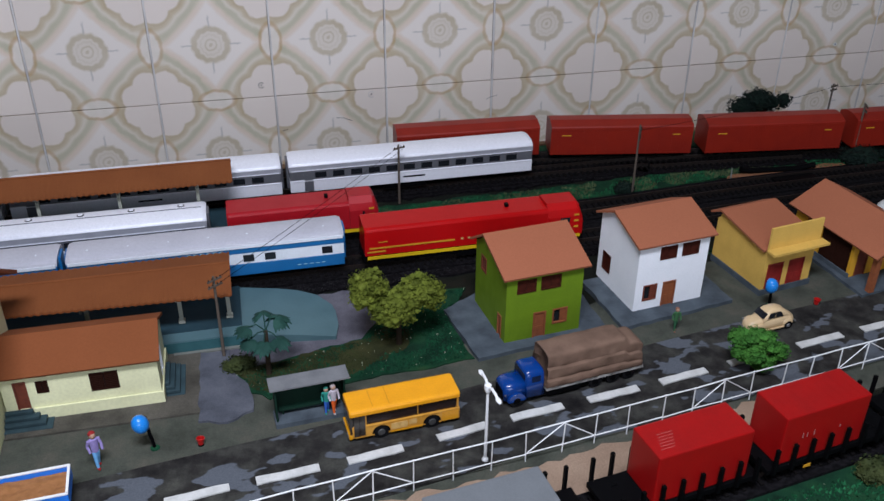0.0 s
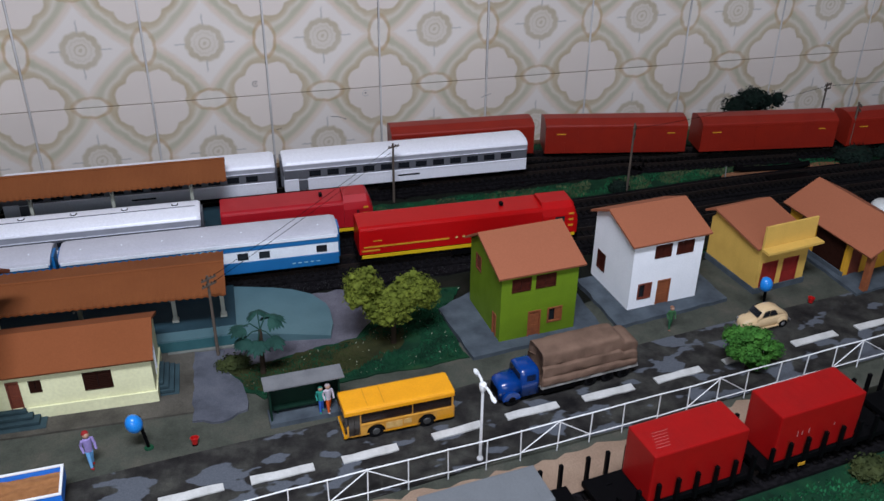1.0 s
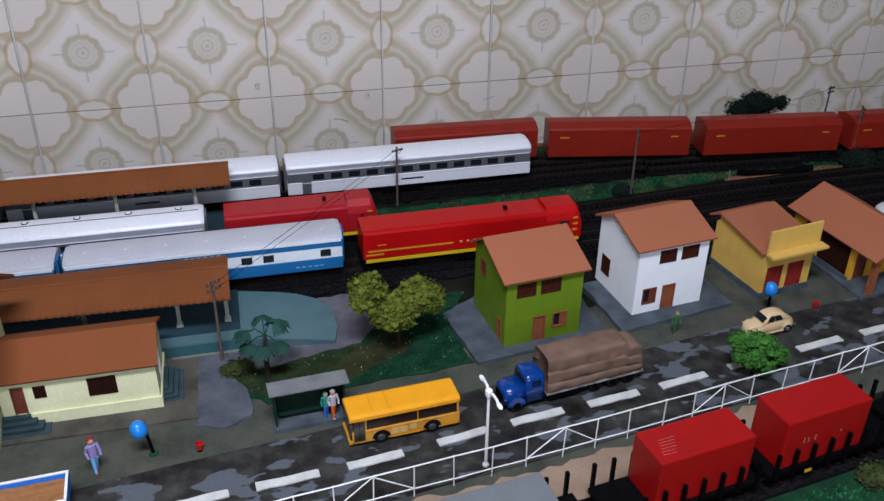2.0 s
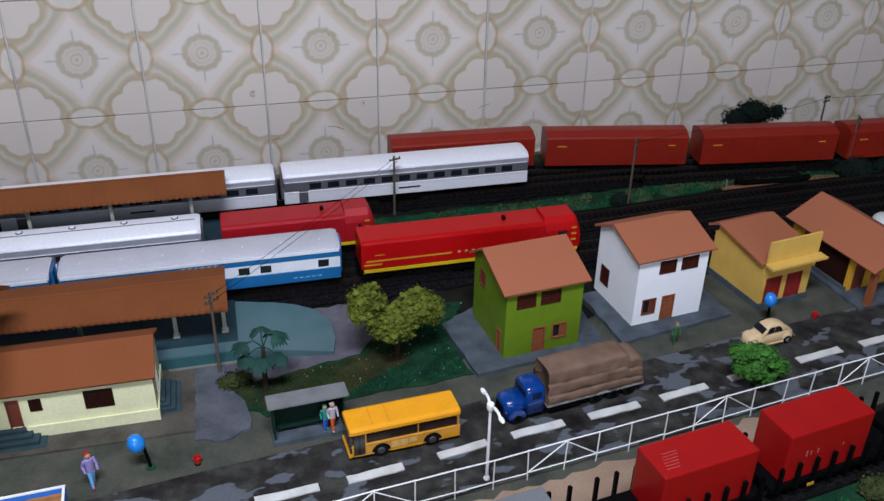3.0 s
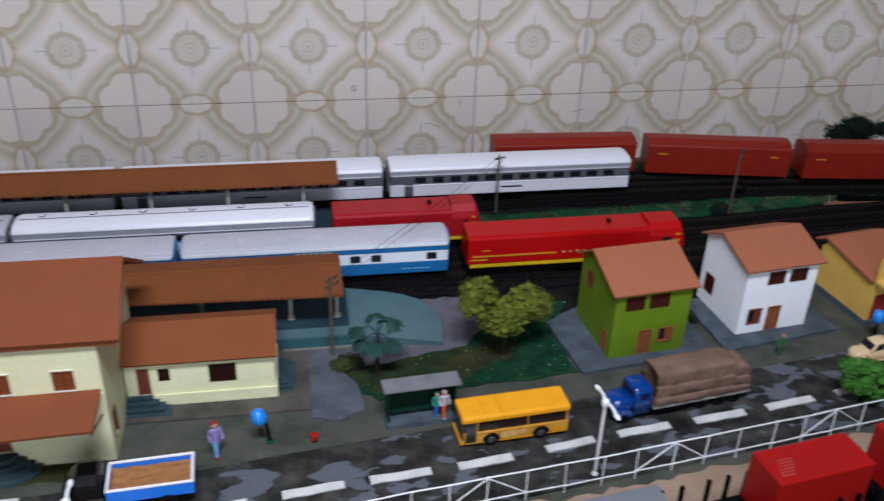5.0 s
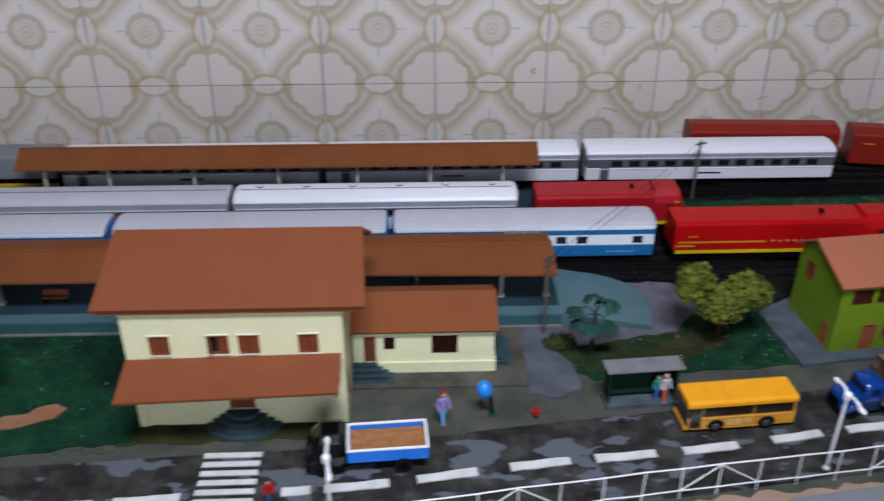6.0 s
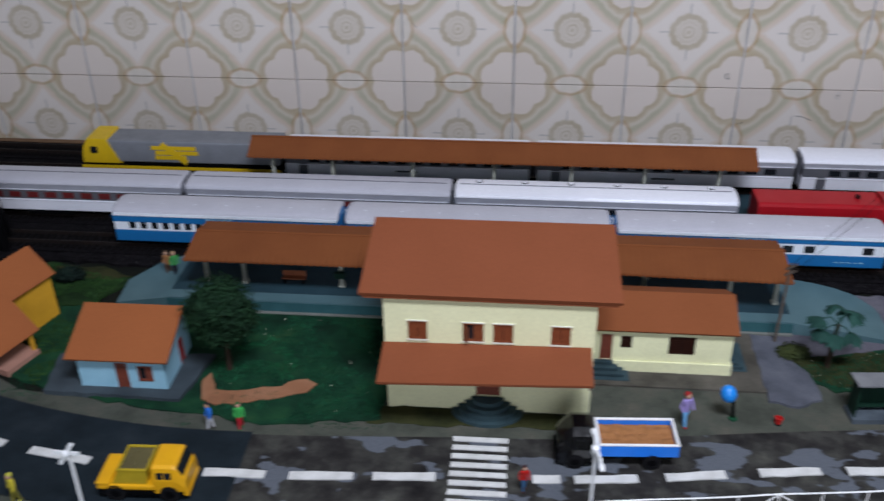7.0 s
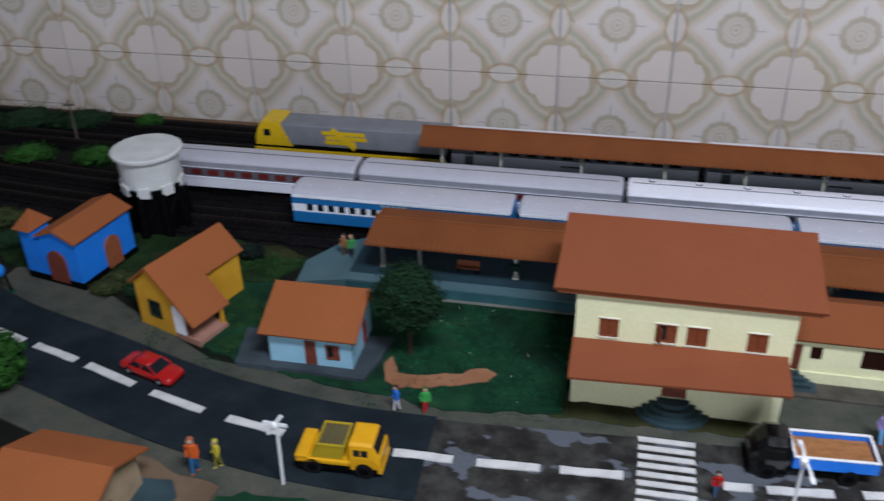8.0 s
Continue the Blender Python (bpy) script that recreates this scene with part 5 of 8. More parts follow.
for k in range(8):
    a = k * math.tau / 8
    part("leg", rod(bmesh.new(), (0.029 * math.cos(a), 0.029 * math.sin(a), -0.0045), (0.026 * math.cos(a), 0.026 * math.sin(a), 0.0402), 0.0046), BLACK, wt)
    b = a + math.tau / 8
    part("brace", rod(bmesh.new(), (0.0285 * math.cos(a), 0.0285 * math.sin(a), 0.006), (0.0245 * math.cos(b), 0.0245 * math.sin(b), 0.036), 0.0022), BLACK, wt)
part("core", turned(bmesh.new(), [(0.0245, -0.0045), (0.0235, 0.0402)], 16), BLACK, wt)

# ---- trains ----
COACH_W = 0.0168
ALUMID = mat("grey_letterboard", (0.36, 0.37, 0.42), 0.4, metal=0.2, scale=60, amount=0.25, bump=0.05)


def wheels(parent, xs, r=0.0052, half=0.0085):
    for x in xs:
        bogie = boxes((x - 0.016, x + 0.016, -half - 0.0015, -half + 0.0004, 0.003, 0.0075), (x - 0.016, x + 0.016, half - 0.0004, half + 0.0015, 0.003, 0.0075), (x - 0.004, x + 0.004, -half, half, 0.004, 0.0085))
        b = part("bogie", bogie, BLACK, parent)
        for dx in (-0.0095, 0.0095):
            bm = bmesh.new()
            for s in (-1, 1):
                rod(bm, (x + dx, s * (half - 0.0012), r), (x + dx, s * (half + 0.0009), r), r, n=14)
            rod(bm, (x + dx, -half, r), (x + dx, half, r), 0.0012)
            part("wheelset", bm, BLACK, b)



def roof_profile(w, zs, z1, n=9, t=0.0009):
    up = [(w * math.cos(math.pi * k / n), zs + (z1 - zs) * math.sin(math.pi * k / n) ** 0.72) for k in range(n + 1)]
    return [(w, zs - t)] + up + [(-w, zs - t)]


def coach(key, x0, x1, label, group, body, band, roof, lower, z_band, windows, roof_vents=0, seam=False, win_mat=PANE, ribs=False, door_at=None, cant=False, knobs=0, marks=(), plate=False, span=(0.2, 0.82)):
    """A passenger coach on a track between two x places, its axis along x."""
    L = x1 - x0
    y, turn = along(key, (x0 + x1) / 2)
    c = thing("passenger_coach", pose((x0 + x1) / 2, y, RAIL_Z, 0, 0, turn), label, "railway coach", group)
    h, w = L / 2, COACH_W
    zb0, zb1 = z_band
    part("lower_side", box(bmesh.new(), -h, h, -w, w, 0.0075, zb0, bevel=0.0006), lower, c)
    part("window_band", boxes((-h + 0.0003, h - 0.0003, -w + 0.0003, w - 0.0003, zb0 + 0.0001, zb1 - 0.0001)), band, c)
    part("letterboard", boxes((-h, h, -w, w, zb1, 0.0355)), ALUMID if ribs else body, c)
    bm = sweep(bmesh.new(), roof_profile(w + 0.0004, 0.0364, 0.0412), [(-h - 0.0002, 0.95, 1, -0.0008), (-h + 0.003, 1, 1, 0), (h - 0.003, 1, 1, 0), (h + 0.0002, 0.95, 1, -0.0008)])
    r = part("roof", bm, roof, c)
    if seam:
        part("seam", boxes((-h + 0.004, h - 0.004, -0.0003, 0.0003, 0.0405, 0.0417)), ALUDARK, r)
    if cant:
        for s in (-1, 1):
            part("cant_rail", boxes((-h + 0.001, h - 0.001, *sorted((s * (w - 0.0002), s * (w + 0.0007))), 0.0340, 0.0368)), COACHWHITE, r, "white rail along the roof edge")
    for k in range(knobs):
        part("roof_knob", ball(bmesh.new(), (-h + L * (k + 0.5) / knobs, -0.0050, 0.0406), 0.0009, (1, 1, 1), 8, 5), COACHWHITE, r)
    for a, b, z0, z1 in marks:
        for s in (-1, 1):
            n = int((b - a) * L / 0.0052)
            part("lettering_bars", boxes(*[(-h + L * a + 0.0052 * i, -h + L * a + 0.0052 * i + 0.0030, *sorted((s * (w + 0.0001), s * (w + 0.0003))), z0, z1) for i in range(n)]), SKYBLUE, c)
    for k in range(roof_vents):
        x = -h + L * (k + 0.5) / roof_vents
        v = part("vent", turned(bmesh.new(), [(0.0031, 0.0390), (0.0031, 0.0413), (0.0026, 0.0416)], 14, (x, 0.0062)), PANE, r, "dark ring round a roof vent")
        part("vent_cap", turned(bmesh.new(), [(0.0022, 0.0390), (0.0022, 0.0419), (0.0016, 0.0422), (0.0002, 0.0423)], 14, (x, 0.0062)), roof, v)
    for s in (-1, 1):
        for a, b in windows:
            q0, q1 = -h + L * a, -h + L * b
            ys = sorted((s * (w - 0.0002), s * (w + 0.00015)))
            wz0, wz1 = zb0 + (zb1 - zb0) * span[0], zb0 + (zb1 - zb0) * span[1]
            part("window", boxes((q0, q1, ys[0], ys[1], wz0, wz1)), win_mat, c)
        if ribs:
            ys = sorted((s * (w + 0.0001), s * (w + 0.0006)))
            part("side_moulding", boxes((-h + 0.002, h - 0.002, ys[0], ys[1], zb1 + 0.0005, zb1 + 0.0012), (-h + 0.002, h - 0.002, ys[0], ys[1], zb0 - 0.0012, zb0 - 0.0005)), body, c)
        if door_at is not None:
            q = -h + L * door_at
            ys = sorted((s * (w + 0.0001), s * (w + 0.0005)))
            part("door", boxes((q - 0.0045, q + 0.0045, ys[0], ys[1], 0.0085, zb1)), band, c)
    if plate:
        part("side_plate", boxes((-h + L * 0.455, -h + L * 0.545, -w - 0.0003, -w - 0.0001, 0.0135, 0.0152)), PANE, c)
    part("underframe", boxes((-h + 0.012, h - 0.012, -w + 0.003, w - 0.003, 0.0045, 0.0074), (-h * 0.25, h * 0.1, -w + 0.002, w - 0.002, 0.002, 0.0044)), BLACK, c)
    for s in (-1, 1):
        part("gangway", boxes((s * h - (0 if s > 0 else 0.0022), s * h + (0.0022 if s > 0 else 0), -0.0075, 0.0075, 0.009, 0.038)), COACHBLUE if cant else ALUDARK, c)
    wheels(c, (-h + 0.036, h - 0.036))
    return c


DEEPRED = mat("deep_red_blind", (0.13, 0.012, 0.012), 0.5, scale=200)
SILVER_WIN = [(0.10 + 0.0715 * k, 0.145 + 0.0715 * k) for k in range(12)]
for x0, x1 in ((0.0925, 0.3445), (-0.168, 0.0845), (-0.428, -0.176)):
    coach("T3", x0, x1, "silver stainless passenger coach with dark window band", "silver train coaches", ALU, ALUDARK, ALU, ALU, (0.0205, 0.0300), SILVER_WIN, ribs=True, door_at=0.075, plate=True)
for x0, x1 in ((-0.2435, 0.0125), (-0.5005, -0.2485), (-0.7575, -0.5055)):
    coach("T2", x0, x1, "silver-white passenger coach with round vents on the roof" if x0 > -0.3 else "silver passenger coach with plain pale grey roof", "middle train coaches", ALU, ALUDARK, ALU if x0 > -0.3 else ROOFGREY, ALU, (0.0195, 0.0290), SILVER_WIN, roof_vents=6 if x0 > -0.3 else 0, seam=True, ribs=True, win_mat=PANE if x0 > -0.4 else DEEPRED)
BLUE_WIN = [(0.07 + 0.05 * k, 0.099 + 0.05 * k) for k in range(16)]
for n, (x0, x1) in enumerate(((-0.0985, 0.1265), (-0.3365, -0.1055), (-0.5510, -0.3435))):
    coach("T1", x0, x1, "blue and white passenger coach with pale grey roof", "blue train coaches", COACHBLUE, COACHWHITE, ROOFGREY, COACHBLUE, (0.0185, 0.0290) if n < 2 else (0.0190, 0.0275), BLUE_WIN if n else [(0.62, 0.66), (0.70, 0.74), (0.915, 0.955)], cant=True, knobs=7, marks=((0.42, 0.56, 0.0312, 0.0328), (0.82, 0.95, 0.0118, 0.0126)), span=(0.2, 0.82) if n < 2 else (0.24, 0.99))


def rounded_box(x0, x1, y0, y1, z0, z1, r):
    return box(bmesh.new(), x0, x1, y0, y1, z0, z1, bevel=r)


def bars(rows, material, parent, name, label=""):
    return part(name, boxes(*rows), material, parent, label)


def red_loco(key, x0, x1, shell, cab_at, label):
    """A diesel with a long low hood, a cab and short nose at its front, and yellow side stripes."""
    L = x1 - x0
    y, turn = along(key, (x0 + x1) / 2)
    c = thing("diesel_locomotive", pose((x0 + x1) / 2, y, RAIL_Z, 0, 0, turn), label, "locomotive", "red locomotives")
    h = L / 2
    w = 0.0158
    bm = bmesh.new()
    prof = [(-w, 0.012), (w, 0.012), (w, 0.0355), (w - 0.0009, 0.0376), (w - 0.003, 0.0385), (-w + 0.003, 0.0385), (-w + 0.0009, 0.0376), (-w, 0.0355)]
    sweep(bm, prof, [(-h, 0.97, 1, -0.0004), (-h + 0.0014, 1, 1, 0), (h - cab_at, 1, 1, 0)])
    hood = part("hood", bm, shell, c)
    bm = bmesh.new()
    prof = [(-w - 0.0006, 0.012), (w + 0.0006, 0.012), (w + 0.0006, 0.0300), (w - 0.0012, 0.0365), (w - 0.0065, 0.0415), (-w + 0.0065, 0.0415), (-w + 0.0012, 0.0365), (-w - 0.0006, 0.0300)]
    sweep(bm, prof, [(h - cab_at + 0.0002, 1, 1, 0), (h - 0.0055, 1, 1, 0), (h - 0.0030, 0.99, 0.94, 0), (h, 0.95, 0.70, 0.002)])
    cab = part("cab", bm, shell, c)
    for s in (-1, 1):
        ys = sorted((s * (w + 0.0001), s * (w + 0.0005)))
        bars([(-h + 0.004, h * -0.20, *ys, 0.0185, 0.0199), (-h + 0.002, -h + 0.018, *ys, 0.0150, 0.0163)], YELLOW, hood, "stripe")
        bars([(-h + 0.012, -h + 0.020, *ys, 0.0245, 0.0252)], YELLOW, hood, "number_bar")
        cy = sorted((s * (w + 0.0007), s * (w + 0.0011)))
        bars([(h - cab_at + 0.012, h - 0.013, *cy, 0.0238, 0.0290)], PANE, cab, "side_window")
        bars([(h - 0.009, h - 0.0045, *cy, 0.0305, 0.0322), (h - 0.009, h - 0.0045, *cy, 0.0245, 0.0262), (h - 0.009, h - 0.0045, *cy, 0.0185, 0.0202)], YELLOW, cab, "stripe")
        ly = sorted((s * (w - 0.0002), s * (w + 0.0006)))
        bars([(-h + 0.002, h - 0.002, *ly, 0.0082, 0.0112)], LEMON, c, "sill_stripe")
        letter(5, hood, -0.0005, s, w + 0.0002, 0.0188, BUSMARK, 0.0042, 0.0064)
    part("frame", boxes((-h - 0.001, h + 0.001, -w + 0.0008, w - 0.0008, 0.0045, 0.0116)), BLACK, c)
    bars([(-0.018, 0.018, -w + 0.001, w - 0.001, 0.0012, 0.0044)], BLACK, c, "fuel_tank")
    part("exhaust", boxes((h * 0.30, h * 0.30 + 0.003, -0.0022, 0.0022, 0.0388, 0.0415)), BLACK, hood)
    for s in (-1, 1):
        part("coupler", boxes((s * (h + 0.001) - 0.0015, s * (h + 0.001) + 0.0035 * s if s > 0 else -h + 0.0005, -0.0015, 0.0015, 0.0055, 0.0085)), BLACK, c)
    wheels(c, (-h * 0.62, h * 0.62))
    return c


def letter(count, parent, x, side, y, z, material, size=0.0046, gap=0.0062):
    """Spaced marks on a side, as plain bars of their size."""
    for i in range(count):
        off = (i - (count - 1) / 2) * gap
        part("mark_bar", boxes((x + off - size * 0.27, x + off + size * 0.27, *sorted((side * y, side * (y + 0.0002))), z, z + size * 0.42)), material, parent)


red_loco("T1", 0.1445, 0.3455, RED, 0.034, "bright red diesel locomotive with yellow stripes and lettering")
red_loco("T2", 0.0300, 0.1660, CRIMSON, 0.027, "shorter crimson diesel locomotive with yellow stripes and lettering")

# grey and yellow locomotive of the silver train
y, turn = along("T3", -0.54)
gl = thing("diesel_locomotive", pose(-0.540, y, RAIL_Z, 0, 0, turn), "grey diesel locomotive with yellow cab and yellow emblem", "locomotive")
h, w = 0.1065, 0.0162
part("body", rounded_box(-h + 0.0285, h, -w, w, 0.0165, 0.0405, 0.0016), LOCOGREY, gl)
bm = bmesh.new()
prof = [(-h, 0.0150), (-h + 0.0420, 0.0150), (-h + 0.0405, 0.0168), (-h + 0.0290, 0.0425), (-h + 0.0085, 0.0425), (-h + 0.0035, 0.034), (-h + 0.0005, 0.024)]
fr = [bm.verts.new((x, -w - 0.0006, z)) for x, z in prof]
bk = [bm.verts.new((x, w + 0.0006, z)) for x, z in prof]
bm.faces.new(fr)
bm.faces.new(bk[::-1])
for i in range(len(prof)):
    bm.faces.new((fr[i], fr[(i + 1) % len(prof)], bk[(i + 1) % len(prof)], bk[i]))
cab = part("cab", bm, LEMON, gl, "yellow sloping cab")
for s in (-1, 1):
    ys = sorted((s * (w + 0.0004), s * (w + 0.0010)))
    part("side_window", boxes((-h + 0.010, -h + 0.018, *ys, 0.026, 0.0335)), PANE, cab)
    ys = sorted((s * (w + 0.0001), s * (w + 0.0005)))
    bm = bmesh.new()
    for dx, ln, dz in ((-0.006, 0.024, 0.0312), (-0.003, 0.023, 0.0258), (-0.010, 0.017, 0.0204)):
        box(bm, 0.0 + dx - ln, 0.0 + dx + ln, ys[0], ys[1], dz, dz + 0.0044)
    m = Matrix.Translation((-0.004, 0, 0.026)) @ Matrix.Rotation(radians(40), 4, "Y")
    box(bm, -0.019, 0.014, ys[0] - 0.0001, ys[1] + 0.0001, -0.0034, 0.0028, m=m)
    part("emblem", bm, LEMON, gl, "yellow arrow-like emblem")
    bars([(-h - 0.002, h, *sorted((s * (w + 0.0006), s * (w + 0.0016))), 0.0092, 0.0124)], LEMON, gl, "sill_stripe")
part("windscreen", boxes((-h + 0.0016, -h + 0.0032, -0.011, 0.011, 0.0285, 0.0345)), PANE, cab)
part("frame", boxes((-h - 0.002, h, -w, w, 0.004, 0.0148), (-h + 0.030, h - 0.002, -w + 0.003, w - 0.003, 0.0149, 0.0170)), BLACK, gl)
wheels(gl, (-0.066, 0.066))


def boxcar(key, x0, x1):
    L = x1 - x0
    y, turn = along(key, (x0 + x1) / 2)
    c = thing("boxcar", pose((x0 + x1) / 2, y, RAIL_Z, 0, 0, turn), "oxide-red closed freight wagon with small yellow markings", "freight wagon", "red freight wagons")
    h, w = L / 2, 0.0172
    prof = [(-w, 0.0065), (w, 0.0065), (w, 0.0375), (w - 0.0007, 0.0392), (0.006, 0.0430), (-0.006, 0.0430), (-w + 0.0007, 0.0392), (-w, 0.0375)]
    body = part("body", sweep(bmesh.new(), prof, [(-h, 1, 1, 0), (h, 1, 1, 0)]), RUST, c)
    for s in (-1, 1):
        ys = sorted((s * (w + 0.0001), s * (w + 0.00035)))
        part("side_rail", boxes((-h + 0.001, h - 0.001, *ys, 0.0345, 0.0362), (-h + 0.001, h - 0.001, *ys, 0.0068, 0.0085)), RUST, body)
        part("door", boxes((-0.016, 0.016, *ys, 0.0088, 0.0342)), RUST, body)
        for k in range(-5, 6):
            if abs(k) > 1:
                part("rib", boxes((k * h / 5.6 - 0.0004, k * h / 5.6 + 0.0004, *sorted((s * (w - 0.0001), s * (w + 0.00018))), 0.0086, 0.0344)), RUST, body)
        for a, b in ((-h + 0.012, -h + 0.022), (h - 0.022, h - 0.014)):
            part("marking", boxes((a, b, *sorted((s * (w + 0.0001), s * (w + 0.0004))), 0.0285, 0.0296)), YELLOW, body)
    part("underframe", boxes((-h + 0.002, h - 0.002, -w + 0.004, w - 0.004, 0.0035, 0.0064)), BLACK, c)
    wheels(c, (-h + 0.026, h - 0.026), half=0.0085)
    return c


for k in range(5):
    boxcar("T4", 0.2105 + 0.1685 * k, 0.2105 + 0.1685 * k + 0.156)


def flat_wagon(key, x0, x1, label, stakes=True):
    """A flat wagon with stakes, that carries a box container (a thing of its own)."""
    L = x1 - x0
    y, turn = along(key, (x0 + x1) / 2)
    c = thing("flat_wagon", pose((x0 + x1) / 2, y, RAIL_Z, 0, 0, turn), label, "freight wagon", "flat wagons")
    h, w = L / 2, 0.0165
    part("deck", box(bmesh.new(), -h, h, -w, w, 0.0055, 0.0095, bevel=0.0004), BLACK, c)
    if stakes:
        n = 8
        for i in range(n):
            x = -h + 0.004 + (L - 0.008) * i / (n - 1)
            for s in (-1, 1):
                part("stake", boxes((x - 0.0011, x + 0.0011, *sorted((s * (w + 0.0001), s * (w + 0.0024))), 0.0060, 0.0265)), BLACK, c)
    wheels(c, (-h + 0.024, h - 0.024))
    return c


def container(key, xa, xb, z1, colour, label, w=0.0148):
    y, turn = along(key, (xa + xb) / 2)
    c = thing("freight_container", pose((xa + xb) / 2, y, RAIL_Z + 0.0097, 0, 0, turn), label, "container", "freight containers")
    h = (xb - xa) / 2
    top = z1 - RAIL_Z - 0.0097
    body = part("body", box(bmesh.new(), -h, h, -w, w, 0.0, top, bevel=0.0012), colour, c)
    part("rib", boxes(*[(-h + h * k / 5 - 0.0004, -h + h * k / 5 + 0.0004, -w + 0.002, w - 0.002, top - 0.0002, top + 0.00006) for k in range(1, 10)]), colour, body)
    return c


for (x0, x1), (a, b), colour, top, label in (
    ((0.238, 0.343), (0.2655, 0.3335), CONTRED, 0.0545, "bright red box container on a staked flat wagon"),
    ((0.348, 0.455), (0.3565, 0.4240), CONTRED, 0.0555, "bright red box container on a staked flat wagon"),
    ((0.120, 0.228), (0.1295, 0.2030), CONTGREY, 0.0450, "grey box container on a staked flat wagon"),
):
    flat_wagon("T5", x0, x1, "black flat wagon with upright stakes")
    box_c = container("T5", a, b, top, colour, label)
    if a < 0.27 and colour is CONTRED:
        for k in range(6):
            y0 = -0.0085 + 0.0024 * k
            part("scuff", boxes((-0.0290 + 0.0009 * k, -0.0195 + 0.0012 * k, y0, y0 + 0.0002, top - RAIL_Z - 0.0097, top - RAIL_Z - 0.00955)), SCUFF, box_c, "pale scratch")
    elif colour is CONTRED:
        for k, tall in ((-0.018, 0.0042), (-0.0145, 0.0034), (-0.0090, 0.0040), (0.012, 0.0020)):
            part("lettering_bar", boxes((k, k + 0.0005, -0.0151, -0.01485, 0.0180, 0.0180 + tall)), SCUFF, box_c, "pale marking")
        part("builder_plate", boxes((-0.016, -0.0105, -0.0200, -0.0196, -0.0035, -0.0012)), YELLOW, box_c, "small yellow plate")

flat_wagon("T5", 0.460, 0.565, "black flat wagon with upright stakes")
y, turn = along("T5", 0.4735)
drum = thing("red_lid", pose(0.4735, y - 0.004, RAIL_Z + 0.0096, 0, 0, turn), "flat round red lid on a black flat wagon", "lid")
part("disc", turned(bmesh.new(), [(0.0062, 0.0), (0.0066, 0.0006), (0.0066, 0.0016), (0.0060, 0.0022), (0.0040, 0.0020)], 24), CARRED, drum)

# ---- railing along the road ----
RAIL = curve_through([(-0.20, 0.389), (-0.151, 0.395), (-0.014, 0.4135), (0.091, 0.4265), (0.124, 0.4305), (0.20, 0.4395), (0.296, 0.4525), (0.408, 0.4685), (0.501, 0.481), (0.62, 0.4985)], 0.004)
fence = thing("railing", I4, "white wire railing with braced panels along the road", "railing")
marks, run = [RAIL[0]], 0.0
for a, b in zip(RAIL, RAIL[1:]):
    run += (b - a).length
    if run >= 0.0242:
        marks.append(b)
        run = 0.0
rng = random.Random(3)
tops = [rng.uniform(-0.0005, 0.0005) for _ in marks]
for i, q in enumerate(marks):
    part("post", rod(bmesh.new(), (q.x, q.y, 0.0), (q.x + rng.uniform(-0.0006, 0.0006), q.y + rng.uniform(-0.0006, 0.0006), 0.0262 + tops[i]), 0.00046, n=6), WHITEMETAL, fence)
for i, (a, b) in enumerate(zip(marks, marks[1:])):
    part("top_rail", rod(bmesh.new(), (a.x, a.y, 0.0258 + tops[i]), (b.x, b.y, 0.0258 + tops[i + 1]), 0.00050, n=6), WHITEMETAL, fence)
    part("bottom_rail", rod(bmesh.new(), (a.x, a.y, 0.0068 + tops[i + 1]), (b.x, b.y, 0.0068 + tops[i]), 0.00044, n=6), WHITEMETAL, fence)
for i in range(2, len(marks) - 1, 5):
    c = marks[i]
    for j in (i - 1, i + 1):
        e = marks[j]
        part("brace", rod(bmesh.new(), (c.x, c.y, 0.0255), (e.x, e.y, 0.0072), 0.00040, n=6), WHITEMETAL, fence)


def street_lamp(x, y, h, lean, label):
    lamp = thing("street_lamp", pose(x, y, 0.0008, lean, 0, 6), label, "street lamp", "white street lamps")
    part("base", turned(bmesh.new(), [(0.0022, 0.0), (0.0022, 0.0015), (0.0012, 0.003)], 12), WHITEMETAL, lamp)
    part("pole", rod(bmesh.new(), (0, 0, 0.002), (0, 0, h), 0.0011, 0.0009, n=10), WHITEMETAL, lamp)
    for s in (-1, 1):
        bm = bmesh.new()
        pts = [(0, 0, h - 0.001), (0.0006, s * 0.005, h + 0.0012), (0.001, s * 0.010, h + 0.0008), (0.0012, s * 0.015, h - 0.001)]
        tube(bm, pts, 0.00095, 8)
        arm = part("arm", bm, WHITEMETAL, lamp)
        part("lamp_head", ball(bmesh.new(), (0.0012, s * 0.0145, h - 0.0006), 0.0022, (0.75, 1.6, 0.55)), WHITEMETAL, arm)
    part("collar", turned(bmesh.new(), [(0.0019, h - 0.004), (0.0024, h - 0.002), (0.0024, h + 0.001), (0.0012, h + 0.002)], 12), WHITEMETAL, lamp)
    return lamp


street_lamp(0.1850, 0.4475, 0.0625, 0, "white double-armed street lamp beside the railing")
street_lamp(-0.1335, 0.4030, 0.0625, 0, "white double-armed street lamp at the road edge")

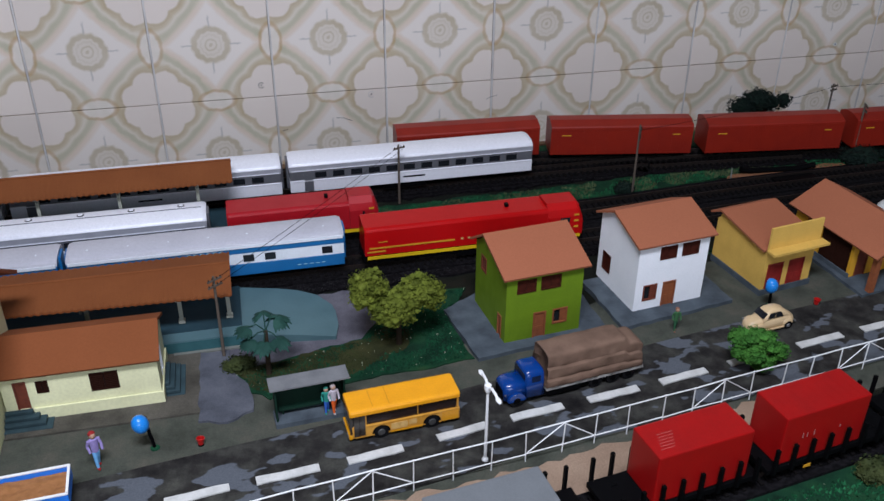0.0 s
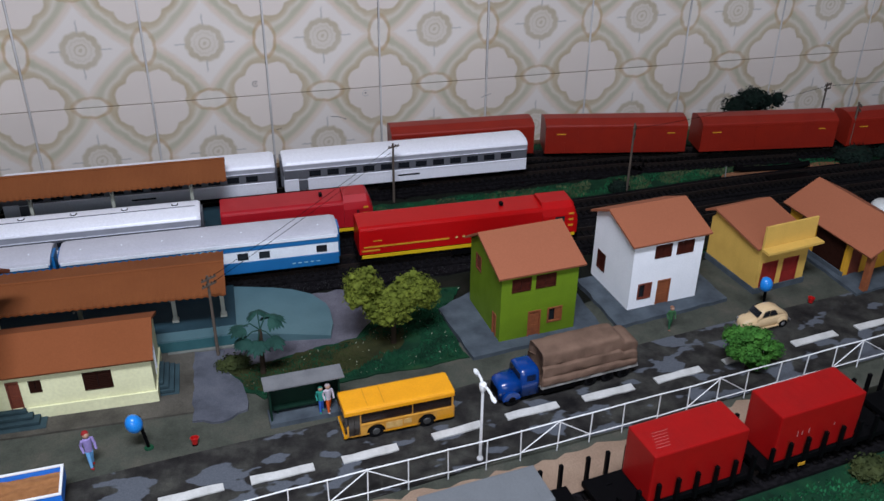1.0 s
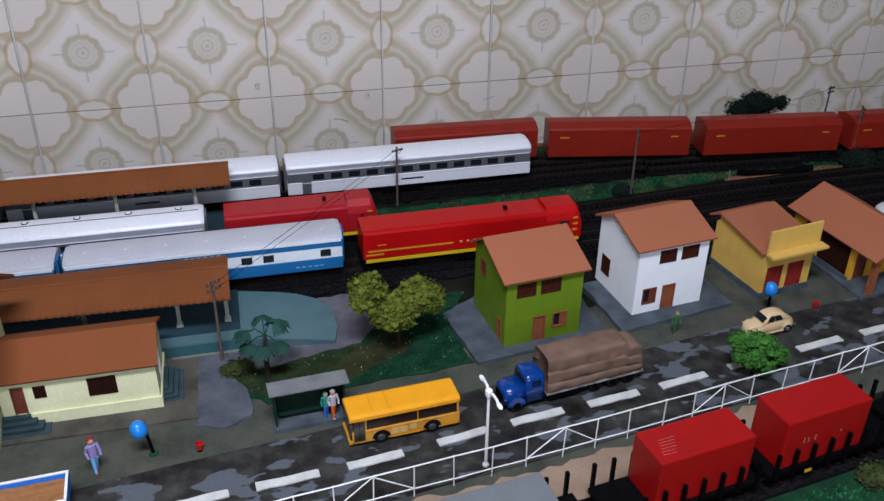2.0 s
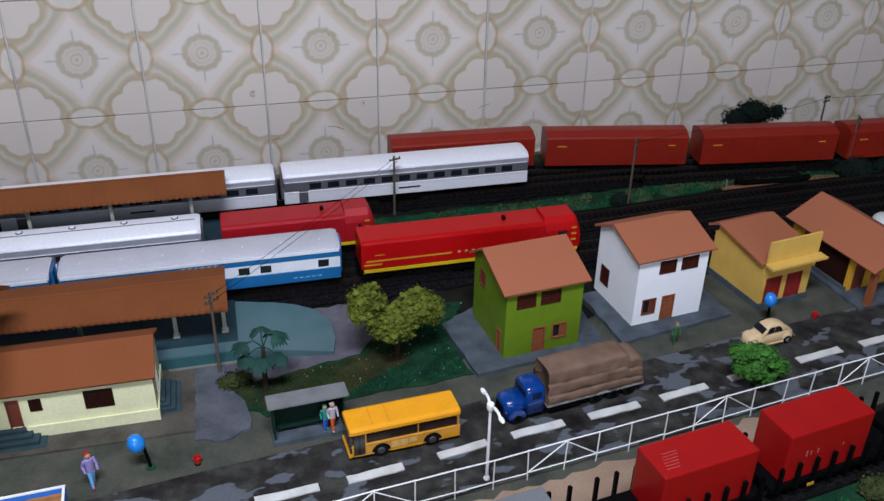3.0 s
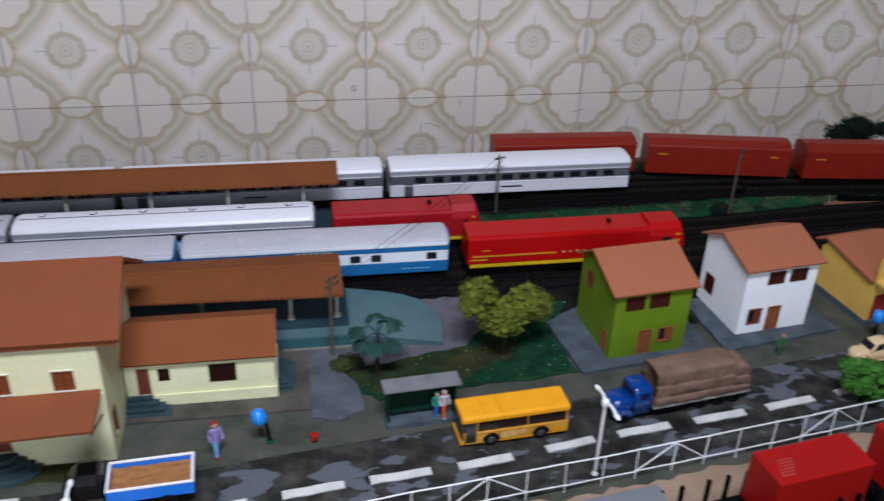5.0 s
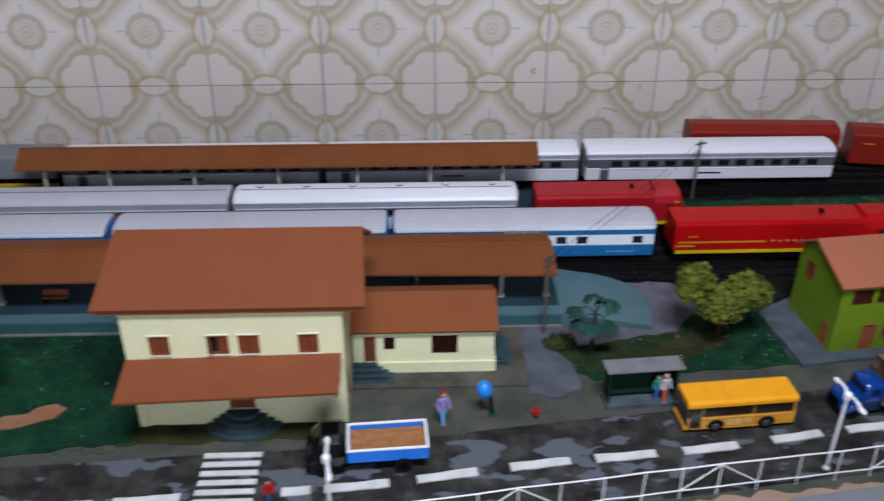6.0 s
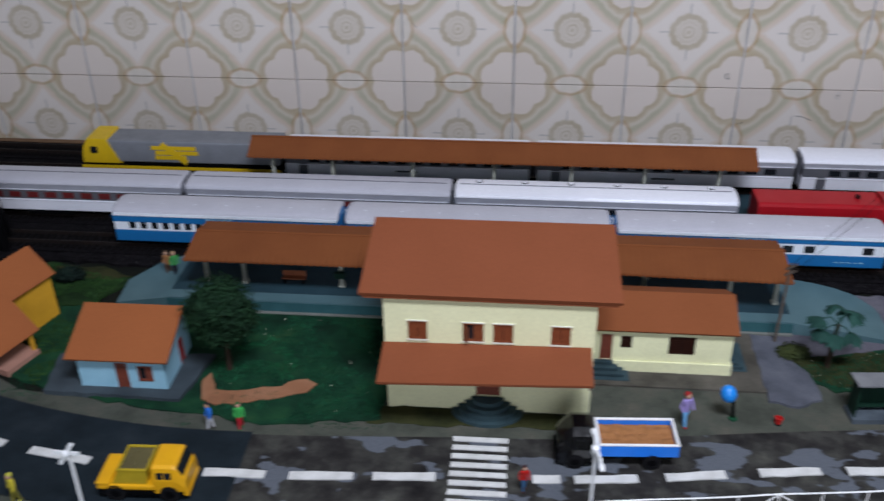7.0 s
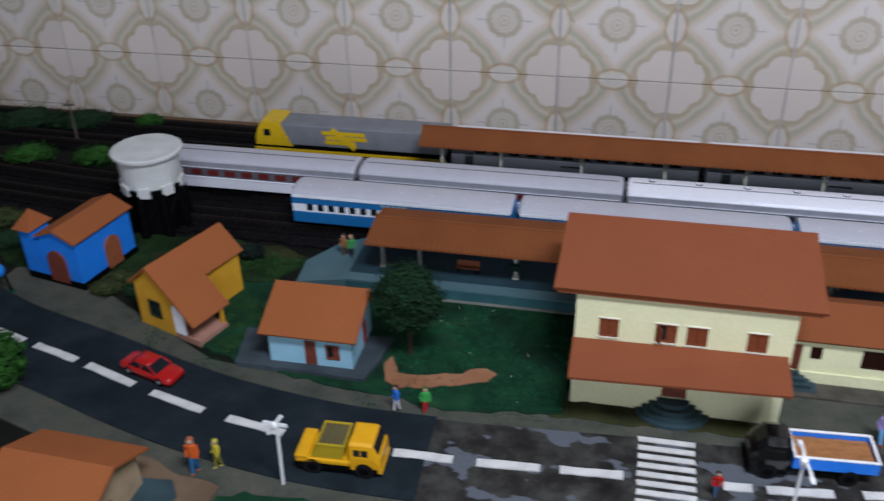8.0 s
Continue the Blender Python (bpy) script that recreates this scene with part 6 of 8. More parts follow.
sign = thing("crossing_sign", pose(-0.4475, 0.386, 0.0006), "white crossbuck sign on a white post", "sign")
part("post", rod(bmesh.new(), (0, 0, 0), (0.0015, 0, 0.053), 0.0010, n=10), WHITEMETAL, sign)
for a, ln in ((-2, 0.0080), (58, 0.0100)):
    m = Matrix.Translation((0.0012, -0.0015, 0.0535)) @ Matrix.Rotation(radians(-a), 4, "Y")
    part("board", box(bmesh.new(), -ln, ln, -0.0004 - (a > 0) * 0.0009, 0.0004 - (a > 0) * 0.0009, -0.0013, 0.0013, m=m), WHITEMETAL, sign)
part("hub", ball(bmesh.new(), (0.0012, -0.0034, 0.0535), 0.0021, (1, 0.6, 1.3)), WHITEMETAL, sign)


def phone_hood(x, y, turn):
    t = thing("phone_booth", pose(x, y, 0.0006, 0, 0, turn), "bright blue egg-shaped phone hood on a black post", "phone booth", "phone hoods")
    part("post", rod(bmesh.new(), (0.003, 0, 0), (0.0005, 0, 0.021), 0.0012, n=10), BLACK, t)
    part("foot", turned(bmesh.new(), [(0.0036, -0.0004), (0.0030, 0.0008), (0.0014, 0.0014)], 9, (0.003, 0)), TURF, t)
    bm = ball(bmesh.new(), (0, 0, 0), 0.0061, (0.92, 0.92, 1.14), 20, 14)
    for v in list(bm.verts):
        if v.co.y > 0.0039:
            v.co.y = 0.0039 + (v.co.y - 0.0039) * -0.55
    bmesh.ops.rotate(bm, verts=bm.verts, cent=(0, 0, 0), matrix=Matrix.Rotation(radians(-14), 3, "Y"))
    bmesh.ops.translate(bm, verts=bm.verts, vec=(-0.0033, 0, 0.0230))
    part("hood", bm, BALLBLUE, t, smooth=True)
    part("telephone", boxes((-0.0028, 0.0016, 0.0030, 0.0048, 0.0195, 0.0245)), BLACK, t)
    return t


phone_hood(-0.0315, 0.5075, 10)
phone_hood(0.4660, 0.5715, 40)
phone_hood(-0.7660, 0.5560, 30)


def litter_bin(x, y, label, s=1.0):
    t = thing("litter_bin", pose(x, y, 0.0006, random.Random(x).uniform(-6, 6), 4, 20), label, "bin", "litter bins")
    part("bin", turned(bmesh.new(), [(0.0022 * s, 0.0008), (0.0026 * s, 0.003 * s), (0.0033 * s, 0.0062 * s), (0.0036 * s, 0.0064 * s), (0.0030 * s, 0.0066 * s), (0.0024 * s, 0.0040 * s)], 14), CARRED, t)
    part("foot", turned(bmesh.new(), [(0.0026 * s, -0.0004), (0.0024 * s, 0.0009)], 12), BLACK, t)
    return t


litter_bin(0.0015, 0.5045, "small red litter bin on the pavement", 0.85)
litter_bin(0.5080, 0.5660, "small red litter bin on the pavement", 0.85)


def figurine(x, y, h, top, low, hair, turn=0.0, z=0.0008):
    """A plain painted figurine: one mesh with plain colours."""
    bm = bmesh.new()
    k = h / 0.022
    rod(bm, (-0.0010 * k, -0.0017 * k, 0.0008 * k), (-0.0008 * k, 0, 0.010 * k), 0.0007 * k, 0.0012 * k, 8)
    rod(bm, (0.0010 * k, 0.0019 * k, 0.0008 * k), (0.0008 * k, 0, 0.010 * k), 0.0007 * k, 0.0012 * k, 8)
    legs = len(bm.faces)
    bmesh.ops.create_cone(bm, cap_ends=True, segments=10, radius1=0.0018 * k, radius2=0.0023 * k, depth=0.0078 * k, matrix=Matrix.Translation((0, 0, 0.0139 * k)) @ Matrix.Diagonal((1, 0.68, 1, 1)))
    ball(bm, (0, 0, 0.0176 * k), 0.0023 * k, (1, 0.66, 0.45), 10, 6)
    rod(bm, (-0.0024 * k, 0, 0.0176 * k), (-0.0031 * k, 0.0010 * k, 0.0140 * k), 0.0008 * k, 0.0007 * k, 6)
    rod(bm, (-0.0031 * k, 0.0010 * k, 0.0141 * k), (-0.0028 * k, -0.0008 * k, 0.0108 * k), 0.0007 * k, 0.0006 * k, 6)
    rod(bm, (0.0024 * k, 0, 0.0176 * k), (0.0031 * k, -0.0008 * k, 0.0140 * k), 0.0008 * k, 0.0007 * k, 6)
    rod(bm, (0.0031 * k, -0.0008 * k, 0.0141 * k), (0.0028 * k, -0.0022 * k, 0.0112 * k), 0.0007 * k, 0.0006 * k, 6)
    torso = len(bm.faces)
    ball(bm, (0, 0, 0.0202 * k), 0.0017 * k, (1, 1, 1.1), 10, 7)
    rod(bm, (0, 0, 0.0180 * k), (0, 0, 0.0192 * k), 0.0008 * k, 0.0008 * k, 6)
    head = len(bm.faces)
    ball(bm, (0, 0.0005 * k, 0.0209 * k), 0.0018 * k, (1, 1, 0.85), 10, 7)
    for sx, sy in ((-0.0010, -0.0021), (0.0010, 0.0015)):
        ball(bm, (sx * k, sy * k, 0.0006 * k), 0.0010 * k, (0.8, 1.5, 0.6), 8, 5)
    bm.faces.ensure_lookup_table()
    for i, f in enumerate(bm.faces):
        f.material_index = 0 if i < legs else 1 if i < torso else 2 if i < head else 3
    me = bpy.data.meshes.new("figurine")
    bm.to_mesh(me)
    bm.free()
    for mt in (cloth("figure_legs", low), cloth("figure_top", top), SKIN, cloth("figure_hair", hair)):
        me.materials.append(mt)
    ob = new("figurine", me)
    ob.matrix_world = pose(x, y, z, 0, 0, turn)
    return tagged(ob, "tiny painted plastic figurine standing upright", "figurine", "figurines")


figurine(-0.0635, 0.498, 0.029, (0.30, 0.24, 0.50), (0.16, 0.40, 0.70), (0.28, 0.02, 0.02), 30)
figurine(0.0885, 0.5145, 0.022, (0.03, 0.25, 0.20), (0.03, 0.10, 0.40), (0.03, 0.20, 0.15), 0, 0.0045)
figurine(0.0935, 0.5135, 0.024, (0.50, 0.45, 0.50), (0.60, 0.10, 0.02), (0.35, 0.30, 0.30), 20, 0.0045)
figurine(-0.3925, 0.4690, 0.023, (0.03, 0.16, 0.60), (0.62, 0.62, 0.64), (0.03, 0.02, 0.02), -30)
figurine(-0.3715, 0.4710, 0.023, (0.05, 0.35, 0.08), (0.40, 0.02, 0.03), (0.04, 0.10, 0.03), 20)
figurine(-0.5085, 0.3850, 0.030, (0.55, 0.10, 0.02), (0.02, 0.12, 0.28), (0.30, 0.10, 0.05), 10)
figurine(-0.4955, 0.3925, 0.024, (0.50, 0.42, 0.04), (0.20, 0.18, 0.03), (0.42, 0.40, 0.06), -20)
figurine(-0.4880, 0.6530, 0.024, (0.30, 0.14, 0.06), (0.10, 0.06, 0.04), (0.08, 0.05, 0.03), 0, 0.0075)
figurine(-0.4800, 0.6500, 0.024, (0.06, 0.30, 0.08), (0.02, 0.02, 0.03), (0.35, 0.22, 0.12), 40, 0.009)
figurine(-0.1735, 0.4275, 0.021, (0.42, 0.015, 0.012), (0.04, 0.10, 0.20), (0.05, 0.02, 0.02), 15, 0.0014)
figurine(0.3740, 0.5570, 0.022, (0.05, 0.14, 0.06), (0.03, 0.10, 0.05), (0.25, 0.12, 0.08), 0)

bench = thing("platform_bench", pose(-0.373, 0.642, 0.0116), "brown-red bench on the station platform", "bench")
part("seat", boxes((-0.010, 0.010, -0.002, 0.003, 0.0042, 0.0052)), JOINERY, bench)
part("backrest", boxes((-0.010, 0.010, 0.0031, 0.0039, 0.0042, 0.0100)), JOINERY, bench)
for x in (-0.0085, 0.0075):
    part("leg", boxes((x, x + 0.001, -0.0018, 0.0028, 0.0, 0.0041)), BLACK, bench)
pot = thing("flower_box", pose(-0.331, 0.6335, 0.0235), "dark green hanging box on the canopy post", "planter")
part("box", boxes((-0.0045, 0.0045, -0.0022, 0.0022, 0.0, 0.0055), bevel=0.0005), SHGREEN, pot)


def pole(x, y, h, label, arms=(0.9,), r=0.0013, lean=(0, 0), turn=0):
    p = thing("utility_pole", pose(x, y, 0.0, lean[0], lean[1], turn), label, "utility pole", "utility poles")
    part("post", rod(bmesh.new(), (0, 0, -0.001), (0, 0, h), r, r * 0.75, n=10), PINWOOD, p)
    for k in arms:
        a = part("crossarm", boxes((-0.0062, 0.0062, -0.0018, -0.0008, h * k - 0.0007, h * k + 0.0007)), PINWOOD, p)
        for s in (-0.0052, -0.002, 0.002, 0.0052):
            part("insulator", turned(bmesh.new(), [(0.0005, h * k + 0.0007), (0.0007, h * k + 0.0015), (0.0003, h * k + 0.0021)], 8, (s, -0.0013)), BARK, a)
    return p


def pole_top(x, y, h, side=0.0):
    return Vector((x + side, y - 0.001, h * 0.93))


POLES = [(0.0195, 0.600, 0.074), (0.2000, 0.827, 0.064), (0.4395, 0.793, 0.078), (0.7200, 0.824, 0.065), (0.7520, 0.925, 0.050), (-0.8750, 0.850, 0.055)]
for (x, y, h), arms, turn in zip(POLES, ((0.9, 0.97), (0.95,), (0.82, 0.92), (0.88, 0.96), (0.85, 0.95), (0.9,)), (35, 20, 60, 70, 20, 10)):
    pole(x, y, h, "weathered brown utility pole with crossarms", arms, turn=turn)


def wire(a, b, sag):
    bm = bmesh.new()
    pts = [a.lerp(b, k / 14) - Vector((0, 0, sag * (1 - (2 * k / 14 - 1) ** 2))) for k in range(15)]
    tube(bm, pts, 0.00022, 5)
    ob = part("overhead_wire", bm, BLACK)
    return tagged(ob, "thin dark wire strung between utility poles", "wire", "overhead wires")


for s in (-0.004, 0.004):
    wire(pole_top(*POLES[0], s), pole_top(*POLES[1], s), 0.002)
wire(pole_top(*POLES[2]), pole_top(*POLES[4]), 0.004)
wire(pole_top(*POLES[4]), Vector((1.05, 0.925, 0.052)), 0.003)
wire(pole_top(*POLES[5]), Vector((-1.25, 0.86, 0.055)), 0.003)

# ---- vehicles ----


def tyre(parent, x, y, r, w, rim=None):
    s = -1 if y < 0 else 1
    bm = bmesh.new()
    rod(bm, (x, y - s * w, r), (x, y, r), r, r * 0.96, n=22)
    t = part("wheel", bm, RUBBER, parent)
    part("rim", rod(bmesh.new(), (x, y + s * 0.00005, r), (x, y + s * 0.0005, r), r * 0.52, r * 0.42, n=16), rim or RIM, t)
    return t


def side_plate(bm, poly, y, t):
    """An upright plate at y from an (x, z) outline."""
    fr = [bm.verts.new((x, y, z)) for x, z in poly]
    bk = [bm.verts.new((x, y + t, z)) for x, z in poly]
    n = len(poly)
    bm.faces.new(fr)
    bm.faces.new(bk[::-1])
    for i in range(n):
        bm.faces.new((fr[i], fr[(i + 1) % n], bk[(i + 1) % n], bk[i]))
    return bm


bus = thing("bus", pose(0.1385, 0.4965, 0.0012, 0, 0, 4.2), "orange-yellow single-deck toy bus with dark windows", "bus")
h, w = 0.0385, 0.0112
bm = sweep(bmesh.new(), [(-w, 0.0034), (w, 0.0034), (w + 0.0002, 0.0128), (-w - 0.0002, 0.0128)], [(-h, 0.9, 1, 0), (-h + 0.004, 1, 1, 0), (h - 0.002, 1, 1, 0), (h, 0.96, 1, 0)])
part("lower_body", bm, BUSPALE, bus, "faded tan-orange lower side")
bm = sweep(bmesh.new(), [(-w + 0.0012, 0.0129), (w - 0.0012, 0.0129), (w - 0.0016, 0.0222), (-w + 0.0016, 0.0222)], [(-h + 0.0012, 0.92, 1, 0), (-h + 0.005, 1, 1, 0), (h - 0.0014, 1, 1, 0)])
part("window_band", bm, BUSGLASS, bus)
for s in (-1, 1):
    for x, half in ((-h + 0.0106, 0.0004), (0.0085, 0.00025), (h - 0.0014, 0.0006)):
        ys = sorted((s * (w - 0.0014), s * (w - 0.0004)))
        part("pillar", boxes((x - half, x + half, ys[0], ys[1], 0.0128, 0.0223)), BUSPALE, bus)
    side = sorted((s * (w + 0.0002), s * (w + 0.0005)))
    part("waist_rail", boxes((-h + 0.0112, h - 0.0012, *side, 0.0119, 0.0129)), BUSPALE, bus)
    part("rear_panel", boxes((0.0256, h - 0.0012, *side, 0.0042, 0.0118)), ORANGE, bus)
    part("side_panel", boxes((-0.0106, 0.0010, *side, 0.0056, 0.0110), (0.0020, 0.0074, *side, 0.0070, 0.0110)), BUSMARK, bus, "pale worn side panels")
    part("skirt", boxes((-0.0108, 0.0116, *side, 0.0034, 0.0044)), ORANGE, bus)
bm = sweep(bmesh.new(), [(-w - 0.0004, 0.0224), (w + 0.0004, 0.0224), (w + 0.0005, 0.0250), (w - 0.0002, 0.0263), (w - 0.0018, 0.0268), (-w + 0.0018, 0.0268), (-w + 0.0002, 0.0263), (-w - 0.0005, 0.0250)], [(-h - 0.0004, 0.95, 0.985, 0), (-h + 0.0006, 0.99, 1, 0), (-h + 0.003, 1, 1, 0), (h - 0.003, 1, 1, 0), (h - 0.0008, 0.98, 1, 0), (h, 0.94, 0.985, 0)])
part("roof", bm, BUSROOF, bus, "bright orange-yellow roof")
part("windscreen", boxes((-h - 0.0003, -h + 0.0016, -w + 0.0007, -0.0003, 0.0066, 0.0222), (-h - 0.0003, -h + 0.0016, 0.0003, w - 0.0007, 0.0066, 0.0222)), BUSSCREEN, bus, "greyish clear windscreen")
for s in (-1, 1):
    ys = sorted((s * (w - 0.0008), s * (w + 0.0004)))
    door = part("door", boxes((-h + 0.0022, -h + 0.0100, *ys, 0.0052, 0.0221)), BUSSCREEN, bus, "dark glazed bus door")
    ys = sorted((s * (w + 0.0002), s * (w + 0.0006)))
    part("door_post", boxes((-h + 0.0058, -h + 0.0062, *ys, 0.0052, 0.0221)), BUSGLASS, door)
    part("headlight", boxes((-h - 0.0016, -h - 0.0011, *sorted((s * 0.0050, s * 0.0088)), 0.0036, 0.0052)), RIM, bus)
for x in (-0.0225, -0.0110):
    part("roof_seam", boxes((x - 0.00025, x + 0.00025, -w + 0.002, w - 0.002, 0.0266, 0.02692)), BUSSEAM, bus)
part("bumper", box(bmesh.new(), -h - 0.0012, -h + 0.0012, -w + 0.0006, w - 0.0006, 0.0026, 0.0058, bevel=0.0004), ORANGE, bus)
for x in (-0.0175, 0.0185):
    for s in (-1, 1):
        tyre(bus, x, s * (w + 0.0003), 0.0052, 0.003, RIMDARK)
        part("wheel_arch", side_plate(bmesh.new(), [(x + 0.0064 * math.cos(math.pi * k / 10), 0.0048 + 0.0064 * math.sin(math.pi * k / 10)) for k in range(11)], s * (w + 0.0001) - 0.0001, 0.0002), BLACK, bus)

truck = thing("loaded_truck", pose(0.2665, 0.5115, 0.0012, 0, 0, 8.0), "blue bonneted truck with a brown tarpaulined load", "truck")
h, w = 0.056, 0.0108
part("chassis", boxes((-h + 0.006, h - 0.004, -0.006, 0.006, 0.0045, 0.0075), (-h + 0.02, h - 0.02, -w + 0.001, w - 0.001, 0.004, 0.0068)), BLACK, truck)
bm = sweep(bmesh.new(), [(-0.0090, 0.0050), (0.0090, 0.0050), (0.0096, 0.0125), (0.0090, 0.0160), (0.0072, 0.0180), (0.004, 0.0188), (-0.004, 0.0188), (-0.0072, 0.0180), (-0.0090, 0.0160), (-0.0096, 0.0125)], [(-h, 0.74, 0.80, 0.0012), (-h + 0.0010, 0.86, 0.90, 0.0006), (-h + 0.003, 0.95, 0.97, 0.0001), (-h + 0.006, 0.99, 1.0, 0), (-h + 0.016, 1.03, 1.04, 0)])
bonnet = part("bonnet", bm, TRUCKBLUE, truck, smooth=True)
part("grille", boxes((-h - 0.0006, -h + 0.0004, -0.0055, 0.0055, 0.0072, 0.0132)), BLACK, bonnet)
for s in (-1, 1):
    part("headlight", ball(bmesh.new(), (-h + 0.0012, s * 0.0072, 0.0102), 0.0014, (0.6, 1, 1), 10, 6), RIM, bonnet)
    m = [(-0.047 + 0.0068 * math.cos(math.pi * k / 12), 0.0052 + 0.0068 * math.sin(math.pi * k / 12)) for k in range(13)]
    part("mudguard", side_plate(bmesh.new(), m, -w - 0.0004 if s < 0 else w - 0.0026, 0.003), TRUCKBLUE, truck)
    part("side_tank", boxes((-h + 0.034, -h + 0.060, *sorted((s * (w - 0.003), s * (w + 0.0002))), 0.0034, 0.0080)), BLACK, truck)
bm = sweep(bmesh.new(), [(-w, 0.0058), (w, 0.0058), (w, 0.0175), (w - 0.0008, 0.0240), (w - 0.0020, 0.0264), (w - 0.0045, 0.0275), (-w + 0.0045, 0.0275), (-w + 0.0020, 0.0264), (-w + 0.0008, 0.0240), (-w, 0.0175)], [(-h + 0.0160, 0.95, 0.94, 0.0004), (-h + 0.0168, 0.98, 0.98, 0), (-h + 0.019, 1, 1, 0), (-h + 0.0280, 1, 1, 0), (-h + 0.0294, 0.98, 0.98, 0), (-h + 0.0302, 0.94, 0.94, 0.0004)])
cab = part("cab", bm, TRUCKBLUE, truck, smooth=True)
part("windscreen", boxes((-h + 0.0152, -h + 0.0170, -0.0078, -0.0003, 0.0202, 0.0240), (-h + 0.0152, -h + 0.0170, 0.0003, 0.0078, 0.0202, 0.0240)), PANE, cab)
for s in (-1, 1):
    part("side_window", boxes((-h + 0.0200, -h + 0.0268, *sorted((s * (w - 0.0010), s * (w + 0.0001))), 0.0186, 0.0232)), CABGLASS, cab)
part("bed", boxes((-h + 0.032, h, -w - 0.001, w + 0.001, 0.0084, 0.0098)), BEDWOOD, truck)
for s in (-1, 1):
    for i in range(8):
        x0 = -h + 0.0322 + i * 0.01
        part("side_board", boxes((x0, x0 + 0.0092, *sorted((s * (w + 0.0002), s * (w + 0.0012))), 0.0099, 0.0114)), BEDWOOD, truck)
bm = bmesh.new()
rng = random.Random(8)
half_prof = [(1.12, 0.0112), (1.17, 0.0122), (1.18, 0.0160), (1.14, 0.0176), (1.03, 0.0182), (1.08, 0.0189), (1.115, 0.0200), (1.10, 0.0258), (1.07, 0.0270), (0.95, 0.0275), (0.985, 0.0283), (1.00, 0.0293), (0.975, 0.0350), (0.955, 0.0368), (0.90, 0.0380), (0.80, 0.0386), (0.45, 0.0391)]
prof = [(-a, z) for a, z in half_prof] + [(0.0, 0.0393)] + half_prof[::-1]
nx, rings = 56, []
for i in range(-1, nx + 1):
    t = max(0, i) / nx
    x = -h + 0.0315 + t * 0.079
    fall = 1.0 - 0.02 * t - 0.17 * min(1, max(0, (t - 0.80) / 0.05)) - 0.14 * max(0, (t - 0.92) / 0.08) ** 2
    narrow = 1.0 - 0.05 * max(0, (t - 0.95) / 0.05)
    if i == -1:
        # the load shows as a hollow under the front hem
        x, narrow = x + 0.0045, 0.80
    elif i == 0:
        narrow = 0.985
    ring_v = []
    for k, (a, z) in enumerate(prof):
        low = 1 - k / (len(prof) - 1) * 2
        sag = 0.6 if abs(low) < 0.35 else 1.0
        fold = sag * (0.0010 * noise.noise(Vector((t * 4.0, k * 0.30, 4.2))) + 0.0006 * noise.noise(Vector((t * 13, k * 0.55, 1.7)))) + rng.uniform(-0.00008, 0.00008)
        # the lower seams wander along the load
        wave = 0.0006 * noise.noise(Vector((t * 6, 0.3 if z < 0.019 else 7.1, 0.4))) if z < 0.034 else 0.0
        zz = 0.010 + (z - 0.010) * fall * (narrow if i == -1 else 1) + fold * 0.5 + wave
        ring_v.append(bm.verts.new((x + (rng.uniform(-0.0003, 0.0003) if i > 0 else 0), a * (w + 0.0002 + fold) * narrow, zz)))
    rings.append(ring_v)
for a, b in zip(rings, rings[1:]):
    for k in range(len(prof) - 1):
        bm.faces.new((a[k], a[k + 1], b[k + 1], b[k]))
    bm.faces.new((a[-1], a[0], b[0], b[-1]))
bm.faces.new(rings[0][::-1])
bm.faces.new(rings[-1])
part("tarpaulin", bm, TARP, truck, "creased brown tarpaulin", smooth=True)
for x in (-0.047, 0.0165, 0.031, 0.0445):
    for s in (-1, 1):
        tyre(truck, x, s * (w + 0.0003), 0.0054, 0.0034, BLACK)

dump = thing("sand_truck", pose(-0.1075, 0.4650, 0.0012, 0, 0, 3.5), "toy truck with black cab and blue bed full of sand", "truck")
bed = part("bed_floor", boxes((-0.0195, 0.0325, -0.0132, 0.0132, 0.0110, 0.0127)), BEDBLUE, dump)
for r in ((-0.0195, 0.0325, -0.0132, -0.0120), (-0.0195, 0.0325, 0.0120, 0.0132), (-0.0195, -0.0183, -0.0119, 0.0119), (0.0313, 0.0325, -0.0119, 0.0119)):
    p = part("bed_side", boxes((*r, 0.0128, 0.0200)), BEDBLUE, dump)
    part("rim", boxes((r[0] - 0.0002, r[1] + 0.0002, r[2] - 0.0002, r[3] + 0.0002, 0.0201, 0.0210)), WHITEMETAL, p)
bm = bmesh.new()
bmesh.ops.create_grid(bm, x_segments=30, y_segments=20, size=0.5)
for v in bm.verts:
    v.co = Vector((0.0065 + v.co.x * 0.0488, v.co.y * 0.0236, 0.0166 + 0.0012 * noise.noise(Vector((v.co.x * 6, v.co.y * 6, 1.3)))))
part("sand", bm, SANDLOAD, dump, "orange-brown sand load")
bm = sweep(bmesh.new(), [(-0.0130, 0.004), (0.0130, 0.004), (0.0138, 0.017), (0.0118, 0.0265), (0.006, 0.0298), (-0.006, 0.0298), (-0.0118, 0.0265), (-0.0138, 0.017)], [(-0.0455, 0.80, 0.62, 0.0005), (-0.042, 0.94, 0.80, 0), (-0.036, 1, 1, 0), (-0.024, 1, 1, 0), (-0.0215, 0.95, 0.97, 0)])
cab = part("cab", bm, GLOSSBLACK, dump, "glossy black cab")
part("windscreen", boxes((-0.0385, -0.0372, -0.0095, 0.0095, 0.0185, 0.0255)), PANE, cab)
part("bumper", boxes((-0.0466, -0.0452, -0.0120, 0.0120, 0.0040, 0.0062)), BLACK, dump)
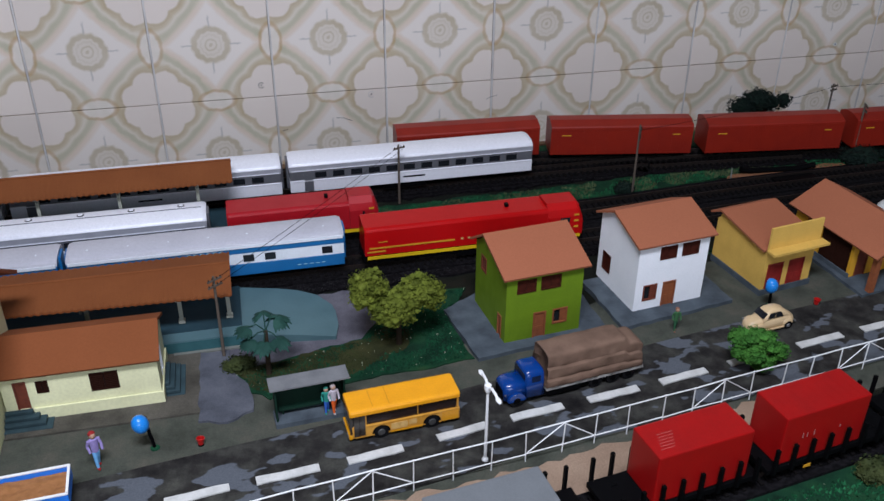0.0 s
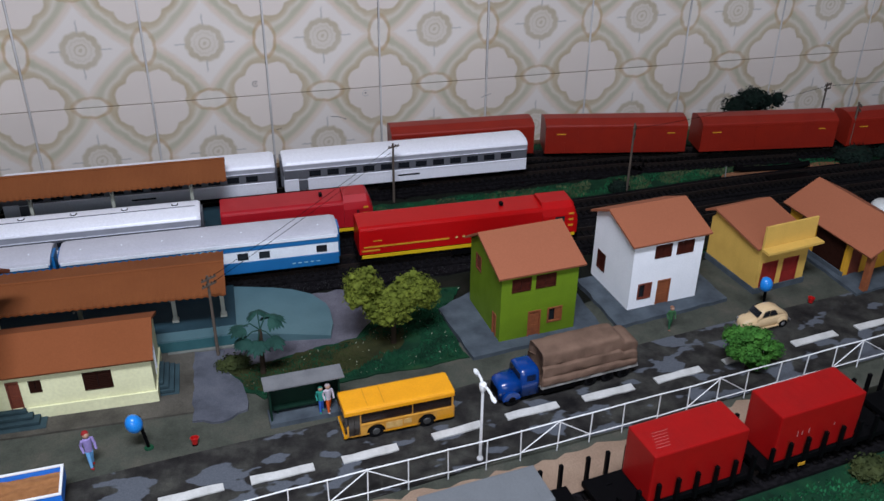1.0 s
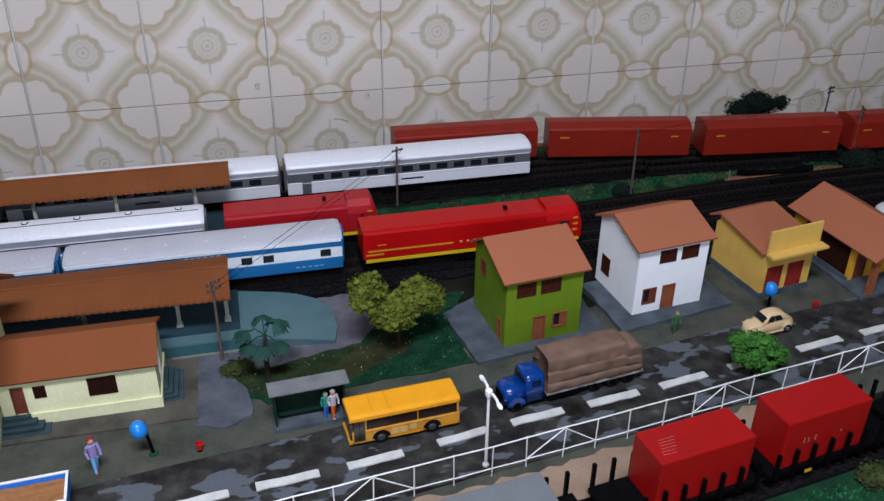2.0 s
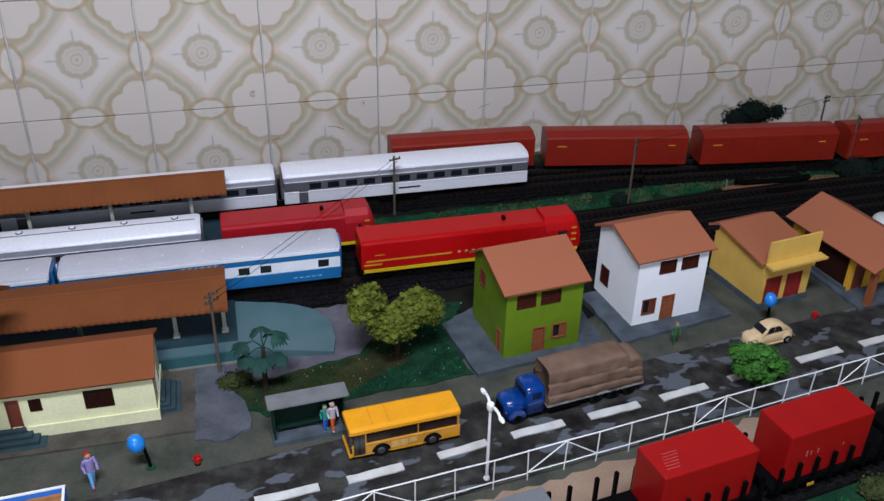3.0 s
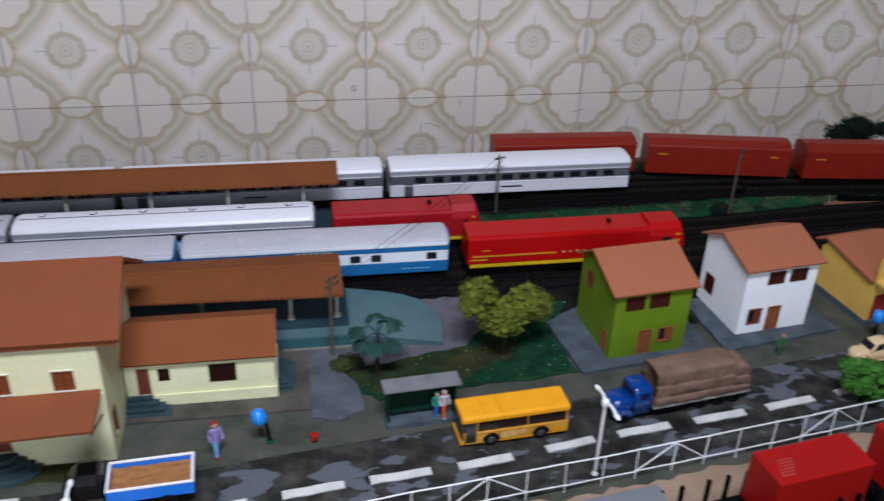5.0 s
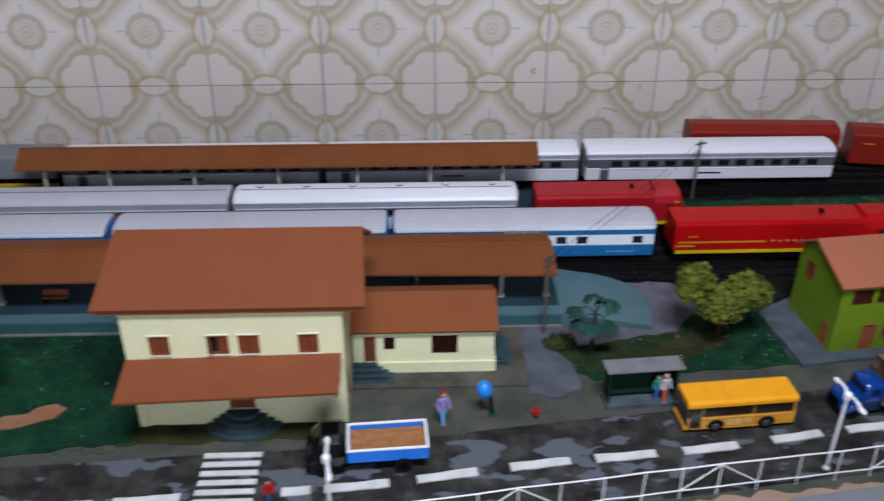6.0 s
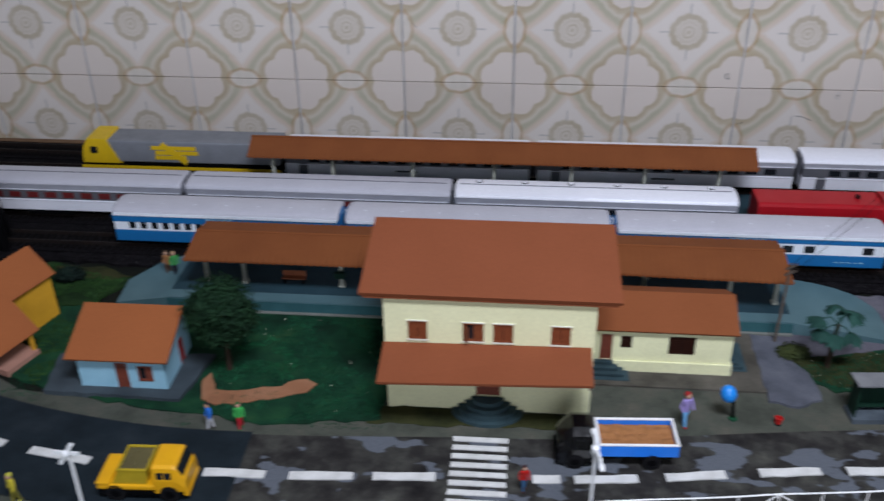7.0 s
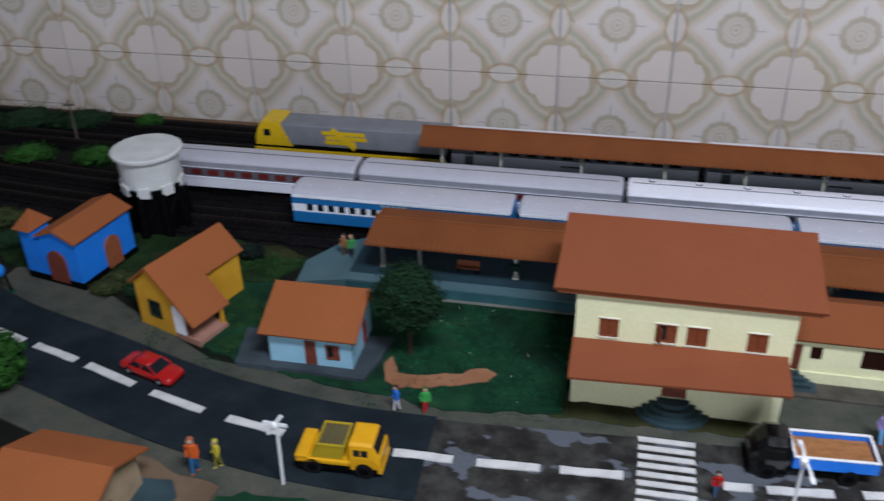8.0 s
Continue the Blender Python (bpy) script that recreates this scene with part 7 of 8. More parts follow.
part("chassis", boxes((-0.042, 0.031, -0.007, 0.007, 0.0040, 0.0094)), BLACK, dump)
for x in (-0.034, 0.016):
    for s in (-1, 1):
        tyre(dump, x, s * 0.0138, 0.0062, 0.0042, BLACK)

yt = thing("yellow_truck", pose(-0.4145, 0.4115, 0.0022, 0, 0, 2.5), "yellow toy dump truck with olive clear bin", "truck")
part("chassis", boxes((-0.027, 0.026, -0.0075, 0.0075, 0.004, 0.0085)), BLACK, yt)
part("bed", box(bmesh.new(), -0.0285, 0.0085, -0.0128, 0.0128, 0.0086, 0.0125, bevel=0.0012), TRUCKYEL, yt)
part("fender", box(bmesh.new(), -0.0285, -0.0195, -0.0132, 0.0132, 0.0126, 0.0150, bevel=0.0010), TRUCKYEL, yt)
bm = bmesh.new()
prof = [(-0.0185, 0.0127), (0.0035, 0.0127), (0.0055, 0.0235), (-0.0130, 0.0235)]
side_plate(bm, prof, -0.0112, 0.0224)
part("bin", bm, OLIVEGLASS, yt, "olive clear plastic bin")
part("bin_rim", boxes((-0.0136, 0.0058, -0.0116, -0.0098, 0.0236, 0.0246), (-0.0136, 0.0058, 0.0098, 0.0116, 0.0236, 0.0246), (-0.0136, -0.0122, -0.0097, 0.0097, 0.0236, 0.0246), (0.0046, 0.0058, -0.0097, 0.0097, 0.0236, 0.0246)), OLIVEGLASS, yt)
part("load_cover", boxes((-0.0121, 0.0045, -0.0097, 0.0097, 0.0236, 0.0240)), mat("smoky_plastic_lid", (0.10, 0.085, 0.035), 0.25, scale=80), yt)
for s in (-1, 1):
    part("sill", boxes((-0.0275, 0.0268, *sorted((s * 0.0098, s * 0.0124)), 0.0046, 0.0080)), BLACK, yt)
bm = sweep(bmesh.new(), [(-0.0124, 0.0060), (0.0124, 0.0060), (0.0126, 0.0165), (0.0114, 0.0262), (0.0092, 0.0276), (-0.0092, 0.0276), (-0.0114, 0.0262), (-0.0126, 0.0165)], [(0.0088, 1, 1, 0), (0.0222, 1, 1, 0), (0.0240, 0.99, 0.95, 0.0002), (0.0272, 0.98, 0.68, 0.0008), (0.0290, 0.94, 0.58, 0.0014)])
cab = part("cab", bm, TRUCKYEL, yt)
for s in (-1, 1):
    part("side_window", boxes((0.0112, 0.0156, *sorted((s * (0.0112), s * (0.0124))), 0.0176, 0.0232), (0.0164, 0.0208, *sorted((s * (0.0112), s * (0.0124))), 0.0176, 0.0232)), PANE, cab)
m = Matrix.Translation((0.0259, 0, 0.0228)) @ Matrix.Rotation(radians(-24), 4, "Y")
part("windscreen", box(bmesh.new(), -0.0008, 0.0006, -0.0098, 0.0098, -0.0034, 0.0032, m=m), PANE, cab)
part("bumper", box(bmesh.new(), 0.0272, 0.0298, -0.0118, 0.0118, 0.0036, 0.0068, bevel=0.0006), TRUCKYEL, yt)
for x in (-0.0170, 0.0178):
    for s in (-1, 1):
        tyre(yt, x, s * 0.0128, 0.0066, 0.0042, BLACK).location.z = -0.0007


def small_car(x, y, turn, label, paint, beetle):
    c = thing("car", pose(x, y, 0.0012, 0, 0, turn), label, "car", "toy cars")
    if beetle:
        def arch_of(wide, tall, flat=0.62, n=12):
            return [(wide * math.copysign(abs(math.cos(math.pi * k / n)) ** flat, math.cos(math.pi * k / n)), tall * math.sin(math.pi * k / n) ** flat) for k in range(n + 1)]
        bm = sweep(bmesh.new(), arch_of(1, 1), [(-0.0228, 0.0030, 0.0038, 0.0036), (-0.0215, 0.0052, 0.0062, 0.0032), (-0.0180, 0.0064, 0.0082, 0.0030), (-0.0120, 0.0071, 0.0098, 0.0030), (-0.0075, 0.0076, 0.0103, 0.0030), (0.0, 0.0078, 0.0104, 0.0030), (0.0110, 0.0075, 0.0103, 0.0030), (0.0165, 0.0068, 0.0088, 0.0030), (0.0205, 0.0055, 0.0064, 0.0032), (0.0225, 0.0030, 0.0036, 0.0038)])
        body = part("body", bm, paint, c, smooth=True)
        bm = sweep(bmesh.new(), arch_of(1, 1, 0.5), [(-0.0108, 0.0066, 0.0030, 0.0095), (-0.0066, 0.0064, 0.0080, 0.0095), (-0.0040, 0.0063, 0.0096, 0.0095), (0.0010, 0.0063, 0.0102, 0.0095), (0.0060, 0.0062, 0.0096, 0.0095), (0.0110, 0.0059, 0.0074, 0.0095), (0.0160, 0.0052, 0.0030, 0.0095), (0.0190, 0.0044, 0.0006, 0.0095)])
        part("cabin", bm, paint, body, smooth=True)
        for s in (-1, 1):
            part("side_window", side_plate(bmesh.new(), [(-0.0066, 0.0128), (-0.0002, 0.0128), (-0.0002, 0.0176), (-0.0042, 0.0174)], s * 0.00635 - 0.0005, 0.0010), PANE, body)
            part("side_window", side_plate(bmesh.new(), [(0.0008, 0.0128), (0.0082, 0.0128), (0.0054, 0.0171), (0.0008, 0.0176)], s * 0.0063 - 0.0005, 0.0010), PANE, body)
            part("running_board", boxes((-0.0095, 0.0095, *sorted((s * 0.0074, s * 0.0090)), 0.0030, 0.0038)), paint, body)
            part("headlight", ball(bmesh.new(), (-0.0186, s * 0.0078, 0.0066), 0.0013, (0.7, 1, 1), 10, 6), RIM, body)
            for x2 in (-0.0140, 0.0135):
                part("wing", ball(bmesh.new(), (x2, s * 0.0070, 0.0056), 0.0052, (1.06, 0.30, 0.74), 16, 10), paint, body, smooth=True)
                part("wheel_arch", side_plate(bmesh.new(), [(x2 + 0.0041 * math.cos(math.pi * k / 10), 0.0030 + 0.0041 * math.sin(math.pi * k / 10)) for k in range(11)], s * 0.0085 - 0.0002, 0.0004), BLACK, body)
        m = Matrix.Translation((-0.0089, 0, 0.0152)) @ Matrix.Rotation(radians(38), 4, "Y")
        part("windscreen", box(bmesh.new(), -0.0008, 0.0006, -0.0054, 0.0054, -0.0028, 0.0026, m=m), PANE, body)
        for x2 in (-0.0232, 0.0226):
            part("bumper", boxes((x2 - 0.0004, x2 + 0.0006, -0.0062, 0.0062, 0.0034, 0.0046)), RIM, body)
        wheel_x, wy, r = (-0.0135, 0.0135), 0.0086, 0.0037
    else:
        h, w = 0.0255, 0.0100
        low = [(-0.93, 0.0026), (0.93, 0.0026), (1.0, 0.0044), (0.99, 0.0066), (0.93, 0.0079), (0.78, 0.0087), (0.4, 0.0090), (-0.4, 0.0090), (-0.78, 0.0087), (-0.93, 0.0079), (-0.99, 0.0066), (-1.0, 0.0044)]
        bm = sweep(bmesh.new(), low, [(-h, 0.0078, 0.72, 0.0010), (-h + 0.0008, 0.0086, 0.85, 0.0005), (-h + 0.0025, 0.0094, 0.96, 0), (-0.014, w, 1.03, 0), (0.0, w, 1.05, 0), (0.012, w, 1.03, 0), (h - 0.004, 0.0095, 0.95, 0), (h - 0.0012, 0.0088, 0.86, 0.0004), (h, 0.0078, 0.70, 0.0010)])
        body = part("body", bm, paint, c, smooth=True)
        house = [(-0.0088, 0.0086), (0.0088, 0.0086), (0.0080, 0.0112), (0.0070, 0.0132), (-0.0070, 0.0132), (-0.0080, 0.0112)]
        bm = sweep(bmesh.new(), house, [(-0.0165, 0.96, 0.12, 0.0077), (-0.0092, 0.96, 1, 0), (0.0040, 0.96, 1, 0), (0.0128, 0.96, 0.12, 0.0077)])
        part("glasshouse", bm, PANE, body)
        cap = [(-0.0072, 0.0130), (0.0072, 0.0130), (0.0066, 0.0139), (0.0045, 0.0144), (-0.0045, 0.0144), (-0.0066, 0.0139)]
        part("roof", sweep(bmesh.new(), cap, [(-0.0100, 0.95, 0.98, 0), (-0.0080, 1, 1, 0), (0.0028, 1, 1, 0), (0.0048, 0.95, 0.98, 0)]), paint, body, smooth=True)
        for s in (-1, 1):
            for xa, xb in ((-0.0160, -0.0094), (0.0122, 0.0042), (-0.0026, -0.0026)):
                part("pillar", rod(bmesh.new(), (xa, s * 0.0084, 0.0090), (xb, s * 0.0069, 0.0134), 0.0007, 0.0006, 6), paint, body)
            part("headlight", boxes((h - 0.0012, h - 0.0002, *sorted((s * 0.0042, s * 0.0072)), 0.0050, 0.0062)), COACHWHITE, body)
            part("tail_light", boxes((-h + 0.0002, -h + 0.0012, *sorted((s * 0.0042, s * 0.0074)), 0.0052, 0.0066)), OXBLOOD, body)
        wheel_x, wy, r = (-0.0150, 0.0155), 0.0100, 0.0038
    for x2 in wheel_x:
        for s in (-1, 1):
            tyre(c, x2, s * wy, r, 0.0026)
    return c


small_car(0.4500, 0.5455, 7, "beige rounded toy car at the kerb", BEIGE, True)
small_car(-0.5860, 0.4750, -17, "bright red toy saloon car on the curve", CARRED, False)

tank = thing("storage_tank", pose(0.668, 0.690, 0.0), "small white round tank behind the houses", "tank")
part("tank", turned(bmesh.new(), [(0.012, 0.0), (0.012, 0.013), (0.009, 0.0165), (0.003, 0.018)], 24), TANKWHITE, tank, smooth=True)
scrap = thing("girder_scrap", pose(0.618, 0.806, 0.002, 0, 0, -4), "dark bent girder lying beside the tracks", "scrap metal")
bm = bmesh.new()
pts = [(-0.046, 0, 0.006), (-0.036, 0.001, 0.0035), (-0.01, 0.002, 0.002), (0.02, 0.001, 0.0025), (0.040, 0, 0.006)]
tube(bm, pts, 0.0034, 8)
part("girder", bm, BLACK, scrap)
part("plate", boxes((-0.020, 0.028, -0.026, -0.012, 0.0, 0.0035)), BLACK, scrap)
hook = thing("pale_bent_strip", pose(0.560, 0.807, 0.0016, 0, 0, 60), "pale bent strip lying on the ground", "scrap")
bm = bmesh.new()
pts = [(-0.008, 0, 0.0005), (-0.004, 0, 0.005), (0.002, 0, 0.0075), (0.008, 0, 0.0065)]
tube(bm, pts, 0.0007, 6)
part("strip", bm, COPE, hook)

# ---- plants ----


def leaves_mesh(name, centres, sizes, normals, seed, material, parent=None, flat=0.45):
    """Many small folded leaf flakes as one mesh."""
    rng = np.random.default_rng(seed)
    n = len(centres)
    a = rng.normal(size=(n, 3))
    a /= np.linalg.norm(a, axis=1)[:, None]
    nn = normals + rng.normal(size=(n, 3)) * flat
    nn /= np.linalg.norm(nn, axis=1)[:, None]
    u = np.cross(nn, a)
    u /= np.linalg.norm(u, axis=1)[:, None]
    v = np.cross(nn, u)
    s = sizes[:, None]
    p = np.stack([centres - u * s, centres - v * s * 0.6 + nn * s * 0.25, centres + u * s, centres + v * s * 0.6 + nn * s * 0.25], 1).reshape(-1, 3)
    me = bpy.data.meshes.new(name)
    faces = []
    for i in range(n):
        k = 4 * i
        faces += [(k, k + 1, k + 2), (k, k + 2, k + 3)]
    me.from_pydata(p.tolist(), [], faces)
    me.materials.append(material)
    ob = new(name, me)
    if parent:
        ob.parent = parent
    return ob


def crown_points(lobes, n, seed, gap=0.35):
    """Places and outward directions on uneven lobes (x, y, z, rx, rz), with gaps."""
    rng = np.random.default_rng(seed)
    vol = np.array([l[3] ** 2 for l in lobes])
    pick = rng.choice(len(lobes), size=int(n * 1.7), p=vol / vol.sum())
    out, nrm = [], []
    for k in pick:
        x, y, z, rx, rz = lobes[k]
        d = rng.normal(size=3)
        d /= np.linalg.norm(d)
        bulge = 0.80 + 0.42 * (0.5 + 0.5 * noise.noise(Vector(d * 2.6 + k * 3.1))) + 0.16 * noise.noise(Vector(d * 7 + k))
        if noise.noise(Vector(d * 4.2 + 9 + k * 1.7)) < -gap and d[2] < 0.7:
            continue
        r = bulge * rng.uniform(0.72, 1.0)
        out.append((x + d[0] * rx * r, y + d[1] * rx * r, z + d[2] * rz * r))
        nrm.append(d)
    return np.array(out[:n]), np.array(nrm[:n])


def tree(name, x, y, label, lobes, trunk_h, leaf, n, size, seed, trunk_r=0.0018, category="tree", clumps=0):
    t = thing(name, pose(x, y, 0.0), label, category, "model trees" if category == "tree" else "shrubs")
    if trunk_h:
        bm = rod(bmesh.new(), (0, 0, -0.001), (0.0006, 0, trunk_h * 0.55), trunk_r * 1.4, trunk_r, 9)
        rod(bm, (0.0006, 0, trunk_h * 0.54), (0, 0.0005, trunk_h), trunk_r, trunk_r * 0.7, 9)
        trunk = part("trunk", bm, BARK, t)
        for lx, ly, lz, rx, rz in lobes:
            part("limb", rod(bmesh.new(), (0.0004, 0.0003, trunk_h * 0.8), (lx * 0.8, ly * 0.8, lz), trunk_r * 0.65, trunk_r * 0.25, 6), BARK, trunk)
    c, d = crown_points(lobes, n, seed)
    rng = np.random.default_rng(seed + 1)
    leaves_mesh("crown", c, rng.uniform(size * 0.6, size * 1.3, len(c)), d, seed + 2, leaf, t)
    inner = bmesh.new()
    if clumps:
        cc, dd = crown_points(lobes, clumps, seed + 5, 0.5)
        for (x, y, z), d in zip(cc, dd):
            made = bmesh.ops.create_icosphere(inner, subdivisions=2, radius=1.0)["verts"]
            r = random.Random(x * 1e5).uniform(0.0019, 0.0037)
            for v in made:
                k = r * (0.85 + 0.5 * noise.noise(v.co * 1.9 + Vector((x * 900, y * 900, z * 900))) + 0.25 * noise.noise(v.co * 5 + Vector((x * 300, 0, 0))))
                v.co = Vector((x * 0.93 + v.co.x * k, y * 0.93 + v.co.y * k, z + v.co.z * k * 0.85))
    for lx, ly, lz, rx, rz in lobes:
        made = bmesh.ops.create_icosphere(inner, subdivisions=3, radius=1.0)["verts"]
        for v in made:
            k = 0.70 + 0.30 * noise.noise(v.co * 2.6 + Vector((lx * 90, 3, seed)))+ 0.12 * noise.noise(v.co * 7)
            v.co = Vector((lx + v.co.x * rx * k, ly + v.co.y * rx * k, lz + v.co.z * rz * k))
    part("inner_foliage", inner, leaf, t)
    return t


tree("tree", 0.1535, 0.587, "olive-green bushy model tree on a short trunk", [(-0.022, 0.006, 0.055, 0.015, 0.012), (0.017, 0.002, 0.047, 0.017, 0.013), (0.027, 0.004, 0.041, 0.012, 0.012), (-0.004, -0.002, 0.038, 0.020, 0.012), (-0.027, 0.002, 0.049, 0.011, 0.010), (0.006, 0.0, 0.043, 0.012, 0.009)], 0.038, LEAF_OLIVE, 7500, 0.0011, 31, clumps=300)
tree("tree", 0.4085, 0.4965, "bright green small round model tree", [(-0.012, 0.004, 0.030, 0.0100, 0.0075), (-0.002, 0.002, 0.032, 0.0085, 0.0065), (0.007, 0.001, 0.027, 0.0105, 0.0080), (0.017, -0.003, 0.018, 0.0085, 0.0065), (-0.006, -0.003, 0.020, 0.0110, 0.0080), (0.004, -0.005, 0.012, 0.0095, 0.0060), (-0.014, 0.0, 0.021, 0.0070, 0.0055)], 0.020, LEAF_BRIGHT, 5200, 0.00095, 32, 0.0012, clumps=150)
tree("tree", -0.3985, 0.5345, "dark green dense round model tree", [(0.0, 0, 0.062, 0.024, 0.020), (-0.012, 0.0, 0.053, 0.018, 0.017), (0.012, -0.002, 0.052, 0.018, 0.017), (0.0, -0.003, 0.043, 0.020, 0.014)], 0.042, LEAF_DARK, 6500, 0.0014, 33)
tree("tree", 0.645, 0.9115, "blackish green spreading model tree at the wall", [(-0.018, 0, 0.035, 0.019, 0.011), (0.000, 0, 0.043, 0.020, 0.013), (0.014, 0, 0.038, 0.014, 0.011), (0.033, 0, 0.040, 0.010, 0.010)], 0.030, LEAF_BLACK, 2600, 0.0016, 34)
tree("tree", -0.700, 0.4450, "green bushy model tree at the road bend", [(0.0, 0, 0.024, 0.026, 0.018), (-0.022, 0.006, 0.026, 0.024, 0.018), (0.004, -0.006, 0.016, 0.024, 0.014)], 0.016, LEAF_MID, 4200, 0.0015, 35, clumps=120)

# fan palm
palm = thing("palm_tree", pose(0.0515, 0.571, 0.0), "dark teal-green fan palm model tree", "tree", "model trees")
part("trunk", rod(bmesh.new(), (0, 0, -0.001), (0.001, 0.0005, 0.041), 0.0022, 0.0015, 10), BARK, palm)
rng = random.Random(5)
CROWN = Vector((0.001, 0.0005, 0.0405))
# each fan: heading in degrees, reach, height of its hub over the crown, blade length
for head, reach, lift, blade in ((175, 0.013, 0.004, 0.0105), (15, 0.009, 0.009, 0.0110), (-35, 0.010, -0.004, 0.0100), (-110, 0.007, -0.006, 0.0105), (95, 0.008, 0.010, 0.0095), (-160, 0.012, -0.003, 0.0095), (50, 0.011, 0.004, 0.0090)):
    a = radians(head)
    out = Vector((math.cos(a), math.sin(a), 0))
    side = Vector((-out.y, out.x, 0))
    hub = CROWN + out * reach + Vector((0, 0, lift))
    mid = CROWN + out * reach * 0.5 + Vector((0, 0, lift * 0.8 + 0.003))
    frond = part("frond", tube(bmesh.new(), [CROWN, mid, hub], 0.0005, 6), LEAF_TEAL, palm)
    for k in range(15):
        b = radians(-115 + 230 * k / 14)
        d = (out * math.cos(b) + side * math.sin(b)).normalized()
        reach_b = blade * (1.0 - 0.18 * abs(k - 7) / 7) * rng.uniform(0.88, 1.08)
        sag = rng.uniform(0.35, 0.75)
        across = Vector((-d.y, d.x, 0))
        bm = bmesh.new()
        rows = []
        for t, wide in ((0.0, 0.0005), (0.35, 0.0020), (0.7, 0.0019), (1.0, 0.0004)):
            q = hub + d * reach_b * t - Vector((0, 0, sag * reach_b * t * t))
            rows.append([bm.verts.new(q - across * wide), bm.verts.new(q + Vector((0, 0, 0.0004))), bm.verts.new(q + across * wide), bm.verts.new(q - Vector((0, 0, 0.0002)))])
        for p, q in zip(rows, rows[1:]):
            for e in range(4):
                bm.faces.new((p[e], p[(e + 1) % 4], q[(e + 1) % 4], q[e]))
        bm.faces.new(rows[0][::-1])
        bm.faces.new(rows[-1])
        part("leaflet", bm, LEAF_TEAL, frond)


def shrub(x, y, r, h, leaf, seed, label):
    n = int(300 + 60000 * r * r * 14)
    return tree("shrub", x, y, label, [(0, 0, h * 0.5, r, h * 0.6), (r * 0.5, r * 0.2, h * 0.4, r * 0.7, h * 0.45), (-r * 0.5, -r * 0.1, h * 0.42, r * 0.7, h * 0.45)], 0, leaf, n, 0.0013, seed, category="shrub")


DARKBUSH, GREENBUSH = "low blackish green shrub of scatter foliage", "low mid green shrub of scatter foliage"
for x, y, r, h, leaf, label in (
    (0.432, 0.797, 0.011, 0.013, LEAF_BLACK, DARKBUSH), (0.722, 0.812, 0.024, 0.018, LEAF_BLACK, DARKBUSH), (0.765, 0.815, 0.016, 0.013, LEAF_BLACK, DARKBUSH),
    (-0.577, 0.647, 0.012, 0.015, LEAF_BLACK, DARKBUSH), (-0.645, 0.573, 0.014, 0.011, LEAF_DARK, DARKBUSH), (-0.662, 0.590, 0.011, 0.010, TURF_DRY, "low olive shrub of scatter foliage"),
    (-0.905, 0.800, 0.026, 0.018, LEAF_MID, GREENBUSH), (-0.825, 0.808, 0.024, 0.020, LEAF_MID, GREENBUSH), (-0.815, 0.912, 0.016, 0.016, LEAF_MID, GREENBUSH),
    (-0.97, 0.895, 0.040, 0.016, LEAF_DARK, "long dark green hedge at the rear edge"), (-0.90, 0.905, 0.035, 0.013, LEAF_DARK, "long dark green hedge at the rear edge"),
    (-0.679, 0.571, 0.013, 0.012, TURF_DRY, "low olive shrub of scatter foliage"), (-0.677, 0.590, 0.012, 0.010, TURF_DRY, "low olive shrub of scatter foliage"),
    (0.430, 0.378, 0.014, 0.011, TURF_DRY, "low olive shrub of scatter foliage"), (0.030, 0.585, 0.012, 0.008, TURF_DRY, "low olive shrub of scatter foliage"),
    (-0.815, 0.63, 0.020, 0.012, LEAF_DARK, DARKBUSH), (-0.845, 0.665, 0.022, 0.014, TURF_DRY, "low olive shrub of scatter foliage"), (0.545, 0.905, 0.010, 0.008, LEAF_BLACK, DARKBUSH), (0.50, 0.912, 0.009, 0.012, LEAF_BLACK, DARKBUSH),
):
    shrub(x, y, r, h, leaf, int(abs(x * 1000)) + 7, label)


def inside(poly, x, y):
    hit = False
    for (x0, y0), (x1, y1) in zip(poly, poly[1:] + poly[:1]):
        if (y0 > y) != (y1 > y) and x < (x1 - x0) * (y - y0) / (y1 - y0) + x0:
            hit = not hit
    return hit


def turf(name, poly, n, material, seed, size=0.0016, z=0.0014, label="", clump=30.0, cut=-0.15):
    """Tufts of scatter grass over an outline, thinned in patches."""
    rng = random.Random(seed)
    xs, ys = [p[0] for p in poly], [p[1] for p in poly]
    verts, faces = [], []
    tries = 0
    while len(faces) < n * 3 and tries < n * 12:
        tries += 1
        x, y = rng.uniform(min(xs), max(xs)), rng.uniform(min(ys), max(ys))
        if not inside(poly, x, y) or noise.noise(Vector((x * clump, y * clump, seed))) < cut:
            continue
        s = size * rng.uniform(0.4, 1.2)
        k = len(verts)
        a0 = rng.uniform(0, 6.3)
        for j in range(3):
            a = a0 + j * 2.1
            verts.append((x + s * 0.55 * math.cos(a), y + s * 0.55 * math.sin(a), z - 0.0004))
        verts.append((x + rng.uniform(-0.6, 0.6) * s, y + rng.uniform(-0.6, 0.6) * s, z + s * rng.uniform(0.4, 1.1)))
        faces += [(k, k + 1, k + 3), (k + 1, k + 2, k + 3), (k + 2, k, k + 3)]
    me = bpy.data.meshes.new(name)
    me.from_pydata(verts, [], faces)
    me.materials.append(material)
    return tagged(new(name, me), label, "grass", kind="stuff")


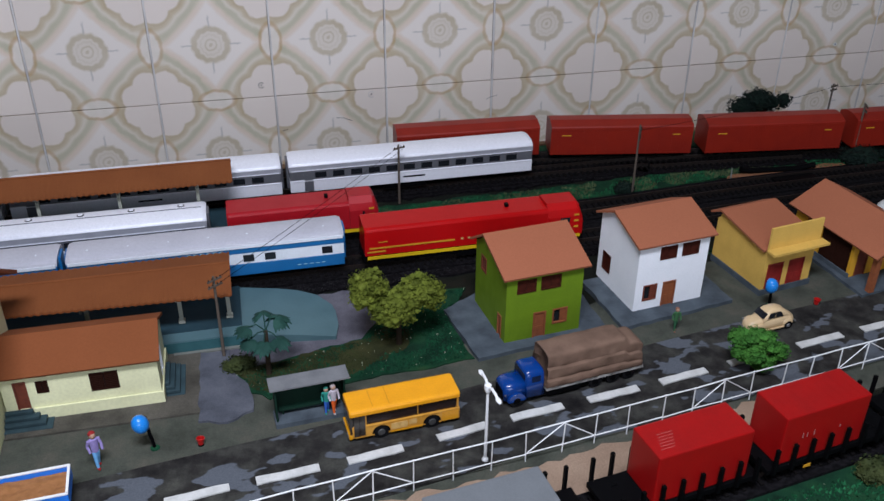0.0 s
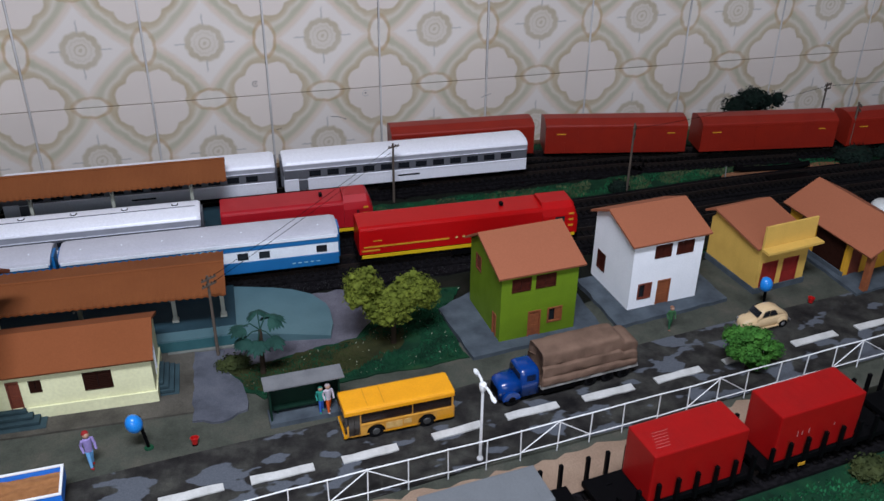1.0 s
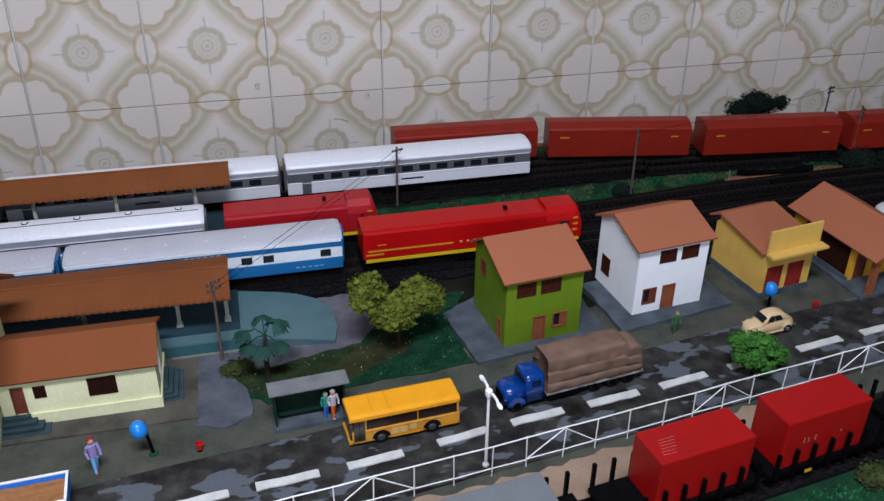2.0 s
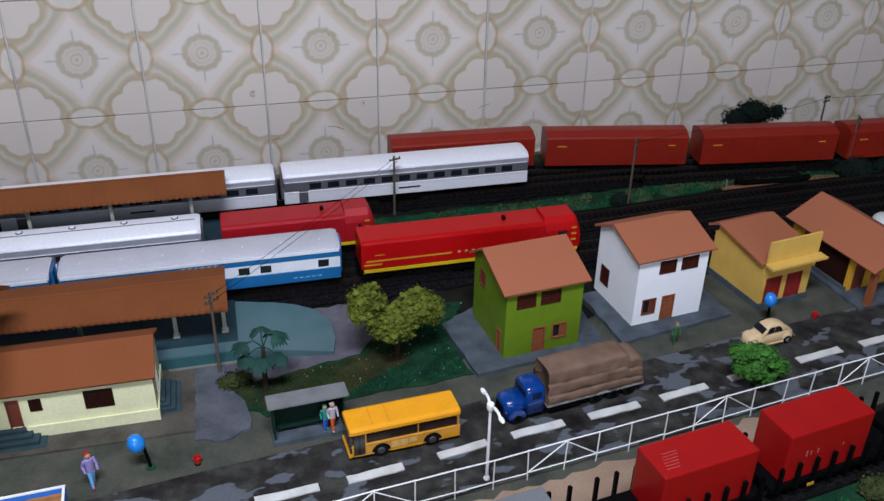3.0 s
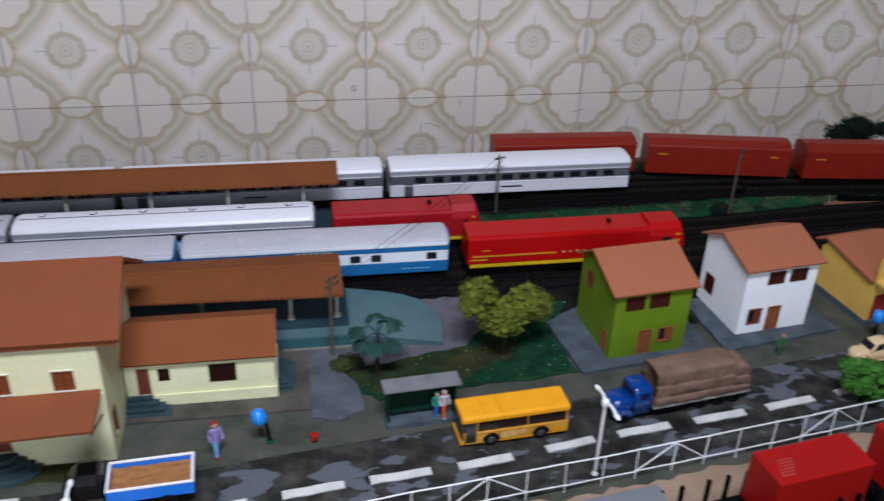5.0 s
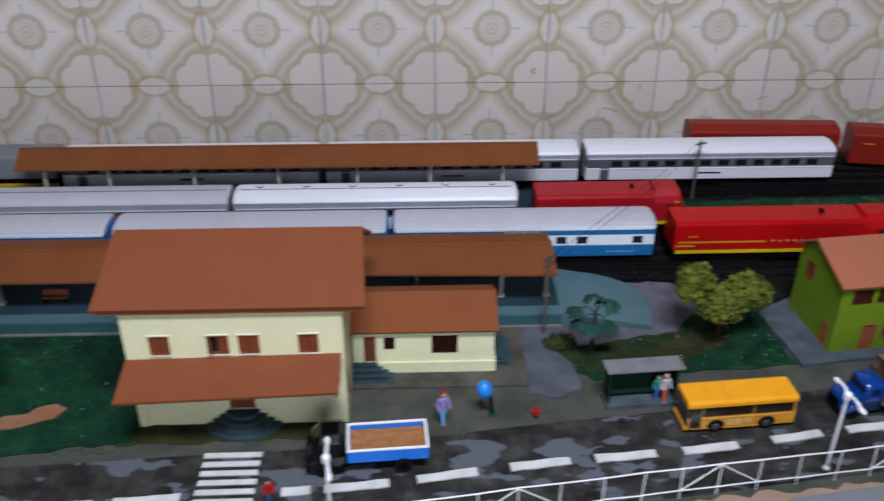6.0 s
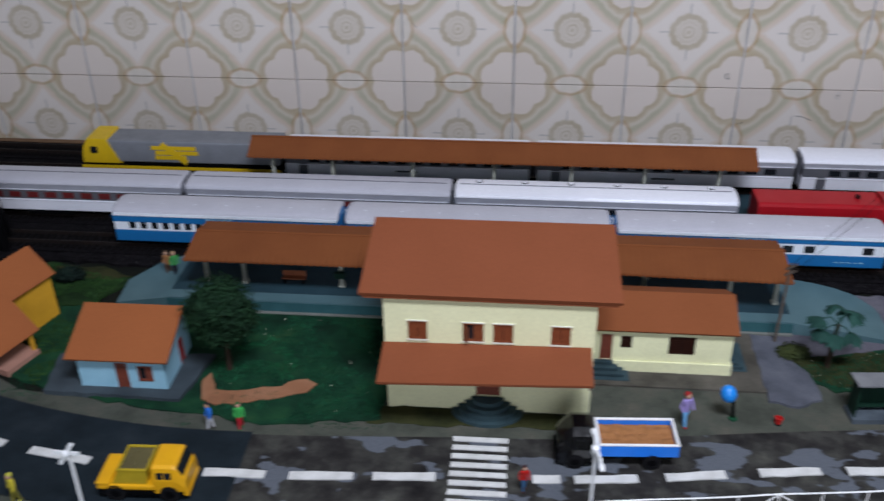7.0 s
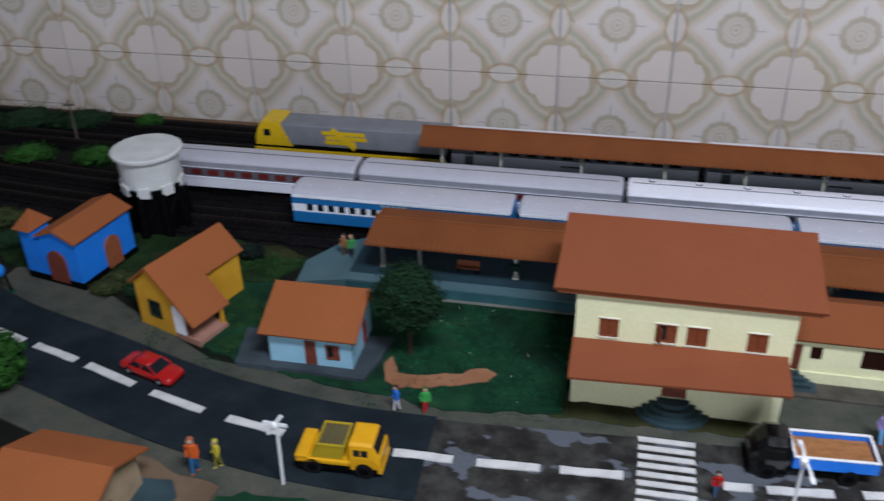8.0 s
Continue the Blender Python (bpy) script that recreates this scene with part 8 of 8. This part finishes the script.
LAWN_W = [(-0.40, 0.485), (-0.36, 0.477), (-0.277, 0.489), (-0.277, 0.606), (-0.41, 0.606), (-0.41, 0.55), (-0.415, 0.49)]
LAWN_E = [(0.022, 0.578), (0.032, 0.560), (0.052, 0.545), (0.118, 0.551), (0.205, 0.558), (0.198, 0.610), (0.223, 0.652), (0.19, 0.657), (0.150, 0.626), (0.126, 0.598), (0.06, 0.583)]
LAWN_B = [(0.17, 0.792), (0.30, 0.787), (0.45, 0.797), (0.55, 0.808), (0.75, 0.806), (1.0, 0.806), (1.0, 0.818), (0.75, 0.822), (0.60, 0.834), (0.42, 0.823), (0.17, 0.815)]
LAWN_N = [(0.05, 0.30), (0.75, 0.30), (0.75, 0.43), (0.60, 0.412), (0.44, 0.385), (0.30, 0.365), (0.05, 0.335)]
LAWN_C = [(-0.62, 0.575), (-0.54, 0.505), (-0.525, 0.55), (-0.54, 0.61), (-0.53, 0.65), (-0.60, 0.672), (-0.66, 0.66)]
LAWN_R = [(0.34, 0.918), (0.50, 0.90), (0.75, 0.87), (1.0, 0.866), (1.0, 0.925), (0.34, 0.925)]
GRASS = "short green scatter grass with uneven tufts"
turf("grass", LAWN_W, 8000, TURF, 61, 0.0019, label=GRASS)
turf("grass", LAWN_E, 8000, TURF, 62, 0.0018, label=GRASS)
turf("grass", [(0.026, 0.580), (0.040, 0.560), (0.055, 0.548), (0.086, 0.552), (0.120, 0.562), (0.156, 0.582), (0.164, 0.600), (0.128, 0.597), (0.06, 0.583)], 4000, TURF_DRY, 63, label="olive dry scatter grass", cut=-0.3)
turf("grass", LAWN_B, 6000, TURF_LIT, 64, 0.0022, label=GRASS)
turf("grass", LAWN_B, 3200, TURF_PALE, 65, 0.0026, label="olive dry scatter grass", cut=0.02)
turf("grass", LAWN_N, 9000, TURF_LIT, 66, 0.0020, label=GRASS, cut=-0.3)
turf("flower_specks", LAWN_N, 60, FLOWER, 73, 0.0010, 0.0020, "pale specks scattered on the near grass", cut=-0.6)
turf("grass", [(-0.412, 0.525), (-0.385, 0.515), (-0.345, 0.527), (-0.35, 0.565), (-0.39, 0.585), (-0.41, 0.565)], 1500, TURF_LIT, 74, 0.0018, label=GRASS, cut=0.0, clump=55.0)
turf("grass", LAWN_C, 6500, TURF_WARM, 67, 0.0019, label=GRASS)
turf("grass", LAWN_R, 1500, TURF, 68, label=GRASS)
turf("flower_specks", LAWN_E, 100, FLOWER, 69, 0.0010, 0.0022, "pale flower specks scattered on the lawn", cut=-0.6)
turf("flower_specks", LAWN_W, 24, FLOWER, 70, 0.0010, 0.0022, "pale flower specks scattered on the lawn", cut=-0.6)
turf("verge_grass", [(-0.62, 0.535), (-0.40, 0.476), (-0.27, 0.487), (-0.27, 0.478), (-0.40, 0.468), (-0.62, 0.50)], 500, TURF, 71, 0.0012, 0.0008, "sparse grass tufts along the pavement", cut=0.1)


def stones(name, poly, n, seed, size, label, material):
    """Loose ballast grains as small uneven tetrahedra."""
    rng = random.Random(seed)
    xs, ys = [p[0] for p in poly], [p[1] for p in poly]
    verts, faces = [], []
    for _ in range(n):
        x, y = rng.uniform(min(xs), max(xs)), rng.uniform(min(ys), max(ys))
        if not inside(poly, x, y):
            continue
        s, k = size * rng.uniform(0.5, 1.3), len(verts)
        for dx, dy, dz in ((1, 0, 0), (-0.5, 0.87, 0), (-0.5, -0.87, 0), (0, 0, 1.1)):
            verts.append((x + s * dx * rng.uniform(0.6, 1.2), y + s * dy * rng.uniform(0.6, 1.2), 0.0016 + s * dz))
        faces += [(k, k + 1, k + 3), (k + 1, k + 2, k + 3), (k + 2, k, k + 3)]
    me = bpy.data.meshes.new(name)
    me.from_pydata(verts, [], faces)
    me.materials.append(material)
    return tagged(new(name, me), label, "gravel", kind="stuff")


STONE = leaf_mat("gravel_grain", (0.036, 0.034, 0.037), (0.016, 0.015, 0.017))
stones("gravel", [(-0.55, 0.676), (0.14, 0.676), (0.40, 0.684), (0.36, 0.692), (-0.55, 0.692)], 2600, 81, 0.0007, "loose dark gravel beside the station track", STONE)
stones("gravel", [(0.34, 0.69), (0.9, 0.72), (0.9, 0.80), (0.55, 0.795), (0.34, 0.785)], 5000, 82, 0.0007, "loose dark gravel among the eastern tracks", STONE)
stones("gravel", [(0.30, 0.834), (0.55, 0.834), (0.8, 0.818), (0.8, 0.86), (0.5, 0.89), (0.30, 0.885)], 3500, 83, 0.0007, "loose dark gravel among the rear tracks", STONE)
stones("gravel", [(-0.95, 0.69), (-0.56, 0.685), (-0.56, 0.74), (-0.95, 0.78)], 3000, 84, 0.0007, "loose dark gravel among the western tracks", STONE)

# ---- wall tiles, last ----
T, G = 0.15, 0.0030
bm = box(bmesh.new(), -T / 2 + G / 2, T / 2 - G / 2, 0.0, 0.0045, -T / 2 + 0.0006, T / 2 - 0.0006, bevel=0.0006)
bmesh.ops.recalc_face_normals(bm, faces=bm.faces)
tile_mesh = bpy.data.meshes.new("tile")
bm.to_mesh(tile_mesh)
bm.free()
tile_mesh.materials.append(TILE)
rng = random.Random(12)
for row in range(-3, 5):
    for col in range(-9, 9):
        ob = new("tile", tile_mesh)
        ob.parent = wall_north
        turn = Matrix.Rotation(rng.choice((0, 2)) * math.pi / 2, 4, "Y")
        ob.matrix_world = pose(-0.2 + T * (col + 0.5) + rng.uniform(-0.0003, 0.0003), WALL_Y + rng.uniform(-0.0004, 0.0004), -0.0095 + T * (row + 0.5), rng.uniform(-0.15, 0.15), 0, rng.uniform(-0.15, 0.15)) @ turn
for col in range(-9, 10):
    part("grout_joint", boxes((-0.2 + T * col - 0.0010, -0.2 + T * col + 0.0014, WALL_Y + 0.0005, WALL_Y + 0.0039, -0.46, 0.74)), GROUTWHITE, wall_north)
for x, z, r, pale in ((0.0830, 0.0070, 0.0036, False), (0.2290, -0.0170, 0.0042, True)):
    ring_mark = thing("drill_mark", pose(x, WALL_Y - 0.0003, z), "faint round drill mark on a wall tile", "wall mark", "drill marks")
    part("ring", tube(bmesh.new(), [(r * math.cos(radians(40 + 280 * k / 14)), 0, r * math.sin(radians(40 + 280 * k / 14))) for k in range(15)], 0.00045, 6), GROUTWHITE if pale else GROUT, ring_mark)
    part("hole", rod(bmesh.new(), (0, 0.0004, 0), (0, -0.0003, 0), r * 0.3, r * 0.25, 10), GROUT, ring_mark)
for x, z, r in ((0.9370, 0.0070, 0.0030), (0.955, -0.105, 0.0015)):
    spot = thing("wall_plug", pose(x, WALL_Y - 0.0001, z), "small old screw plug in a wall tile", "wall plug", "wall plugs")
    part("plug", rod(bmesh.new(), (0, 0.002, 0), (0, -0.0008, 0), r, r * 0.85, 12), WHITEMETAL, spot)
    part("screw", rod(bmesh.new(), (0, -0.0007, 0), (0, -0.0012, 0), r * 0.4, r * 0.3, 10), STEEL, spot)
# hairline chips in the glaze
for line in (((0.180, -0.047), (0.190, -0.048), (0.201, -0.053)), ((0.392, -0.037), (0.400, -0.034), (0.408, -0.032)), ((-0.335, 0.072), (-0.331, 0.066)), ((0.105, -0.060), (0.113, -0.058))):
    ob = part("glaze_crack", tube(bmesh.new(), [(x, WALL_Y - 0.0002, z) for x, z in line], 0.0004, 5), GROUT)
    tagged(ob, "hairline dark crack in the glaze of a tile", "crack", "glaze cracks")
